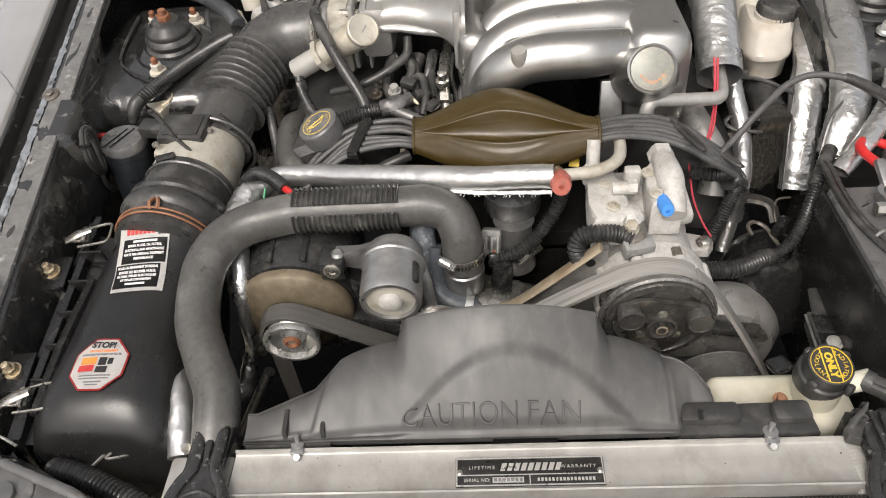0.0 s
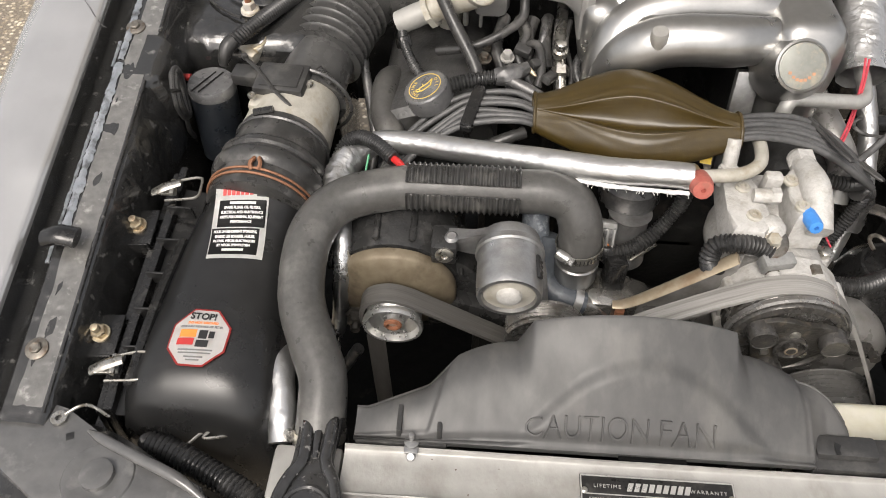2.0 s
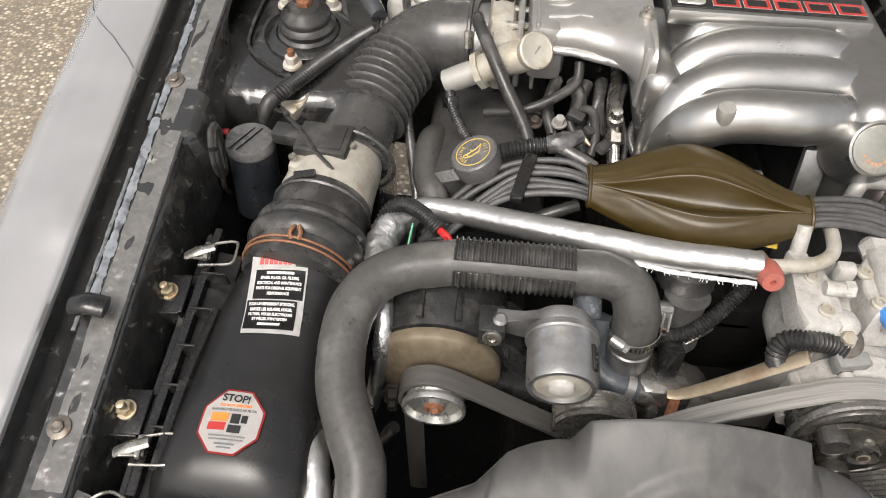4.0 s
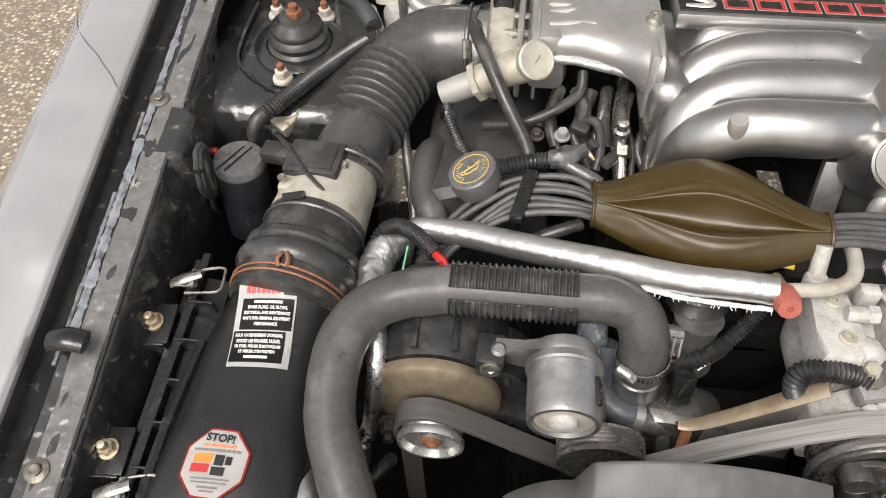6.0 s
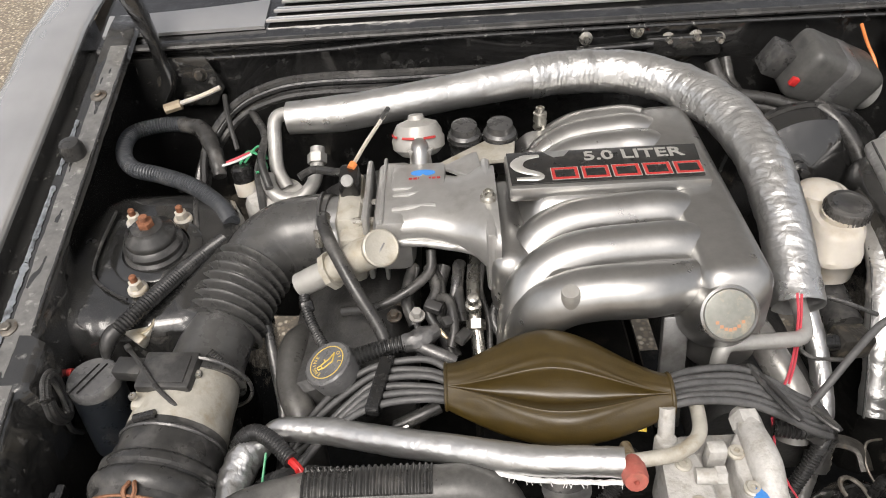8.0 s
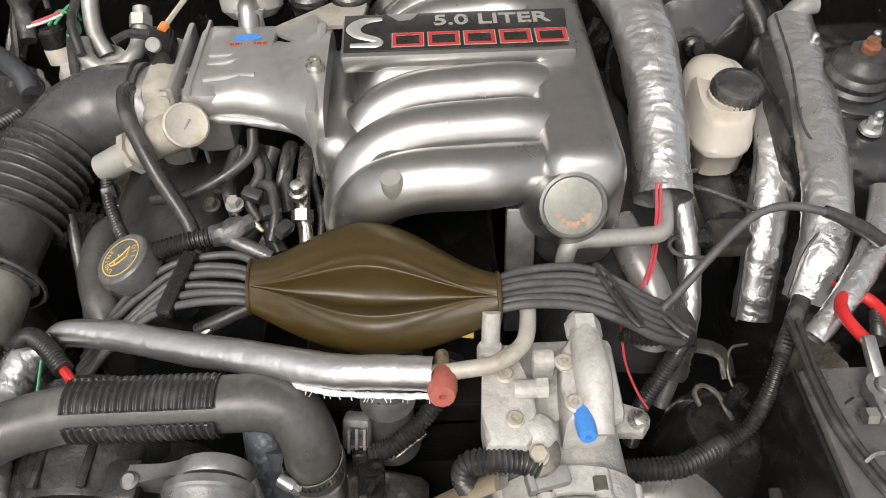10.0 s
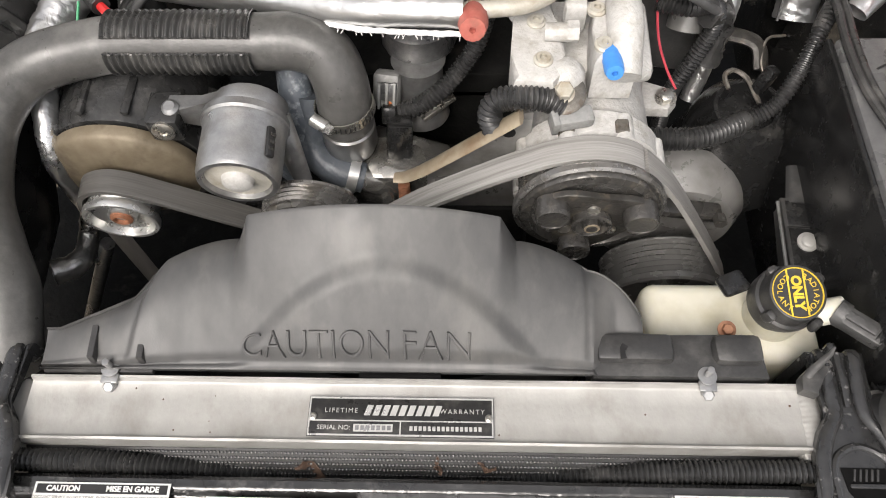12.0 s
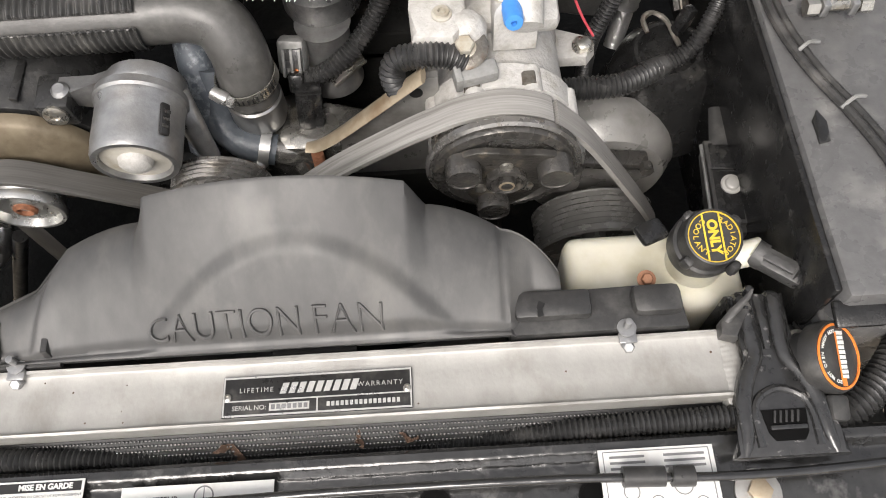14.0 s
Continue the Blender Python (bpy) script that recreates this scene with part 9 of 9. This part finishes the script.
part("sleeve", tube([(0.563, 0.925, 0.835), (0.546, 0.888, 0.832), (0.525, 0.852, 0.822), (0.488, 0.809, 0.806), (0.448, 0.774, 0.786)], [0.0145, 0.0155, 0.0145, 0.0135, 0.0115], 30, 0.002, wob=0.06, wscale=26, ridge=0.09, crinkle=0.06, cscale=170, flat=0.7, caps=False), M_CRUMPLED, s3)
s4 = thing("foil_sleeve", (0.36, 0.90, 0.74), "narrow crumpled foil sleeve going down beside the engine", "heat sleeve", "foil sleeves")
part("sleeve", tube([(0.352, 1.04, 0.84), (0.362, 0.97, 0.80), (0.369, 0.918, 0.760), (0.363, 0.861, 0.720), (0.349, 0.828, 0.680), (0.335, 0.80, 0.63)], [0.013, 0.014, 0.013, 0.013, 0.011, 0.010], 16, 0.004, wob=0.05, wscale=40, ridge=0.12, caps=False), M_CRUMPLED, s4)
cw2 = thing("coil_wire", (0.42, 0.86, 0.82), "grey-black ignition coil wire arching to a rubber boot", "wire")
part("wire", tube([(0.300, 0.800, 0.80), (0.325, 0.818, 0.815), (0.362, 0.845, 0.842), (0.397, 0.868, 0.860), (0.430, 0.874, 0.868), (0.469, 0.865, 0.866)], 0.0044, 12, 0.006), M_WIRE, cw2)
part("boot", tube([(0.466, 0.867, 0.866), (0.476, 0.864, 0.863), (0.493, 0.859, 0.856), (0.512, 0.855, 0.846), (0.527, 0.852, 0.836)], [0.0060, 0.0066, 0.0076, 0.0080, 0.0078], 14, 0.005), M_RUBBER, cw2, "rubber boot")
rw = thing("pink_wires", (0.29, 0.86, 0.80), "two thin pink-red wires hanging from the foil pipe", "wire")
part("wire", tube([(0.300, 0.885, 0.895), (0.302, 0.872, 0.87), (0.306, 0.865, 0.82), (0.300, 0.852, 0.79), (0.285, 0.835, 0.785)], 0.0016, 6, 0.004), M_PINK, rw)
part("wire", tube([(0.304, 0.883, 0.895), (0.307, 0.872, 0.86), (0.309, 0.862, 0.81), (0.303, 0.85, 0.785)], 0.0016, 6, 0.004), M_PINK, rw)
part("wire", tube([(0.265, 0.80, 0.79), (0.272, 0.78, 0.75), (0.285, 0.765, 0.72), (0.298, 0.755, 0.70)], 0.0014, 6, 0.004), M_PINK, rw)
part("ring_terminal", lathe([(0.006, 0), (0.006, 0.002), (0.003, 0.002)], (0.283, 0.838, 0.788), (0.2, -0.5, 1), 14), M_STEEL, rw)
lr = thing("battery_loom", (0.36, 0.74, 0.72), "black corrugated loom running from the compressor to the battery", "wire loom")
part("taped_loom", tube([(0.250, 0.684, 0.708), (0.283, 0.684, 0.708), (0.315, 0.687, 0.707), (0.352, 0.704, 0.706)], 0.0108, 14, ribs=0.0046, amp=0.0011), M_LOOM, lr)
part("loom", tube([(0.345, 0.703, 0.706), (0.368, 0.710, 0.708), (0.388, 0.720, 0.718), (0.404, 0.738, 0.738), (0.415, 0.757, 0.758), (0.428, 0.78, 0.775), (0.446, 0.81, 0.785)], 0.0076, 12, ribs=0.0040, amp=0.0010), M_LOOM, lr)
part("tape", tube([(0.420, 0.768, 0.768), (0.436, 0.795, 0.780), (0.452, 0.82, 0.788)], [0.008, 0.0088, 0.0095], 12, 0.004, wob=0.1), M_RUBBER, lr)
part("tape_joint", tube([(0.337, 0.698, 0.706), (0.360, 0.7075, 0.707)], 0.0108, 12, 0.004, wob=0.1), M_RUBBER, lr)
l2 = thing("compressor_side_loom", (0.31, 0.80, 0.72), "black corrugated loom dropping beside the compressor", "wire loom")
part("loom", tube([(0.265, 0.792, 0.782), (0.295, 0.787, 0.780), (0.325, 0.80, 0.77), (0.332, 0.80, 0.74), (0.318, 0.79, 0.70), (0.303, 0.78, 0.66), (0.30, 0.77, 0.60)], 0.0085, 10, ribs=0.0042, amp=0.0011), M_LOOM, l2)
part("tape", tube([(0.322, 0.80, 0.76), (0.345, 0.815, 0.735), (0.338, 0.80, 0.69)], 0.013, 10, 0.004, wob=0.3, wscale=70), M_RUBBER, l2)
hb2 = thing("heater_tube_stub", (0.31, 0.90, 0.76), "dusty grey bent tube below the bare pipe", "tube")
part("tube", tube([(0.285, 0.93, 0.80), (0.30, 0.885, 0.785), (0.315, 0.845, 0.76), (0.31, 0.82, 0.72)], 0.019, 16, 0.006), M_PUMPGREY, hb2)
tr = thing("battery_tray_clamp", (0.406, 0.586, 0.56), "black plastic hold-down bracket with a washer-head zinc bolt", "bracket")
part("upright", prism([(0.38, 0.537), (0.415, 0.538), (0.422, 0.631), (0.391, 0.633)], 0.655, 0.671, None, 0.003), M_DUSTYPL, tr)
part("ridge", tube([(0.3880, 0.6330, 0.675), (0.3810, 0.5440, 0.675)], 0.0018, 8, 0.01), M_ALU, tr, "bare metal edge")
for bx, by, ly in ((0.4050, 0.6190, 0.018), (0.4020, 0.5760, 0.030)):
    part("pocket_rim", prism([(-0.015, -ly), (0.015, -ly), (0.015, ly), (-0.015, ly)], 0, 0.006, pose(bx, by, 0.670, 0, 0, -4.3), 0.002), M_DUSTYPL, tr)
    part("pocket", prism([(-0.0115, 0.004 - ly), (0.0115, 0.004 - ly), (0.0115, ly - 0.004), (-0.0115, ly - 0.004)], 0.0058, 0.0064, pose(bx, by, 0.670, 0, 0, -4.3), 0.0004), M_PLASTIC, tr, "recessed pocket")
part("washer", lathe([(0.0098, 0), (0.0098, 0.002), (0.0068, 0.0028), (0.0060, 0.0046), (0.005, 0.0052), (0, 0.0052)], (0.4060, 0.5860, 0.6770), (0, -0.1, 1), 28), M_RAD, tr, "flat washer-head bolt")
part("tongue", tube([(0.4110, 0.6730, 0.677), (0.4070, 0.6310, 0.673)], [0.008, 0.011], 10, 0.006, flat=0.5), M_DUSTYPL, tr)
ws = thing("washer_bottle_neck", (0.37, 0.75, 0.60), "black washer filler with a frayed yellow ring", "filler neck")
part("cone", lathe([(0.075, -0.10), (0.05, -0.02), (0.034, 0.0), (0.030, 0.0), (0.028, -0.02)], (0.375, 0.745, 0.685), (-0.1, -0.1, 1), 28), M_PLASTIC, ws)
part("yellow_ring", tube([(0.352, 0.755, 0.700), (0.350, 0.770, 0.703), (0.360, 0.778, 0.703), (0.372, 0.772, 0.700), (0.378, 0.758, 0.697), (0.384, 0.742, 0.692)], 0.0026, 6, 0.003, wob=0.4, wscale=120), M_GRIMEBOLT, ws, "frayed tan-yellow ring")
part("tab", box((0.388, 0.760, 0.708), (0.014, 0.012, 0.03), 0.002, (0, 20, 30)), M_PLASTIC, ws)
hk = thing("loop_wire", (0.41, 0.80, 0.70), "thin pale wire loop hanging in the dark gap", "wire")
part("wire", tube([(0.425, 0.83, 0.70), (0.405, 0.825, 0.70), (0.398, 0.805, 0.69), (0.402, 0.785, 0.68), (0.412, 0.772, 0.67)], 0.0016, 6, 0.004), M_GRIMEBOLT, hk)
af = thing("frame_arm", (0.36, 0.80, 0.68), "black bent steel arm beside the engine", "bracket")
part("arm", tube([(0.33, 0.83, 0.70), (0.365, 0.832, 0.70), (0.395, 0.822, 0.695), (0.400, 0.80, 0.68)], 0.010, 8, 0.006, flat=0.6), M_GREASY, af)

# battery with terminals
ba = thing("battery", (0.51, 0.57, 0.45), "grey-black battery in a plastic box with bare lead terminals", "battery")
part("case", box((0.531, 0.580, 0.680), (0.225, 0.315, 0.225), 0.006), M_BATTERY, ba)
part("side_shell", box((0.4155, 0.585, 0.662), (0.006, 0.310, 0.250), 0.002), M_PLASTIC, ba)
part("front_flange", box((0.531, 0.418, 0.772), (0.235, 0.020, 0.006), 0.002, (12, 0, 0)), M_PLASTIC, ba)
part("lid_edge", box((0.586, 0.60, 0.796), (0.018, 0.25, 0.010), 0.004, (0, 0, -8)), M_BATTERY, ba)
part("vent_slot", prism([(-0.005, -0.016), (0.004, -0.014), (0.006, 0.004), (0.001, 0.016), (-0.005, 0.006)], 0, 0.002, pose(0.436, 0.566, 0.7925), 0.0008), M_PLASTIC, ba)
part("cross_mark", prism([(-0.006, -0.001), (0.006, -0.001), (0.006, 0.001), (-0.006, 0.001)], 0, 0.0006, pose(0.45, 0.700, 0.7927, 0, 0, 30)), M_INK, ba)
tm = thing("battery_terminal", (0.475, 0.70, 0.80), "dull lead battery terminal with zinc clamp bolts", "terminal")
part("post", lathe([(0.010, 0), (0.0095, 0.020), (0.008, 0.022), (0, 0.022)], (0.477, 0.702, 0.793), (0, 0, 1), 20), M_ALU, tm)
part("ring", lathe([(0.0165, 0.004), (0.017, 0.018), (0.0105, 0.018), (0.0105, 0.004)], (0.477, 0.702, 0.793), (0, 0, 1), 24), M_ALU, tm)
part("jaw", box((0.463, 0.681, 0.807), (0.007, 0.024, 0.014), 0.002), M_ALU, tm)
part("jaw", box((0.487, 0.681, 0.807), (0.007, 0.024, 0.014), 0.002), M_ALU, tm)
part("clamp_bolt", tube([(0.448, 0.676, 0.807), (0.502, 0.676, 0.807)], 0.0045, 8, 0.004), M_STEEL, tm)
for x in (0.4525, 0.4965):
    part("bolt_head", lathe([(0.008, -0.005), (0.008, 0.005)], (x, 0.676, 0.807), (1, 0, 0), 6), M_STEEL, tm)
part("tongue", box((0.475, 0.730, 0.815), (0.012, 0.04, 0.010), 0.003, (20, 0, 0)), M_ALU, tm)
rl2 = thing("red_cable_lug", (0.48, 0.76, 0.83), "thick bright red cable loop at the battery terminal", "cable")
part("loop", tube([(0.476, 0.748, 0.816), (0.470, 0.775, 0.814), (0.476, 0.800, 0.810), (0.494, 0.812, 0.806), (0.510, 0.800, 0.804), (0.513, 0.774, 0.806), (0.506, 0.752, 0.808)], 0.0060, 12, 0.004), M_RED, rl2)
part("spring", tube([(0.492, 0.752, 0.808), (0.510, 0.790, 0.800)], 0.006, 10, ribs=0.0042, amp=0.0014), M_LOOM, rl2)
wl = thing("white_cable_lug", (0.52, 0.755, 0.83), "thick cream cable loop at the battery", "cable")
part("loop", tube([(0.548, 0.745, 0.806), (0.546, 0.775, 0.806), (0.560, 0.802, 0.802), (0.585, 0.806, 0.80), (0.605, 0.78, 0.80), (0.61, 0.75, 0.80)], 0.006, 12, 0.004), M_CREAM, wl)
for mt, pts in ((M_ORANGE, [(0.548, 0.80, 0.815), (0.546, 0.835, 0.83), (0.556, 0.87, 0.845), (0.58, 0.885, 0.85)]), (M_RED, [(0.52, 0.79, 0.81), (0.54, 0.815, 0.83), (0.565, 0.84, 0.84)]), (M_YELLOW, [(0.53, 0.79, 0.82), (0.555, 0.80, 0.83), (0.58, 0.805, 0.83)]),
                (M_RED, [(0.455, 0.86, 0.77), (0.475, 0.85, 0.785), (0.495, 0.835, 0.79), (0.515, 0.82, 0.79)])):
    part("wire", tube(pts, 0.0026, 8, 0.005), mt, wl, "coloured battery wire")
bc = thing("battery_leads", (0.43, 0.62, 0.80), "black twin leads tied along the battery lid", "cable")
for d in (0.0, 0.0075):
    part("lead", tube([(0.432 + d, 0.80, 0.785), (0.426 + d, 0.765, 0.795), (0.423 + d, 0.725, 0.797), (0.426 + d, 0.672, 0.797), (0.440 + d, 0.620, 0.797), (0.460 + d, 0.575, 0.797), (0.476 + d, 0.53, 0.797), (0.494 + d, 0.45, 0.797)], 0.0038, 8, 0.008), M_RUBBER, bc)
for x, y in ((0.439, 0.640), (0.460, 0.583)):
    part("tie", tube([(x - 0.006, y - 0.004, 0.798), (x + 0.004, y + 0.002, 0.803), (x + 0.016, y + 0.006, 0.798)], 0.0018, 6, 0.003), M_CONNGREY, bc, "grey cable tie")
cr = thing("corroded_post", (0.52, 0.50, 0.80), "corroded battery post with a white cap", "terminal")
part("cap", lathe([(0.014, 0), (0.014, 0.012), (0.010, 0.016), (0, 0.016)], (0.505, 0.525, 0.792), (0, 0, 1), 20), M_RESWHITE, cr)
part("crust", tube([(0.490, 0.500, 0.794), (0.505, 0.495, 0.797), (0.520, 0.49, 0.795)], 0.012, 10, 0.003, wob=0.5, wscale=180), M_TAN, cr)
